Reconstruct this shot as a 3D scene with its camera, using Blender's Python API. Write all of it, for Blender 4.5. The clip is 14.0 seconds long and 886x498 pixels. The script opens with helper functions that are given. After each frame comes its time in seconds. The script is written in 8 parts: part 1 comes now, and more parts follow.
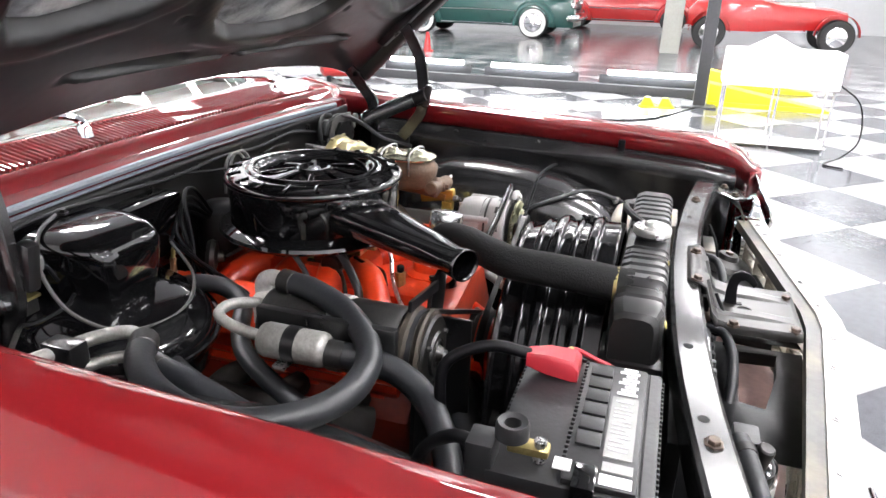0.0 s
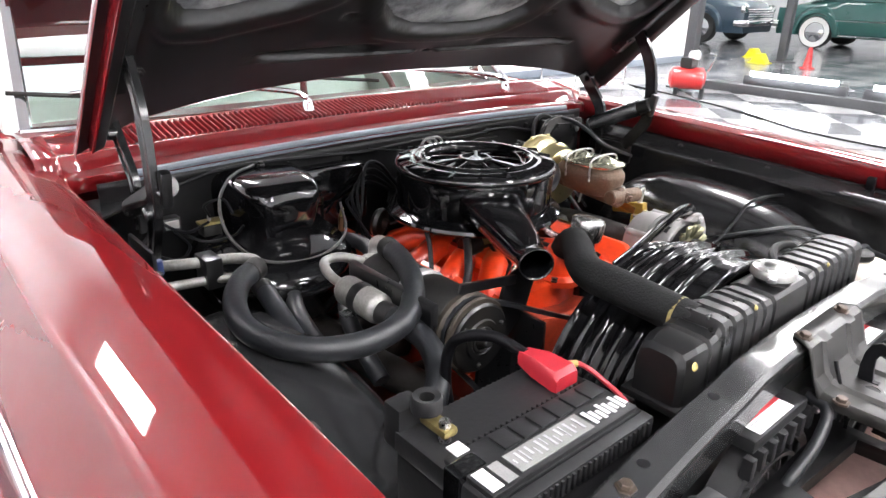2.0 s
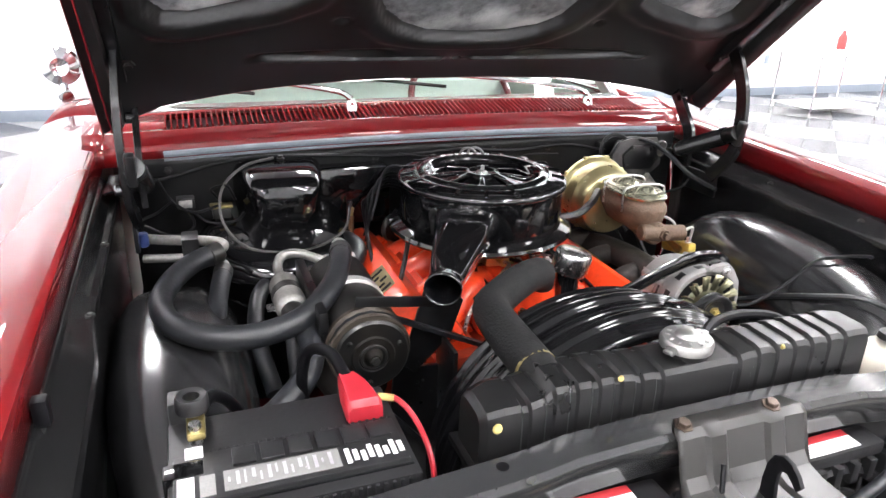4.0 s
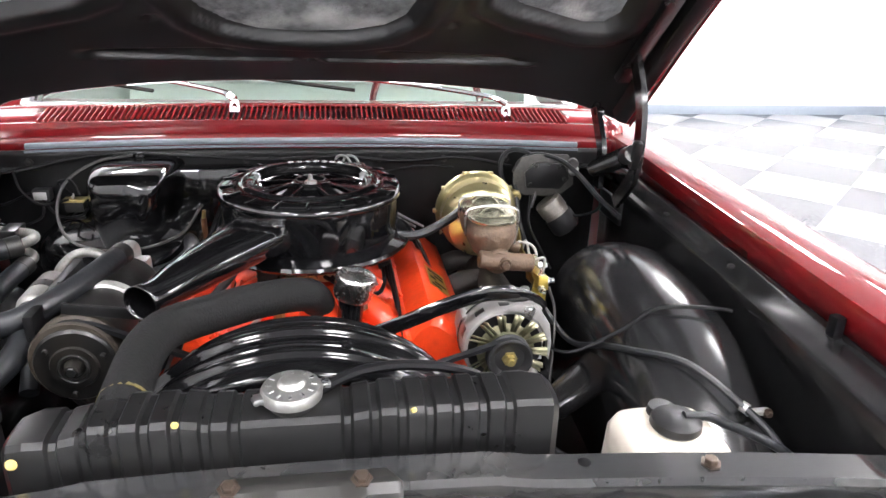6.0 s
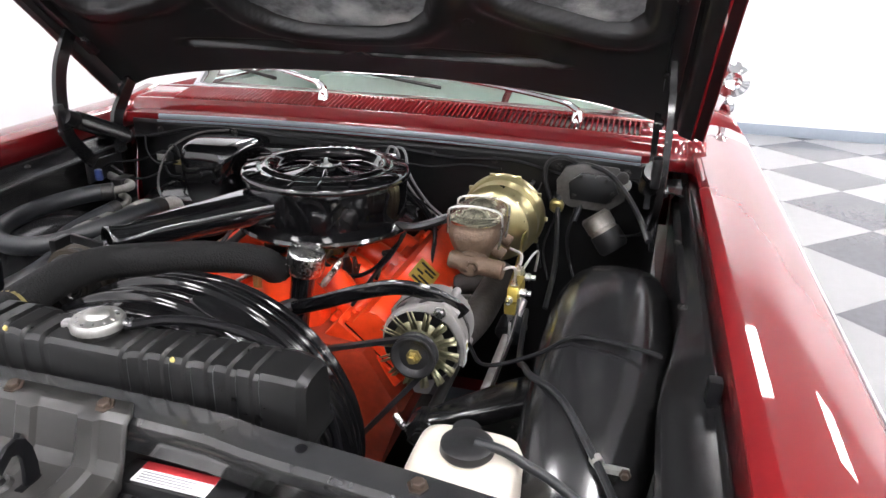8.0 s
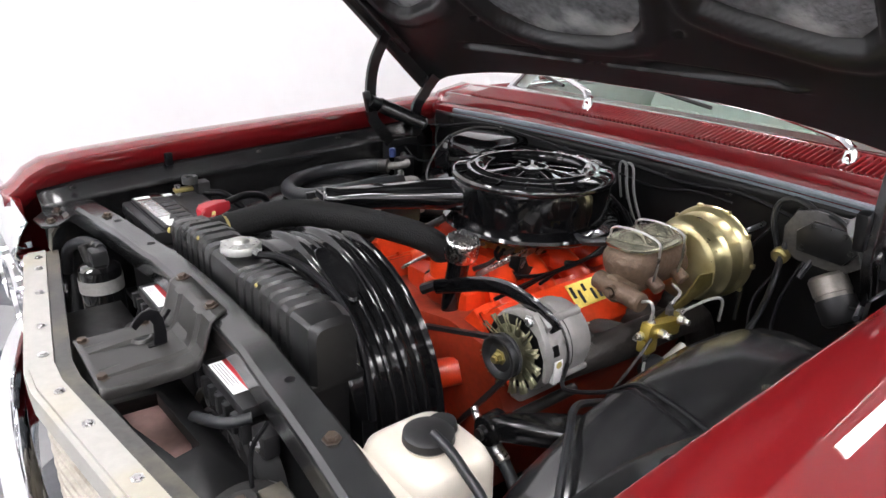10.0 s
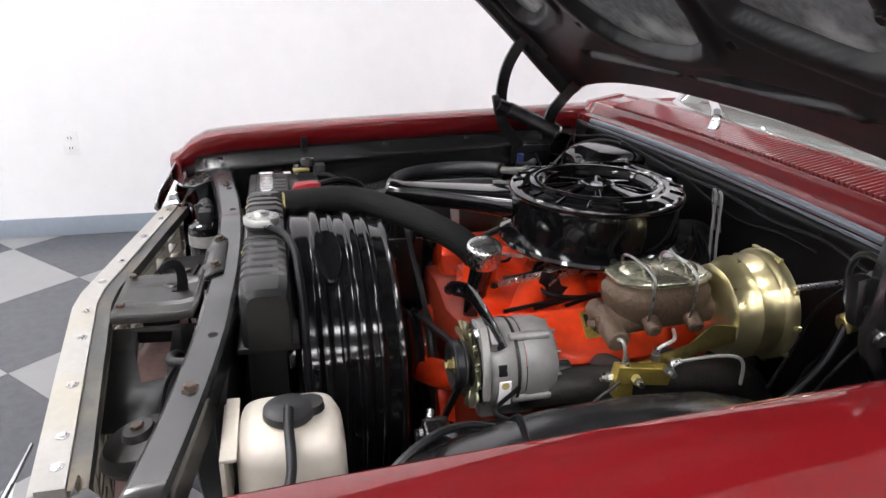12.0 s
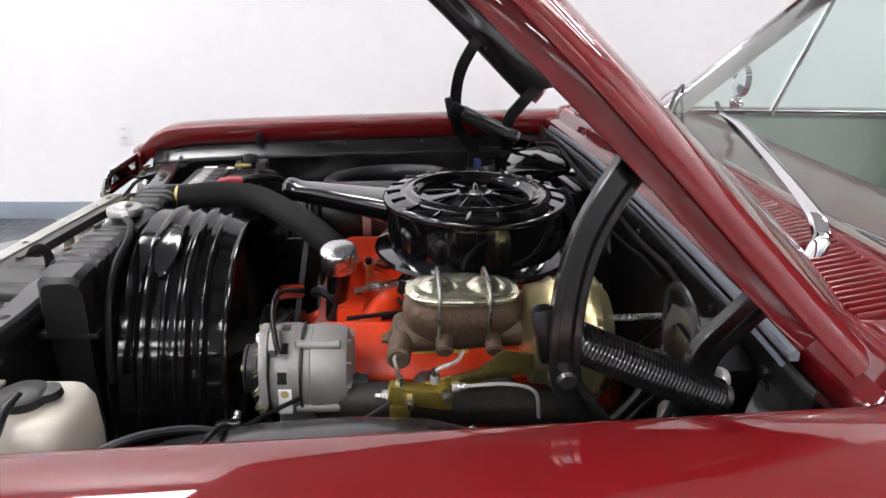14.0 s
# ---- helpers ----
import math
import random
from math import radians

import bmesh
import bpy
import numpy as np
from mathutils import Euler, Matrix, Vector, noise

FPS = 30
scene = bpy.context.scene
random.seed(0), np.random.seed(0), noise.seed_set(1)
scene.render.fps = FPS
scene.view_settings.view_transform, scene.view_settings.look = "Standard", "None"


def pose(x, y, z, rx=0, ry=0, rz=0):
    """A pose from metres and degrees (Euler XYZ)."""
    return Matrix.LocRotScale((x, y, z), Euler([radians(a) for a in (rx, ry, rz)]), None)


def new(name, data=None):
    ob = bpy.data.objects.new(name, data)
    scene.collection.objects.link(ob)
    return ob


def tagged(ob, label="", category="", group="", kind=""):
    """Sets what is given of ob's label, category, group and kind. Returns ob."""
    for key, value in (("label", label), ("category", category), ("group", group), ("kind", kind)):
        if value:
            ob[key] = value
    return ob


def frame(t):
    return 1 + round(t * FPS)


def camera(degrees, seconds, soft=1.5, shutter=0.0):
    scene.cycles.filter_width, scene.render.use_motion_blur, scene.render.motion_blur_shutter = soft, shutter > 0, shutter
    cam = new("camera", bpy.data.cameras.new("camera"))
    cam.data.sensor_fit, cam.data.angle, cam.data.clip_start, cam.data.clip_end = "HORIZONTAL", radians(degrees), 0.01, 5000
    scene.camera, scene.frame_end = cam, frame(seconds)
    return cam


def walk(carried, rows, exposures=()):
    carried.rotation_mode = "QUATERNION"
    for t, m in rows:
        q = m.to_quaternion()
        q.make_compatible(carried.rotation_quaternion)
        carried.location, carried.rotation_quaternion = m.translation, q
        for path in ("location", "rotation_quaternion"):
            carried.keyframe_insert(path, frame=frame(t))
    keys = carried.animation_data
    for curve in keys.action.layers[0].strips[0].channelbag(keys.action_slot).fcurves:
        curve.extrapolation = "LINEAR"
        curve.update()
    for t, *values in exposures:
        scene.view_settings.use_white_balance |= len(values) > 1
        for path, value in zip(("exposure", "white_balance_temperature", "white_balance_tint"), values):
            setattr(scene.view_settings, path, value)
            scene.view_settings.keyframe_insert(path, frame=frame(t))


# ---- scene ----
cam = camera(66.4, 14.0)
METRES, EYE, TILT, LEAN, TURN = 3.45, 1.265, -21.8, -1.4, -71.5
START_X, START_Y = -1.155, 0.09
ROWS = [
    (0.0, 0.0, 0.0, 0.0, -0.0, 0.0, 0.0),
    (0.5, 0.0353, -0.008, -0.004, 5.85, 0.06, -2.36),
    (1.0, 0.0656, -0.008, -0.0048, 13.22, -0.29, -5.24),
    (1.5, 0.092, 0.0016, -0.0019, 21.41, -1.09, -8.3),
    (2.0, 0.1182, 0.0142, 0.0024, 28.8, -2.08, -10.92),
    (4.5, 0.232, 0.142, 0.0561, 52.48, -7.77, -18.63),
    (5.0, 0.2467, 0.1819, 0.0718, 55.88, -8.73, -19.45),
    (5.5, 0.2603, 0.2183, 0.086, 58.7, -9.57, -20.1),
    (6.0, 0.2821, 0.2538, 0.0997, 60.6, -10.17, -20.47),
    (6.5, 0.2991, 0.2921, 0.1142, 64.05, -11.36, -21.1),
    (7.0, 0.3083, 0.3302, 0.1287, 68.67, -12.92, -21.74),
    (7.5, 0.3171, 0.3655, 0.1422, 76.69, -15.75, -22.62),
    (8.0, 0.3261, 0.3969, 0.1541, 87.11, -19.44, -23.17),
    (8.5, 0.3305, 0.4285, 0.1666, 97.48, -23.21, -23.15),
    (11.0, 0.2599, 0.5632, 0.2204, 141.2, -37.23, -16.32),
    (11.5, 0.2365, 0.583, 0.2296, 147.07, -38.7, -14.69),
    (12.0, 0.2064, 0.6035, 0.2383, 150.56, -39.41, -13.58),
    (12.5, 0.1746, 0.6217, 0.2463, 153.53, -40.02, -12.67),
    (13.0, 0.1437, 0.6355, 0.2523, 155.81, -40.41, -11.87),
    (13.5, 0.113, 0.645, 0.2568, 158.42, -40.84, -11.04),
    (14.0, 0.081, 0.6498, 0.2599, 160.25, -41.15, -10.34),
]
walk(cam, [(t, pose(START_X, START_Y, EYE, TILT, LEAN, TURN) @ pose(METRES * x, METRES * y, METRES * z, 90 + pitch, roll, yaw)) for t, x, y, z, yaw, pitch, roll in ROWS],
     [(0.0, 1.10), (1.5, 1.06), (2.2, 1.04), (4.5, 1.18), (5.5, 1.20), (6.5, 1.02), (7.5, 0.78), (8.5, 0.64), (11.0, 0.28), (12.5, 0.12), (14.0, 0.10)])

# ---------------------------------------------------------------- light and exposure
world = bpy.data.worlds.new("room_air")
scene.world = world
world.use_nodes = True
world.node_tree.nodes["Background"].inputs["Color"].default_value = (0.9, 0.95, 1.0, 1)
world.node_tree.nodes["Background"].inputs["Strength"].default_value = 0.05
LAMP_GLOW = 31.0
SHOW_GLOW = 18.0
CEILING = 4.2

# ---------------------------------------------------------------- small tools
DROP = 0.0  # height by which what is built next is moved


def thing(name, label, category, at=(0, 0, 0), group="", kind=""):
    """An Empty at the base of a thing; its parts are built in world metres."""
    ob = new(name)
    ob.location = Vector(at) + Vector((0, 0, DROP))
    ob.empty_display_size = 0.1
    return tagged(ob, label, category, group, kind)


def finish(bm, name, material, angle=38):
    bmesh.ops.recalc_face_normals(bm, faces=bm.faces)
    bmesh.ops.translate(bm, verts=bm.verts, vec=(0, 0, DROP))
    me = bpy.data.meshes.new(name)
    bm.to_mesh(me)
    bm.free()
    me.shade_smooth()
    me.set_sharp_from_angle(angle=radians(angle))
    me.materials.append(material)
    return me


def part(name, bm, material, parent, label="", angle=38, kind=""):
    ob = new(name, finish(bm, name, material, angle))
    if parent is not None:
        ob.parent = parent
        ob.matrix_parent_inverse = Matrix.Translation(-parent.location)
    if label:
        ob["label"] = label
    if kind:
        ob["kind"] = kind
    return ob


def single(name, bm, material, label, category, group="", kind="", angle=38):
    return tagged(new(name, finish(bm, name, material, angle)), label, category, group, kind)


def solid(ob, thickness, offset=-1.0):
    m = ob.modifiers.new("thickness", "SOLIDIFY")
    m.thickness, m.offset = thickness, offset
    return ob


def nb():
    return bmesh.new()


def box(bm, lo, hi, bevel=0.0, turn=None, seg=2):
    c = [(a + b) / 2 for a, b in zip(lo, hi)]
    d = [abs(b - a) for a, b in zip(lo, hi)]
    m = Matrix.Translation(c)
    if turn is not None:
        m = m @ Euler([radians(a) for a in turn]).to_matrix().to_4x4()
    made = bmesh.ops.create_cube(bm, size=1.0, matrix=m @ Matrix.Diagonal((*d, 1)))
    if bevel:
        edges = {e for v in made["verts"] for e in v.link_edges}
        bmesh.ops.bevel(bm, geom=list(edges), offset=min(bevel, 0.45 * min(d)), segments=seg, affect="EDGES", profile=0.6)
    return bm


def frame_of(axis):
    return Vector(axis).to_track_quat("Z", "Y").to_matrix()


def lathe(bm, prof, origin, axis=(0, 0, 1), n=40, closed=False, arc=(0.0, 360.0)):
    """Turns a profile of (radius, height) round an axis."""
    r3, o = frame_of(axis), Vector(origin)
    full = abs(arc[1] - arc[0]) >= 360
    count = n if full else n + 1
    rings = []
    for k in range(count):
        a = radians(arc[0] + (arc[1] - arc[0]) * k / n)
        rings.append([bm.verts.new(o + r3 @ Vector((r * math.cos(a), r * math.sin(a), h))) for r, h in prof])
    for k in range(n):
        a, b = rings[k], rings[(k + 1) % count]
        for j in range(len(prof) - (0 if closed else 1)):
            j2 = (j + 1) % len(prof)
            quad = [a[j], b[j], b[j2], a[j2]]
            bm.faces.new(quad)
    if full:
        bmesh.ops.remove_doubles(bm, verts=[v for r in rings for v in r], dist=1e-6)
    return bm


def cyl(bm, a, b, r, r2=None, n=20, bevel=0.0):
    a, b = Vector(a), Vector(b)
    d = (b - a).length
    r2 = r if r2 is None else r2
    if bevel:
        prof = [(0, 0), (r - bevel, 0), (r, bevel), (r2, d - bevel), (r2 - bevel, d), (0, d)]
    else:
        prof = [(0, 0), (r, 0), (r2, d), (0, d)]
    return lathe(bm, prof, a, b - a, n)


def spline(pts, steps=6):
    p = [Vector(q) for q in pts]
    if len(p) < 3:
        return p
    p = [2 * p[0] - p[1]] + p + [2 * p[-1] - p[-2]]
    out = []
    for i in range(1, len(p) - 2):
        for k in range(steps):
            t = k / steps
            a, b, c, d = p[i - 1], p[i], p[i + 1], p[i + 2]
            out.append(0.5 * ((2 * b) + (c - a) * t + (2 * a - 5 * b + 4 * c - d) * t * t + (3 * b - a - 3 * c + d) * t ** 3))
    return out + [p[-2]]


def tube(bm, pts, r, n=10, steps=6, r_end=None, flat=1.0):
    """A round hose or rod along a smooth line."""
    line = spline(pts, steps)
    tangents = [(line[min(i + 1, len(line) - 1)] - line[max(i - 1, 0)]).normalized() for i in range(len(line))]
    up = Vector((0, 0, 1)) if abs(tangents[0].z) < 0.9 else Vector((1, 0, 0))
    side = tangents[0].cross(up).normalized()
    rings = []
    for i, (p, t) in enumerate(zip(line, tangents)):
        side = (side - t * side.dot(t)).normalized()
        other = t.cross(side)
        rr = r if r_end is None else r + (r_end - r) * i / (len(line) - 1)
        rings.append([bm.verts.new(p + rr * (math.cos(2 * math.pi * k / n) * side + flat * math.sin(2 * math.pi * k / n) * other)) for k in range(n)])
    for a, b in zip(rings, rings[1:]):
        for k in range(n):
            bm.faces.new([a[k], a[(k + 1) % n], b[(k + 1) % n], b[k]])
    bm.faces.new(rings[0][::-1])
    bm.faces.new(rings[-1])
    return bm


def loft(bm, rows, cyclic=False, caps=False):
    """A skin over rows of points."""
    vs = [[bm.verts.new(p) for p in row] for row in rows]
    n = len(vs[0])
    for a, b in zip(vs, vs[1:]):
        for k in range(n if cyclic else n - 1):
            bm.faces.new([a[k], a[(k + 1) % n], b[(k + 1) % n], b[k]])
    if caps:
        bm.faces.new(vs[0][::-1])
        bm.faces.new(vs[-1])
    return bm


def prism(bm, poly, put, d0, d1, bevel=0.0):
    """A flat outline of (u, v), placed by put(u, v, d), with thickness from d0 to d1."""
    a = [bm.verts.new(put(u, v, d0)) for u, v in poly]
    b = [bm.verts.new(put(u, v, d1)) for u, v in poly]
    faces = [bm.faces.new(a[::-1]), bm.faces.new(b)]
    n = len(poly)
    for k in range(n):
        faces.append(bm.faces.new([a[k], a[(k + 1) % n], b[(k + 1) % n], b[k]]))
    if bevel:
        bmesh.ops.recalc_face_normals(bm, faces=faces)
        edges = {e for f in faces[:2] for e in f.edges}
        bmesh.ops.bevel(bm, geom=list(edges), offset=bevel, segments=2, affect="EDGES", profile=0.6)
    return bm


def bolt(bm, p, axis=(0, 0, 1), r=0.008, h=0.007):
    lathe(bm, [(0, -0.002), (1.5 * r, -0.002), (1.5 * r, 0.0015), (r, 0.0016), (r, h - 0.001), (r - 0.001, h), (0, h)], p, axis, 6 if r < 0.02 else 16)
    return bm


def lerp(x, table):
    """Reads a table of (x, value) by straight lines."""
    if x <= table[0][0]:
        return table[0][1]
    for (a, va), (b, vb) in zip(table, table[1:]):
        if x <= b:
            return va + (vb - va) * (x - a) / (b - a)
    return table[-1][1]


def smooth(a, b, x):
    t = min(1.0, max(0.0, (x - a) / (b - a)))
    return t * t * (3 - 2 * t)


# ---------------------------------------------------------------- materials
def mat(name, color, rough=0.5, metal=0.0, coat=0.0, vary=0.15, size=12.0, bump=0.0, bump_size=60.0, rough_vary=0.12,
        dirt=None, dirt_amount=0.0, dirt_size=5.0, spec=0.5, coat_rough=0.03, random_tint=0.0, stretch=(1, 1, 1)):
    """A paint, metal, rubber or plastic: colour, grain at two sizes, stains and fine relief."""
    m = bpy.data.materials.new(name)
    m.use_nodes = True
    nt = m.node_tree
    b = nt.nodes["Principled BSDF"]
    co = nt.nodes.new("ShaderNodeTexCoord")
    mp = nt.nodes.new("ShaderNodeMapping")
    mp.inputs["Scale"].default_value = stretch
    nt.links.new(co.outputs["Object"], mp.inputs["Vector"])

    def noise_node(scale, detail=5.0):
        n = nt.nodes.new("ShaderNodeTexNoise")
        n.inputs["Scale"].default_value, n.inputs["Detail"].default_value = scale, detail
        nt.links.new(mp.outputs["Vector"], n.inputs["Vector"])
        return n

    coarse, fine = noise_node(size), noise_node(size * 9, 3.0)
    add = nt.nodes.new("ShaderNodeMath")
    add.operation = "ADD"
    half = nt.nodes.new("ShaderNodeMath")
    half.operation, half.inputs[1].default_value = "MULTIPLY", 0.5
    nt.links.new(coarse.outputs["Fac"], add.inputs[0])
    nt.links.new(fine.outputs["Fac"], add.inputs[1])
    nt.links.new(add.outputs[0], half.inputs[0])
    ramp = nt.nodes.new("ShaderNodeValToRGB")
    ramp.color_ramp.elements[0].position, ramp.color_ramp.elements[1].position = 0.3, 0.7
    ramp.color_ramp.elements[0].color = (*[c * (1 - vary) for c in color], 1)
    ramp.color_ramp.elements[1].color = (*[min(1, c * (1 + vary)) for c in color], 1)
    nt.links.new(half.outputs[0], ramp.inputs["Fac"])
    out = ramp.outputs["Color"]
    if dirt:
        dn = noise_node(dirt_size, 8.0)
        dr = nt.nodes.new("ShaderNodeValToRGB")
        dr.color_ramp.elements[0].position, dr.color_ramp.elements[1].position = 0.5, 0.72
        dr.color_ramp.elements[0].color, dr.color_ramp.elements[1].color = (0, 0, 0, 1), (dirt_amount,) * 3 + (1,)
        nt.links.new(dn.outputs["Fac"], dr.inputs["Fac"])
        mix = nt.nodes.new("ShaderNodeMix")
        mix.data_type = "RGBA"
        nt.links.new(dr.outputs["Color"], mix.inputs["Factor"])
        nt.links.new(out, mix.inputs["A"])
        mix.inputs["B"].default_value = (*dirt, 1)
        out = mix.outputs["Result"]
    if random_tint:
        info = nt.nodes.new("ShaderNodeObjectInfo")
        rr = nt.nodes.new("ShaderNodeMapRange")
        rr.inputs["To Min"].default_value, rr.inputs["To Max"].default_value = 1 - random_tint, 1 + random_tint
        nt.links.new(info.outputs["Random"], rr.inputs["Value"])
        hsv = nt.nodes.new("ShaderNodeHueSaturation")
        nt.links.new(rr.outputs["Result"], hsv.inputs["Value"])
        nt.links.new(out, hsv.inputs["Color"])
        out = hsv.outputs["Color"]
    nt.links.new(out, b.inputs["Base Color"])
    rn = nt.nodes.new("ShaderNodeMapRange")
    rn.inputs["From Min"].default_value, rn.inputs["From Max"].default_value = 0.3, 0.7
    rn.inputs["To Min"].default_value, rn.inputs["To Max"].default_value = max(0.0, rough * (1 - rough_vary)), min(1.0, rough * (1 + rough_vary))
    nt.links.new(half.outputs[0], rn.inputs["Value"])
    nt.links.new(rn.outputs["Result"], b.inputs["Roughness"])
    b.inputs["Metallic"].default_value = metal
    b.inputs["Specular IOR Level"].default_value = spec
    b.inputs["Coat Weight"].default_value, b.inputs["Coat Roughness"].default_value = coat, coat_rough
    if bump:
        bn = noise_node(bump_size, 4.0)
        bp = nt.nodes.new("ShaderNodeBump")
        bp.inputs["Strength"].default_value, bp.inputs["Distance"].default_value = bump, 0.004
        nt.links.new(bn.outputs["Fac"], bp.inputs["Height"])
        nt.links.new(bp.outputs["Normal"], b.inputs["Normal"])
    return m


def glow(name, color, strength):
    m = bpy.data.materials.new(name)
    m.use_nodes = True
    b = m.node_tree.nodes["Principled BSDF"]
    b.inputs["Base Color"].default_value = (0.8, 0.8, 0.8, 1)
    b.inputs["Emission Color"].default_value, b.inputs["Emission Strength"].default_value = (*color, 1), strength
    return m


def glass(name, color, rough=0.0):
    m = bpy.data.materials.new(name)
    m.use_nodes = True
    nt = m.node_tree
    nt.nodes.remove(nt.nodes["Principled BSDF"])
    tr, gl, mx = (nt.nodes.new(n) for n in ("ShaderNodeBsdfTransparent", "ShaderNodeBsdfGlossy", "ShaderNodeMixShader"))
    fr = nt.nodes.new("ShaderNodeFresnel")
    fr.inputs["IOR"].default_value = 1.5
    tr.inputs["Color"].default_value = (*color, 1)
    gl.inputs["Roughness"].default_value = 0.01
    nt.links.new(fr.outputs["Fac"], mx.inputs["Fac"])
    nt.links.new(tr.outputs["BSDF"], mx.inputs[1])
    nt.links.new(gl.outputs["BSDF"], mx.inputs[2])
    nt.links.new(mx.outputs["Shader"], nt.nodes["Material Output"].inputs["Surface"])
    return m


RED = mat("red_car_paint", (0.150, 0.0056, 0.0078), 0.45, 0.0, 1.0, 0.05, 3.0, 0.0, spec=0.05)
RED.node_tree.nodes["Principled BSDF"].inputs["Coat IOR"].default_value = 1.7
RED_DULL = mat("red_jamb_paint", (0.16, 0.006, 0.010), 0.4, 0.0, 0.5, 0.15, 8.0, 0.05, dirt=(0.03, 0.01, 0.01), dirt_amount=0.6)
UNDERHOOD = mat("black_underhood_paint", (0.0095, 0.0095, 0.0098), 0.34, 0.0, 0.0, 0.2, 4.0, 0.0, spec=0.5)
BAY_BLACK = mat("satin_black_bay_paint", (0.005, 0.005, 0.0055), 0.30, 0.0, 0.3, 0.3, 9.0, 0.02, 70, coat_rough=0.2)
ARM_BLACK = mat("semi_gloss_black_hinge_paint", (0.006, 0.006, 0.0065), 0.20, 0.0, 0.2, 0.2, 14.0, 0.02, 50, dirt=(0.05, 0.045, 0.04), dirt_amount=0.25, dirt_size=16.0, coat_rough=0.1)
SATIN = mat("smooth_satin_black_paint", (0.013, 0.013, 0.014), 0.19, 0.0, 0.0, 0.25, 5.0, 0.0, spec=0.9, dirt=(0.035, 0.033, 0.03), dirt_amount=0.3, dirt_size=5.0)
BOLT_DARK = mat("dark_oiled_bolt_steel", (0.10, 0.075, 0.06), 0.42, 0.7, vary=0.3, size=40)
HEATER_BLACK = mat("moulded_black_heater_plastic", (0.004, 0.004, 0.0045), 0.08, 0.0, 0.3, 0.2, 8.0, 0.16, 16, coat_rough=0.03)
LATCH_GREY = mat("worn_grey_latch_paint", (0.028, 0.027, 0.0255), 0.33, 0.0, 0.0, 0.12, 9.0, 0.0, rough_vary=0.05, spec=0.5)
GLOSS_BLACK = mat("gloss_black_enamel", (0.004, 0.004, 0.0045), 0.09, 0.0, 0.6, 0.2, 8.0, 0.0, coat_rough=0.02)
SHROUD_BLACK = mat("gloss_black_shroud_plastic", (0.0045, 0.0045, 0.005), 0.10, 0.0, 0.0, 0.2, 8.0, 0.12, 24, spec=0.36)
TANK_BLACK = mat("radiator_black_paint", (0.0075, 0.0075, 0.0078), 0.30, 0.0, 0.0, 0.25, 9.0, 0.0, spec=0.5, dirt=(0.025, 0.024, 0.022), dirt_amount=0.25, dirt_size=9.0)
SUPPORT = mat("worn_grey_black_support_paint", (0.022, 0.0225, 0.0235), 0.17, 0.0, 0.0, 0.2, 10.0, 0.015, 26, dirt=(0.075, 0.07, 0.065), dirt_amount=0.35, dirt_size=7.0, spec=0.85)
RUBBER = mat("black_hose_rubber", (0.010, 0.011, 0.013), 0.42, 0.0, 0.0, 0.3, 25.0, 0.12, 150, dirt=(0.04, 0.04, 0.04), dirt_amount=0.2, dirt_size=12.0)
FOAM = mat("black_foam_hose_sleeve", (0.0075, 0.0075, 0.0078), 0.8, 0.0, 0.0, 0.3, 30.0, 0.4, 300, spec=0.25)
# black of the wires, also of the painted shade under the cowl intake
WIRE_AND_SHADE = mat("black_wire_and_shade", (0.004, 0.004, 0.005), 0.45, 0.0, 0.0, 0.3, 20.0, spec=0.18)
ORANGE = mat("engine_orange_enamel", (0.70, 0.050, 0.010), 0.32, 0.0, 0.3, 0.16, 9.0, 0.12, 38, coat_rough=0.12, dirt=(0.30, 0.02, 0.006), dirt_amount=0.35, dirt_size=11.0)
ALU = mat("cast_aluminium", (0.50, 0.495, 0.475), 0.45, 0.6, 0.0, 0.2, 18.0, 0.15, 120, dirt=(0.2, 0.18, 0.16), dirt_amount=0.4, dirt_size=12.0)
ALT_ALU = mat("pale_cast_alternator_aluminium", (0.28, 0.27, 0.265), 0.5, 0.35, 0.0, 0.1, 14.0, 0.08, 120, dirt=(0.19, 0.17, 0.155), dirt_amount=0.4, dirt_size=14.0)
AGED_ALU = mat("aged_dull_aluminium", (0.27, 0.265, 0.25), 0.45, 0.6, 0.0, 0.3, 25.0, 0.15, 120, dirt=(0.11, 0.095, 0.08), dirt_amount=0.6, dirt_size=14.0)
STEEL = mat("bright_steel", (0.55, 0.55, 0.55), 0.28, 1.0, 0.0, 0.15, 30.0)
CHROME_SATIN = mat("satin_chrome", (0.60, 0.60, 0.59), 0.26, 1.0, 0.0, 0.08, 20.0)
CHROME = mat("chrome", (0.78, 0.78, 0.79), 0.06, 1.0, 0.0, 0.04, 6.0, rough_vary=0.5)
GOLD = mat("gold_zinc_plating", (0.60, 0.53, 0.29), 0.30, 0.93, 0.0, 0.10, 9.0, 0.0, 40, dirt=(0.46, 0.38, 0.27), dirt_amount=0.7, dirt_size=9.0)
OLIVE_GOLD = mat("olive_gold_plated_steel", (0.34, 0.28, 0.10), 0.30, 0.9, 0.0, 0.25, 14.0, 0.05, 60, dirt=(0.20, 0.16, 0.07), dirt_amount=0.6, dirt_size=16.0)
ZINC_FAN = mat("dull_zinc_fan_plate", (0.33, 0.32, 0.21), 0.36, 0.85, 0.0, 0.25, 20.0, dirt=(0.14, 0.13, 0.09), dirt_amount=0.6, dirt_size=12.0)
CLAMP_BRASS = mat("dull_brass_clamp", (0.46, 0.38, 0.16), 0.35, 0.85, 0.0, 0.25, 25.0)
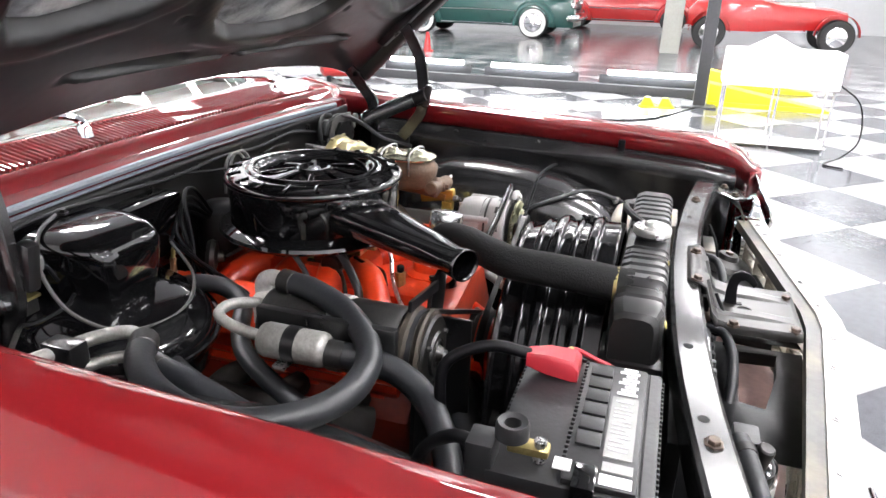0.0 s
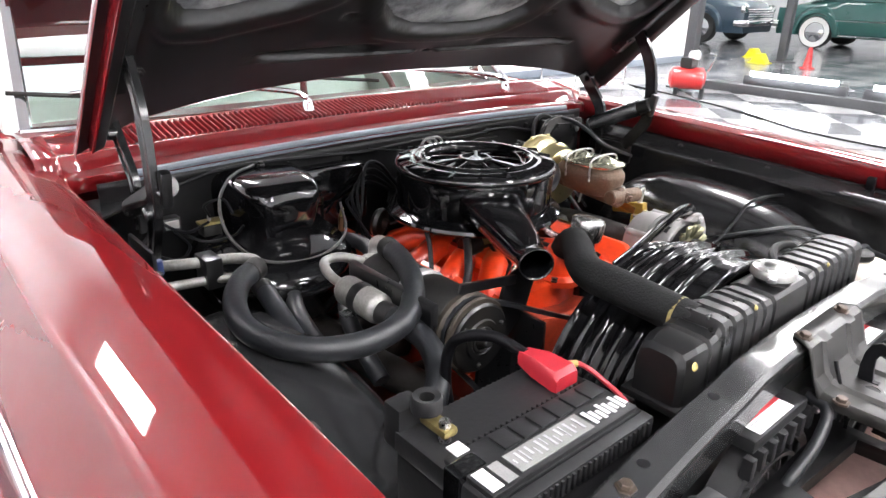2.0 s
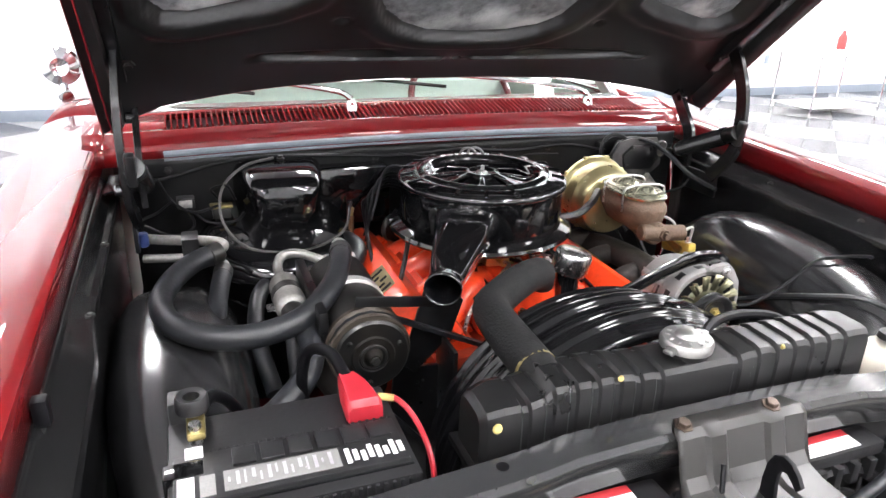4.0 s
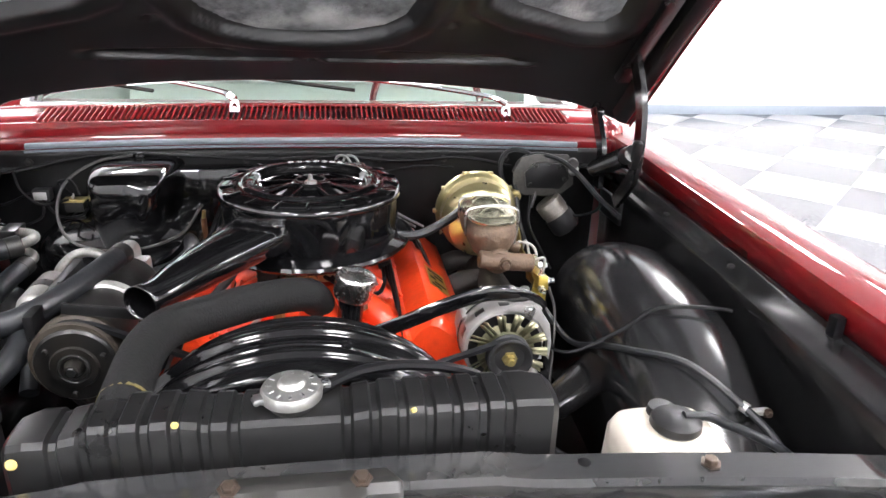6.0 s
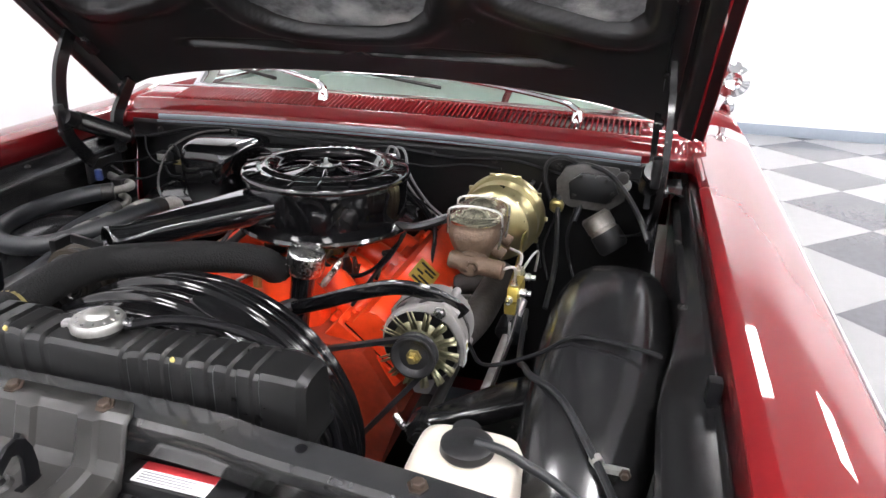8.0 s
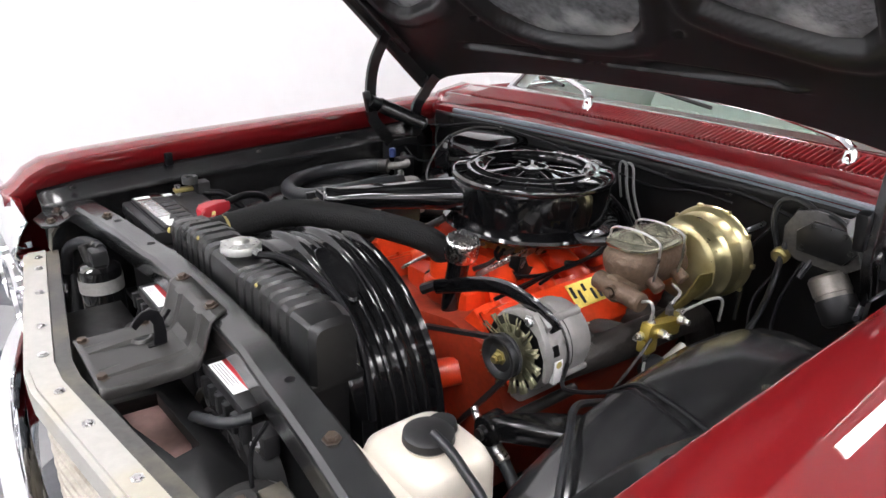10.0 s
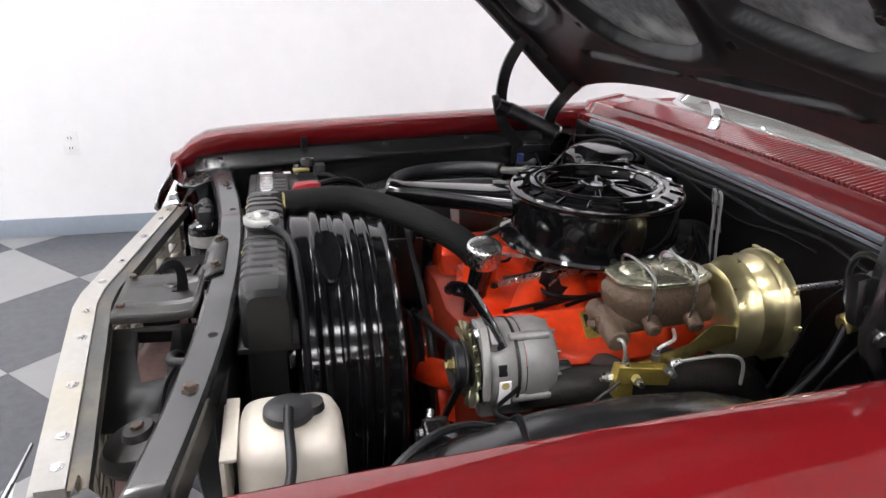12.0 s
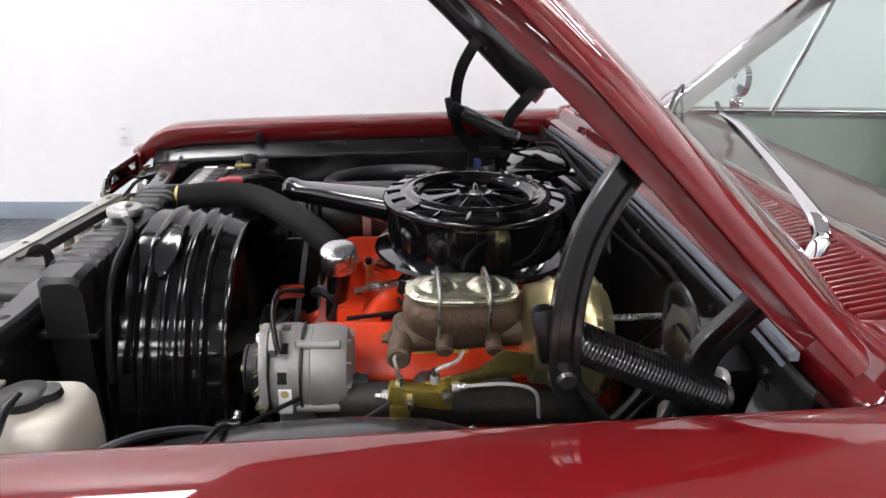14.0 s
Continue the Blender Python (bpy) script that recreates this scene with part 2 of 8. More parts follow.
LID_PLATE = mat("pale_gold_plated_lid", (0.62, 0.60, 0.46), 0.24, 0.9, 0.0, 0.06, 8.0)
# darker than the orange of the heads, with random dark blotches
BLOCK_ORANGE = mat("dark_orange_block_paint", (0.26, 0.028, 0.010), 0.42, 0.0, 0.1, 0.3, 8.0, 0.15, 50, dirt=(0.03, 0.015, 0.01), dirt_amount=0.5, dirt_size=5.0)
MATTE_BLACK = mat("dull_black_firewall_coating", (0.0065, 0.0065, 0.007), 0.42, vary=0.3, size=8.0, bump=0.05, bump_size=80, spec=0.3)
LEDGE_BLACK = mat("semi_gloss_black_ledge_paint", (0.009, 0.009, 0.0095), 0.24, 0.0, 0.0, 0.2, 6.0, spec=0.5, dirt=(0.03, 0.03, 0.03), dirt_amount=0.3, dirt_size=11.0)
BRASS = mat("yellow_brass", (0.60, 0.46, 0.11), 0.32, 0.85, 0.0, 0.2, 20.0)
RUST = mat("brown_cast_iron", (0.118, 0.078, 0.052), 0.58, 0.3, 0.0, 0.35, 22.0, 0.5, 130, dirt=(0.065, 0.042, 0.029), dirt_amount=0.7, dirt_size=16.0)
EXHAUST = mat("heat_greyed_iron", (0.026, 0.022, 0.02), 0.6, 0.3, 0.0, 0.3, 14.0, 0.4, 90)
MILKY = mat("milky_plastic_bottle", (0.66, 0.61, 0.53), 0.4, 0.0, 0.1, 0.06, 5.0, 0.04, 30, dirt=(0.66, 0.56, 0.46), dirt_amount=0.3, dirt_size=7.0)
BLACK_PLASTIC = mat("black_plastic", (0.014, 0.014, 0.015), 0.42, 0.0, 0.0, 0.25, 15.0, 0.08, 120)
RED_PLASTIC = mat("red_plastic_cap", (0.34, 0.016, 0.026), 0.38, 0.0, 0.0, 0.08, 12.0)
YELLOW = mat("yellow_paint_mark", (0.42, 0.34, 0.11), 0.6, 0.0, 0.0, 0.2, 60.0)
TEAL = mat("teal_sticker", (0.03, 0.45, 0.38), 0.4, vary=0.05)
WHITE_LABEL = mat("white_label", (0.78, 0.78, 0.78), 0.35, vary=0.05, size=40)
GREY_LABEL = mat("grey_label_print", (0.30, 0.30, 0.31), 0.35, vary=0.25, size=60)
RED_LABEL = mat("red_label", (0.60, 0.05, 0.06), 0.35, vary=0.05)
FOIL = mat("foil_label", (0.66, 0.66, 0.64), 0.25, 0.7, vary=0.15, size=50)
WHITE_METAL = mat("silver_white_header_paint", (0.40, 0.39, 0.36), 0.42, 0.1, 0.1, 0.1, 9.0, 0.06, 60, dirt=(0.42, 0.36, 0.2), dirt_amount=0.5, dirt_size=6.0)
GREY_METAL = mat("dull_grey_header_metal", (0.075, 0.074, 0.07), 0.42, 0.35, 0.0, 0.3, 12.0, 0.1, 60, dirt=(0.24, 0.20, 0.13), dirt_amount=0.5, dirt_size=10.0)
GRILLE_PALE = mat("pale_aged_grille_alloy", (0.46, 0.43, 0.37), 0.42, 0.5, 0.0, 0.2, 20.0, 0.05, 60, dirt=(0.20, 0.15, 0.10), dirt_amount=0.6, dirt_size=14.0)
STRIP = mat("grey_rubber_weatherstrip", (0.17, 0.185, 0.215), 0.4, vary=0.15, size=20, bump=0.1)
PAD = mat("grey_mottled_insulation_pad", (0.15, 0.155, 0.16), 0.8, vary=0.7, size=7.0, bump=0.5, bump_size=160, dirt=(0.60, 0.61, 0.60), dirt_amount=0.9, dirt_size=9.0)
PINK_PRIMER = mat("faded_pink_primer_panel", (0.46, 0.29, 0.26), 0.5, vary=0.2, size=8)
UPHOLSTERY = mat("pale_vinyl_upholstery", (0.62, 0.64, 0.60), 0.45, vary=0.06, size=6, bump=0.1)
GUNMETAL = mat("dark_machined_metal", (0.036, 0.035, 0.034), 0.38, 0.7, vary=0.3, size=20, bump=0.1)
CLUTCH_BLACK = mat("worn_black_clutch_paint", (0.005, 0.005, 0.005), 0.34, 0.0, 0.0, 0.3, 20.0, 0.05, 80, dirt=(0.04, 0.032, 0.024), dirt_amount=0.25, dirt_size=14.0)
TAN_EDGE = mat("worn_brown_pulley_edge", (0.032, 0.025, 0.018), 0.6, 0.3, vary=0.35, size=30, bump=0.2)
CAP_TIN = mat("satin_tin_plate", (0.46, 0.46, 0.44), 0.32, 0.9, vary=0.12, size=25, bump=0.1, bump_size=90)
TINT = glass("green_tinted_glass", (0.70, 0.86, 0.80))

# ---------------------------------------------------------------- the room
WALL_X, WALL_Y, END_X, FRONT_Y, FAR_X, FAR_Y = -2.55, 6.25, 10.4, -6.5, 22.5, 15.0
WALL = mat("white_wall_paint", (0.82, 0.82, 0.83), 0.6, vary=0.03, size=1.2, bump=0.06, bump_size=90)
BASEBOARD = mat("grey_blue_vinyl_baseboard", (0.26, 0.30, 0.35), 0.45, vary=0.06, size=4)
TILE_LIGHT = mat("light_grey_floor_tile", (0.25, 0.25, 0.255), 0.17, vary=0.05, size=14, random_tint=0.05, spec=0.34, rough_vary=0.3)
TILE_DARK = mat("dark_grey_floor_tile", (0.080, 0.083, 0.092), 0.17, vary=0.22, size=26, random_tint=0.08, spec=0.34, rough_vary=0.3)
GROUT = mat("floor_joint", (0.10, 0.10, 0.10), 0.7)
CEIL = mat("pale_ceiling_boards", (0.52, 0.52, 0.53), 0.8, vary=0.04, size=2)
LAMP = glow("booth_lamp_diffuser", (1.0, 0.98, 1.0), LAMP_GLOW)
SHOW_LAMP = glow("showroom_tube", (0.95, 0.98, 1.0), SHOW_GLOW)

for wall_name, lo, hi in (("wall_west", (WALL_X - 0.5, FRONT_Y - 0.5, 0), (WALL_X, WALL_Y, CEILING)),
                          ("wall_north", (WALL_X - 0.5, WALL_Y, 0), (END_X, WALL_Y + 0.5, CEILING)),
                          ("wall_south", (WALL_X, FRONT_Y - 0.5, 0), (FAR_X, FRONT_Y, 5.0)),
                          ("wall_east", (FAR_X, FRONT_Y - 0.15, 0), (FAR_X + 0.5, FAR_Y + 0.15, 5.0)),
                          ("wall_far_north", (END_X - 0.15, FAR_Y, 0), (FAR_X, FAR_Y + 0.5, 5.0)),
                          ("wall_partition", (END_X - 0.5, WALL_Y + 0.5, 0), (END_X, FAR_Y, 5.0))):
    single(wall_name, box(nb(), lo, hi), WALL, "plain white painted wall", "wall", kind="structure")
single("baseboard_west", box(nb(), (WALL_X, FRONT_Y, 0), (WALL_X + 0.008, WALL_Y - 0.008, 0.10), 0.002), BASEBOARD, "grey-blue vinyl baseboard along the white wall", "baseboard", kind="structure")
single("baseboard_north", box(nb(), (WALL_X, WALL_Y - 0.008, 0), (END_X, WALL_Y, 0.10), 0.002), BASEBOARD, "grey-blue vinyl baseboard along the white wall", "baseboard", kind="structure")
single("ceiling", box(nb(), (WALL_X - 0.15, FRONT_Y - 0.15, CEILING), (END_X, WALL_Y + 0.15, CEILING + 0.1)), CEIL, "pale ceiling over the photo bay", "ceiling", kind="structure")
single("ceiling_showroom", box(nb(), (END_X, FRONT_Y - 0.15, 5.0), (FAR_X + 0.15, FAR_Y + 0.15, 5.1)), CEIL, "high pale ceiling of the showroom", "ceiling", kind="structure")
bm = box(nb(), (END_X, FRONT_Y, CEILING), (END_X + 0.1, WALL_Y, 5.0))
single("wall_header", bm, WALL, "white band of wall above the open side of the bay", "wall", kind="structure")

floor = single("floor", box(nb(), (WALL_X - 0.15, FRONT_Y - 0.15, -0.12), (FAR_X + 0.15, FAR_Y + 0.15, -0.006)), GROUT, "polished checkered floor in light and dark grey tiles", "floor", kind="structure")

# electrical outlet on the west wall
outlet = thing("wall_outlet", "white double electrical outlet on the white wall", "outlet", (WALL_X, -0.90, 0.49))
part("cover_plate", box(nb(), (WALL_X + 0.0005, -0.937, 0.43), (WALL_X + 0.007, -0.863, 0.55), 0.003), WHITE_LABEL, outlet)
for zz in (0.465, 0.515):
    sock = part("socket", box(nb(), (WALL_X + 0.007, -0.917, zz - 0.015), (WALL_X + 0.010, -0.883, zz + 0.015), 0.004), WHITE_LABEL, outlet)
    b2 = nb()
    for yy in (-0.907, -0.893):
        box(b2, (WALL_X + 0.010, yy - 0.0015, zz - 0.006), (WALL_X + 0.0108, yy + 0.0015, zz + 0.007))
    part("slots", b2, BLACK_PLASTIC, sock)

plate = thing("wall_outlet", "small grey electrical outlet low on the white wall", "outlet", (6.26, WALL_Y, 0.44))
part("cover_plate", box(nb(), (6.225, WALL_Y - 0.008, 0.385), (6.295, WALL_Y - 0.0005, 0.495), 0.003), BASEBOARD, plate)
for zz in (0.415, 0.465):
    part("socket", box(nb(), (6.244, WALL_Y - 0.011, zz - 0.014), (6.276, WALL_Y - 0.008, zz + 0.014), 0.003), BASEBOARD, plate)

# lamps over the bay
def bay_lamp(x, y, w, d):
    t = thing("ceiling_lamp", "rectangular white ceiling lamp with a bright diffuser", "lamp", (x, y, CEILING), "lamps over the bay")
    part("housing", box(nb(), (x - w / 2 - 0.03, y - d / 2 - 0.03, CEILING - 0.05), (x + w / 2 + 0.03, y + d / 2 + 0.03, CEILING - 0.001), 0.006), WHITE_METAL, t)
    part("diffuser", box(nb(), (x - w / 2, y - d / 2, CEILING - 0.062), (x + w / 2, y + d / 2, CEILING - 0.051)), LAMP, t)


for lx in (-1.75, 0.95, 3.6, 6.2, 8.8):
    for ly in (-4.6, -1.5, 1.6, 4.75):
        if (lx, ly) not in ((-1.75, 1.6), (0.95, 1.6)):
            bay_lamp(lx, ly, 0.60, 1.20)


def show_lamp(x, y):
    t = thing("tube_lamp", "long bright fluorescent tube lamp under the ceiling", "lamp", (x, y, 5.0), "lamps of the showroom")
    part("housing", box(nb(), (x - 0.12, y - 1.25, 4.92), (x + 0.12, y + 1.25, 4.998), 0.01), WHITE_METAL, t)
    part("tube", box(nb(), (x - 0.09, y - 1.2, 4.89), (x + 0.09, y + 1.2, 4.918), 0.01), SHOW_LAMP, t)


for lx in (12.0, 15.0, 18.0, 21.0):
    for ly in (-4.2, 0.0, 4.2, 8.4, 12.2):
        show_lamp(lx, ly)

# ---------------------------------------------------------------- the car: outer body
DROP = -0.115  # the body was laid out with its sill line as zero
car = thing("classic_car", "dark red classic car with its hood raised, on checkered tiles", "car", (0, 1.8, 0.115))
FENDER_Z = [(-0.13, 0.982), (-0.05, 0.993), (0.0, 1.000), (0.2, 1.012), (0.45, 1.022), (0.75, 1.034), (1.0, 1.045), (1.3, 1.055), (2.2, 1.06), (4.6, 1.00)]


def side_section(y, s):
    """Outline of the body side at y, from the hood gap over the crown to the sill."""
    z = lerp(y, FENDER_Z)
    prof = [(0.7305, z - 0.054), (0.731, z - 0.008), (0.7325, z - 0.002), (0.738, z + 0.001), (0.770, z + 0.006), (0.805, z + 0.006), (0.835, z + 0.000),
            (0.856, z - 0.008), (0.866, z - 0.0115), (0.872, z - 0.015), (0.8745, z - 0.020), (0.879, z - 0.030), (0.897, z - 0.060), (0.918, z - 0.088), (0.934, z - 0.112),
            (0.945, z - 0.15), (0.965, z - 0.24), (0.985, z - 0.36), (0.988, z - 0.46), (0.975, z - 0.60), (0.955, z - 0.70)]
    return [Vector((s * x, y, zz)) for x, zz in prof]


def fender(s):
    bm = nb()
    rows = []
    for y in [-0.165, -0.16, -0.15, -0.135, -0.11, -0.07, -0.02, 0.05, 0.15, 0.3, 0.45, 0.6, 0.75, 0.9, 1.05, 1.2, 1.32]:
        row = side_section(max(y, -0.13), s)
        k = smooth(-0.05, -0.165, y)
        for p in row:
            p.y = y
            if y < -0.05:
                p.z -= 0.05 * k * k
                p.x -= s * 0.03 * k * k * max(0.0, (abs(p.x) - 0.72) / 0.28)
        rows.append(row)
    # wheel opening: lift the lower edge into an arch
    for row in rows:
        y = row[0].y
        d = abs(y - 0.46)
        if d < 0.40:
            arch = 0.44 + math.sqrt(max(0.0, 0.40 ** 2 - d * d)) * 0.95
            for p in row[14:]:
                p.z = max(p.z, arch)
    loft(bm, rows)
    # nose face
    nose = rows[0]
    mid = [Vector((s * max(0.70, abs(p.x) - 0.05), -0.135, p.z - 0.01)) for p in nose]
    loft(bm, [nose, mid])
    ob = part("fender", bm, RED, car, "dark red front fender with a rounded crown")
    solid(ob, 0.004)
    return ob


for s in (-1, 1):
    wing_panel = fender(s)
    bm = nb()
    tube(bm, [side_section(y, s)[14] + Vector((s * 0.002, 0, -0.004)) for y in (-0.08, 0.1, 0.3, 0.5, 0.7, 0.9, 1.1, 1.3)], 0.006, 8, 3)
    part("side_moulding", bm, CHROME, wing_panel, "thin chrome moulding under the crease")

for s in (-1, 1):
    # doors and rear quarters
    for name, ys in (("door", [1.327, 1.6, 2.0, 2.4, 2.62]), ("quarter_panel", [2.627, 3.0, 3.4, 3.8, 4.2, 4.5, 4.6])):
        bm = nb()
        loft(bm, [side_section(y, s)[3:] for y in ys])
        solid(part(name, bm, RED, car), 0.004)
    b2 = box(nb(), (s * 0.735, 1.34, 0.45), (s * 0.80, 2.6, 1.045), 0.02)
    part("door_panel", b2, UPHOLSTERY, car, "pale vinyl inner door panel")
    # door mirror
    mir = part("door_mirror", lathe(nb(), [(0, -0.010), (0.024, -0.024), (0.047, -0.016), (0.052, 0.0), (0.047, 0.004), (0, 0.002)], (s * 0.862, 1.66, 1.135), (0, 1, 0), 28), CHROME, car, "round chrome door mirror")
    part("stem", tube(nb(), [(s * 0.862, 1.655, 1.085), (s * 0.862, 1.64, 1.07), (s * 0.862, 1.66, 1.055)], 0.011, 10, r_end=0.02), CHROME, mir)
    # wheels, mostly hidden under the body
    for wy in (0.46, 3.48):
        w = part("wheel", lathe(nb(), [(0.20, -0.10), (0.33, -0.10), (0.345, -0.07), (0.345, 0.07), (0.33, 0.10), (0.20, 0.10)], (s * 0.80, wy, 0.4605), (1, 0, 0), 36), RUBBER, car, "black tyre")
        part("hubcap", lathe(nb(), [(0, 0.06), (0.08, 0.065), (0.15, 0.05), (0.20, 0.075), (0.205, 0.02)], (s * 0.80, wy, 0.4605), (s, 0, 0), 32), CHROME, w, "chrome hubcap")

# front bumper, headlamps, grille
bm = nb()
loft(bm, [[Vector((x, -0.30 + 0.14 * (abs(x) / 1.0) ** 3 + dy, zz)) for dy, zz in ((0.06, 0.40), (0.0, 0.42), (-0.012, 0.48), (0.0, 0.54), (0.06, 0.56))] for x in np.linspace(-1.0, 1.0, 21)])
solid(part("front_bumper", bm, CHROME, car, "chrome front bumper"), 0.004)
for s in (-1, 1):
    for hx in (0.62, 0.84):
        h = part("headlamp", lathe(nb(), [(0, -0.02), (0.06, -0.012), (0.072, 0.0), (0.072, 0.03)], (s * hx, -0.165, 0.74), (0, 1, 0), 28), CHROME, car, "round headlamp")
        part("bezel", lathe(nb(), [(0.072, -0.012), (0.082, -0.028), (0.094, -0.022), (0.098, 0.0), (0.098, 0.04)], (s * hx, -0.165, 0.74), (0, 1, 0), 28), CHROME, h, "chrome bezel")
    bm = nb()
    loft(bm, [[Vector((s * x, -0.150 - 0.035 * k, z)) for x in np.linspace(0.52, 0.99, 8)] for z, k in ((0.93, 0.0), (0.90, 0.6), (0.86, 1.0), (0.85, 0.7))])
    solid(part("headlamp_trim", bm, CHROME, car, "chrome moulding over the headlamps"), 0.004)
HEADER = [(-0.70, -0.125), (-0.50, -0.148), (-0.25, -0.185), (-0.03, -0.216), (0.03, -0.216), (0.25, -0.185), (0.50, -0.148), (0.70, -0.125)]


def header_y(x):
    return lerp(x, HEADER)


grille = part("grille", box(nb(), (-0.52, -0.10, 0.60), (0.52, -0.095, 0.62)), GREY_METAL, car, "dull metal grille of fine bars")
for k in range(9):
    z = 0.62 + 0.026 * k
    b2 = nb()
    loft(b2, [[Vector((x, header_y(x) + dy, z + dz)) for dy, dz in ((-0.010, 0.0), (-0.008, 0.003), (0.020, 0.009), (0.022, 0.006))] for x in (-0.5, -0.25, -0.03, 0.03, 0.25, 0.5)], True, True)
    part("bar", b2, GRILLE_PALE, grille)
for k in range(11):
    x = -0.475 + 0.095 * k
    part("bar", box(nb(), (x - 0.003, header_y(x) + 0.002, 0.60), (x + 0.003, header_y(x) + 0.026, 0.835), 0.001), GRILLE_PALE, grille)

# header bar behind the grille top: a pale strip with bolts and a dull inner strip
def strip(path, y0, y1, z0, z1):
    bm = nb()
    loft(bm, [[Vector((x, header_y(x) + y0, z0)), Vector((x, header_y(x) + y0, z1)), Vector((x, header_y(x) + y1, z1)), Vector((x, header_y(x) + y1, z0))] for x in path], True, True)
    return bm


xs = [-0.52, -0.25, -0.03, 0.03, 0.25, 0.52]
header = part("header_bar", strip(xs, -0.014, 0.018, 0.848, 0.866), WHITE_METAL, car, "silver-white grille header bar with bolts")
part("lip", strip(xs, -0.022, -0.0145, 0.825, 0.860), WHITE_METAL, header)
inner = part("header_inner", strip(xs, 0.0185, 0.041, 0.842, 0.862), GREY_METAL, header, "dull grey inner flange")
for x in (-0.48, -0.42, -0.30, -0.16, -0.06, 0.06, 0.16, 0.30, 0.42, 0.48):
    part("bolt", bolt(nb(), (x, header_y(x) + 0.005, 0.866), r=0.0055, h=0.004), STEEL, header)
bm = nb()
loft(bm, [[Vector((x, header_y(x) + 0.035, 0.695)), Vector((x, min(-0.09, header_y(x) + 0.06), 0.712)), Vector((x, -0.045, 0.718))] for x in xs])
solid(part("lower_panel", bm, PINK_PRIMER, car, "dull red panel below the grille"), 0.003)

# radiator support: a pressed channel across the car, swept forward at its ends
def support_y(x):
    return 0.047 - 0.13 * x * x


bm = nb()
rows = []
for x in np.linspace(-0.64, 0.64, 33):
    z = 0.922 + 0.007 * (1 - smooth(0.20, 0.26, abs(x)))
    y0 = support_y(x) - 0.046
    rows.append([Vector((x, y0 - 0.006, z - 0.040)), Vector((x, y0 - 0.002, z - 0.006)), Vector((x, y0 + 0.004, z)), Vector((x, y0 + 0.041, z + 0.002)), Vector((x, y0 + 0.046, z - 0.003)), Vector((x, y0 + 0.047, z - 0.05))])
loft(bm, rows)
support = solid(part("radiator_support", bm, SUPPORT, car, "worn dark grey radiator support channel"), 0.003)
for x in (-0.494, -0.063, 0.064, 0.436):
    up = abs(x) > 0.2
    part("bolt", bolt(nb(), (x, support_y(x) - 0.022 if up else 0.006, 0.9235 if up else 0.9345), (0, 0, 1) if up else (0, -0.2, 1), 0.0075, 0.007), BOLT_DARK, support)
for x in (-0.45, 0.30, -0.28):
    part("hole", cyl(nb(), (x, support_y(x) - 0.018, 0.9225), (x, support_y(x) - 0.018, 0.9238), 0.007, n=14), WIRE_AND_SHADE, support)
for s in (-1, 1):
    # corner plates that tie the support to the fender and the header
    bm = nb()
    poly = [(s * 0.615, -0.006), (s * 0.685, 0.0), (s * 0.69, -0.10), (s * 0.65, -0.125), (s * 0.585, -0.118), (s * 0.565, -0.09), (s * 0.61, -0.05)]
    prism(bm, poly, lambda u, v, d: Vector((u, v, 0.902 + 0.10 * min(0, v) + d)), 0, 0.006, 0.002)
    plate = part("corner_plate", bm, SUPPORT, support, "worn grey corner plate")
    bm = nb()
    loft(bm, [[Vector((s * (x - 0.022), y, z)), Vector((s * (x - 0.016), y, z + 0.008)), Vector((s * (x + 0.016), y, z + 0.008)), Vector((s * (x + 0.022), y, z))] for x, y, z in ((0.625, -0.06, 0.896), (0.60, -0.09, 0.888), (0.565, -0.108, 0.880), (0.52, -0.118, 0.862))], True, True)
    part("corner_brace", bm, GREY_METAL, support, "dull grey brace to the header")
    for x, y in ((0.65, -0.025), (0.66, -0.075), (0.60, -0.098)):
        part("bolt", bolt(nb(), (s * x, y, 0.909 + 0.10 * min(0, y)), r=0.007), BOLT_DARK, support)

# hood latch plate from the support down to the header
bm = nb()
rows = []
for y, z in ((0.020, 0.9315), (0.000, 0.931), (-0.008, 0.926), (-0.014, 0.908), (-0.022, 0.884), (-0.034, 0.871), (-0.055, 0.866), (-0.10, 0.8655), (-0.155, 0.866), (-0.165, 0.868)):
    w = lerp(y, [(-0.165, 0.088), (-0.06, 0.090), (-0.03, 0.092), (0.0, 0.092), (0.012, 0.088), (0.02, 0.078)])
    row = []
    for u in (-1, -0.93, -0.9, -0.62, -0.56, -0.36, -0.30, 0.30, 0.36, 0.56, 0.62, 0.9, 0.93, 1):
        bead = 0.005 if 0.33 < abs(u) < 0.60 and -0.12 < y < -0.005 else 0.0
        flange = -0.012 if abs(u) > 0.97 and z < 0.872 else 0.0
        row.append(Vector((0.012 + u * w, y - (bead if z > 0.875 else 0), z + (bead if z <= 0.875 else 0) + flange)))
    rows.append(row)
loft(bm, rows)
latch = solid(part("latch_plate", bm, LATCH_GREY, car, "worn grey hood latch plate", angle=24), 0.003, 1)
part("slot", box(nb(), (0.0075, -0.078, 0.8680), (0.0165, -0.036, 0.8702), 0.0), WIRE_AND_SHADE, latch)
part("guide_hole", lathe(nb(), [(0.0, 0.0030), (0.0102, 0.0030)], (-0.018, -0.078, 0.869), n=20), WIRE_AND_SHADE, latch)
part("hole_rim", lathe(nb(), [(0.010, 0.001), (0.0105, 0.004), (0.014, 0.0045), (0.018, 0.0005)], (-0.018, -0.078, 0.869), n=24), LATCH_GREY, latch)
b2 = nb()
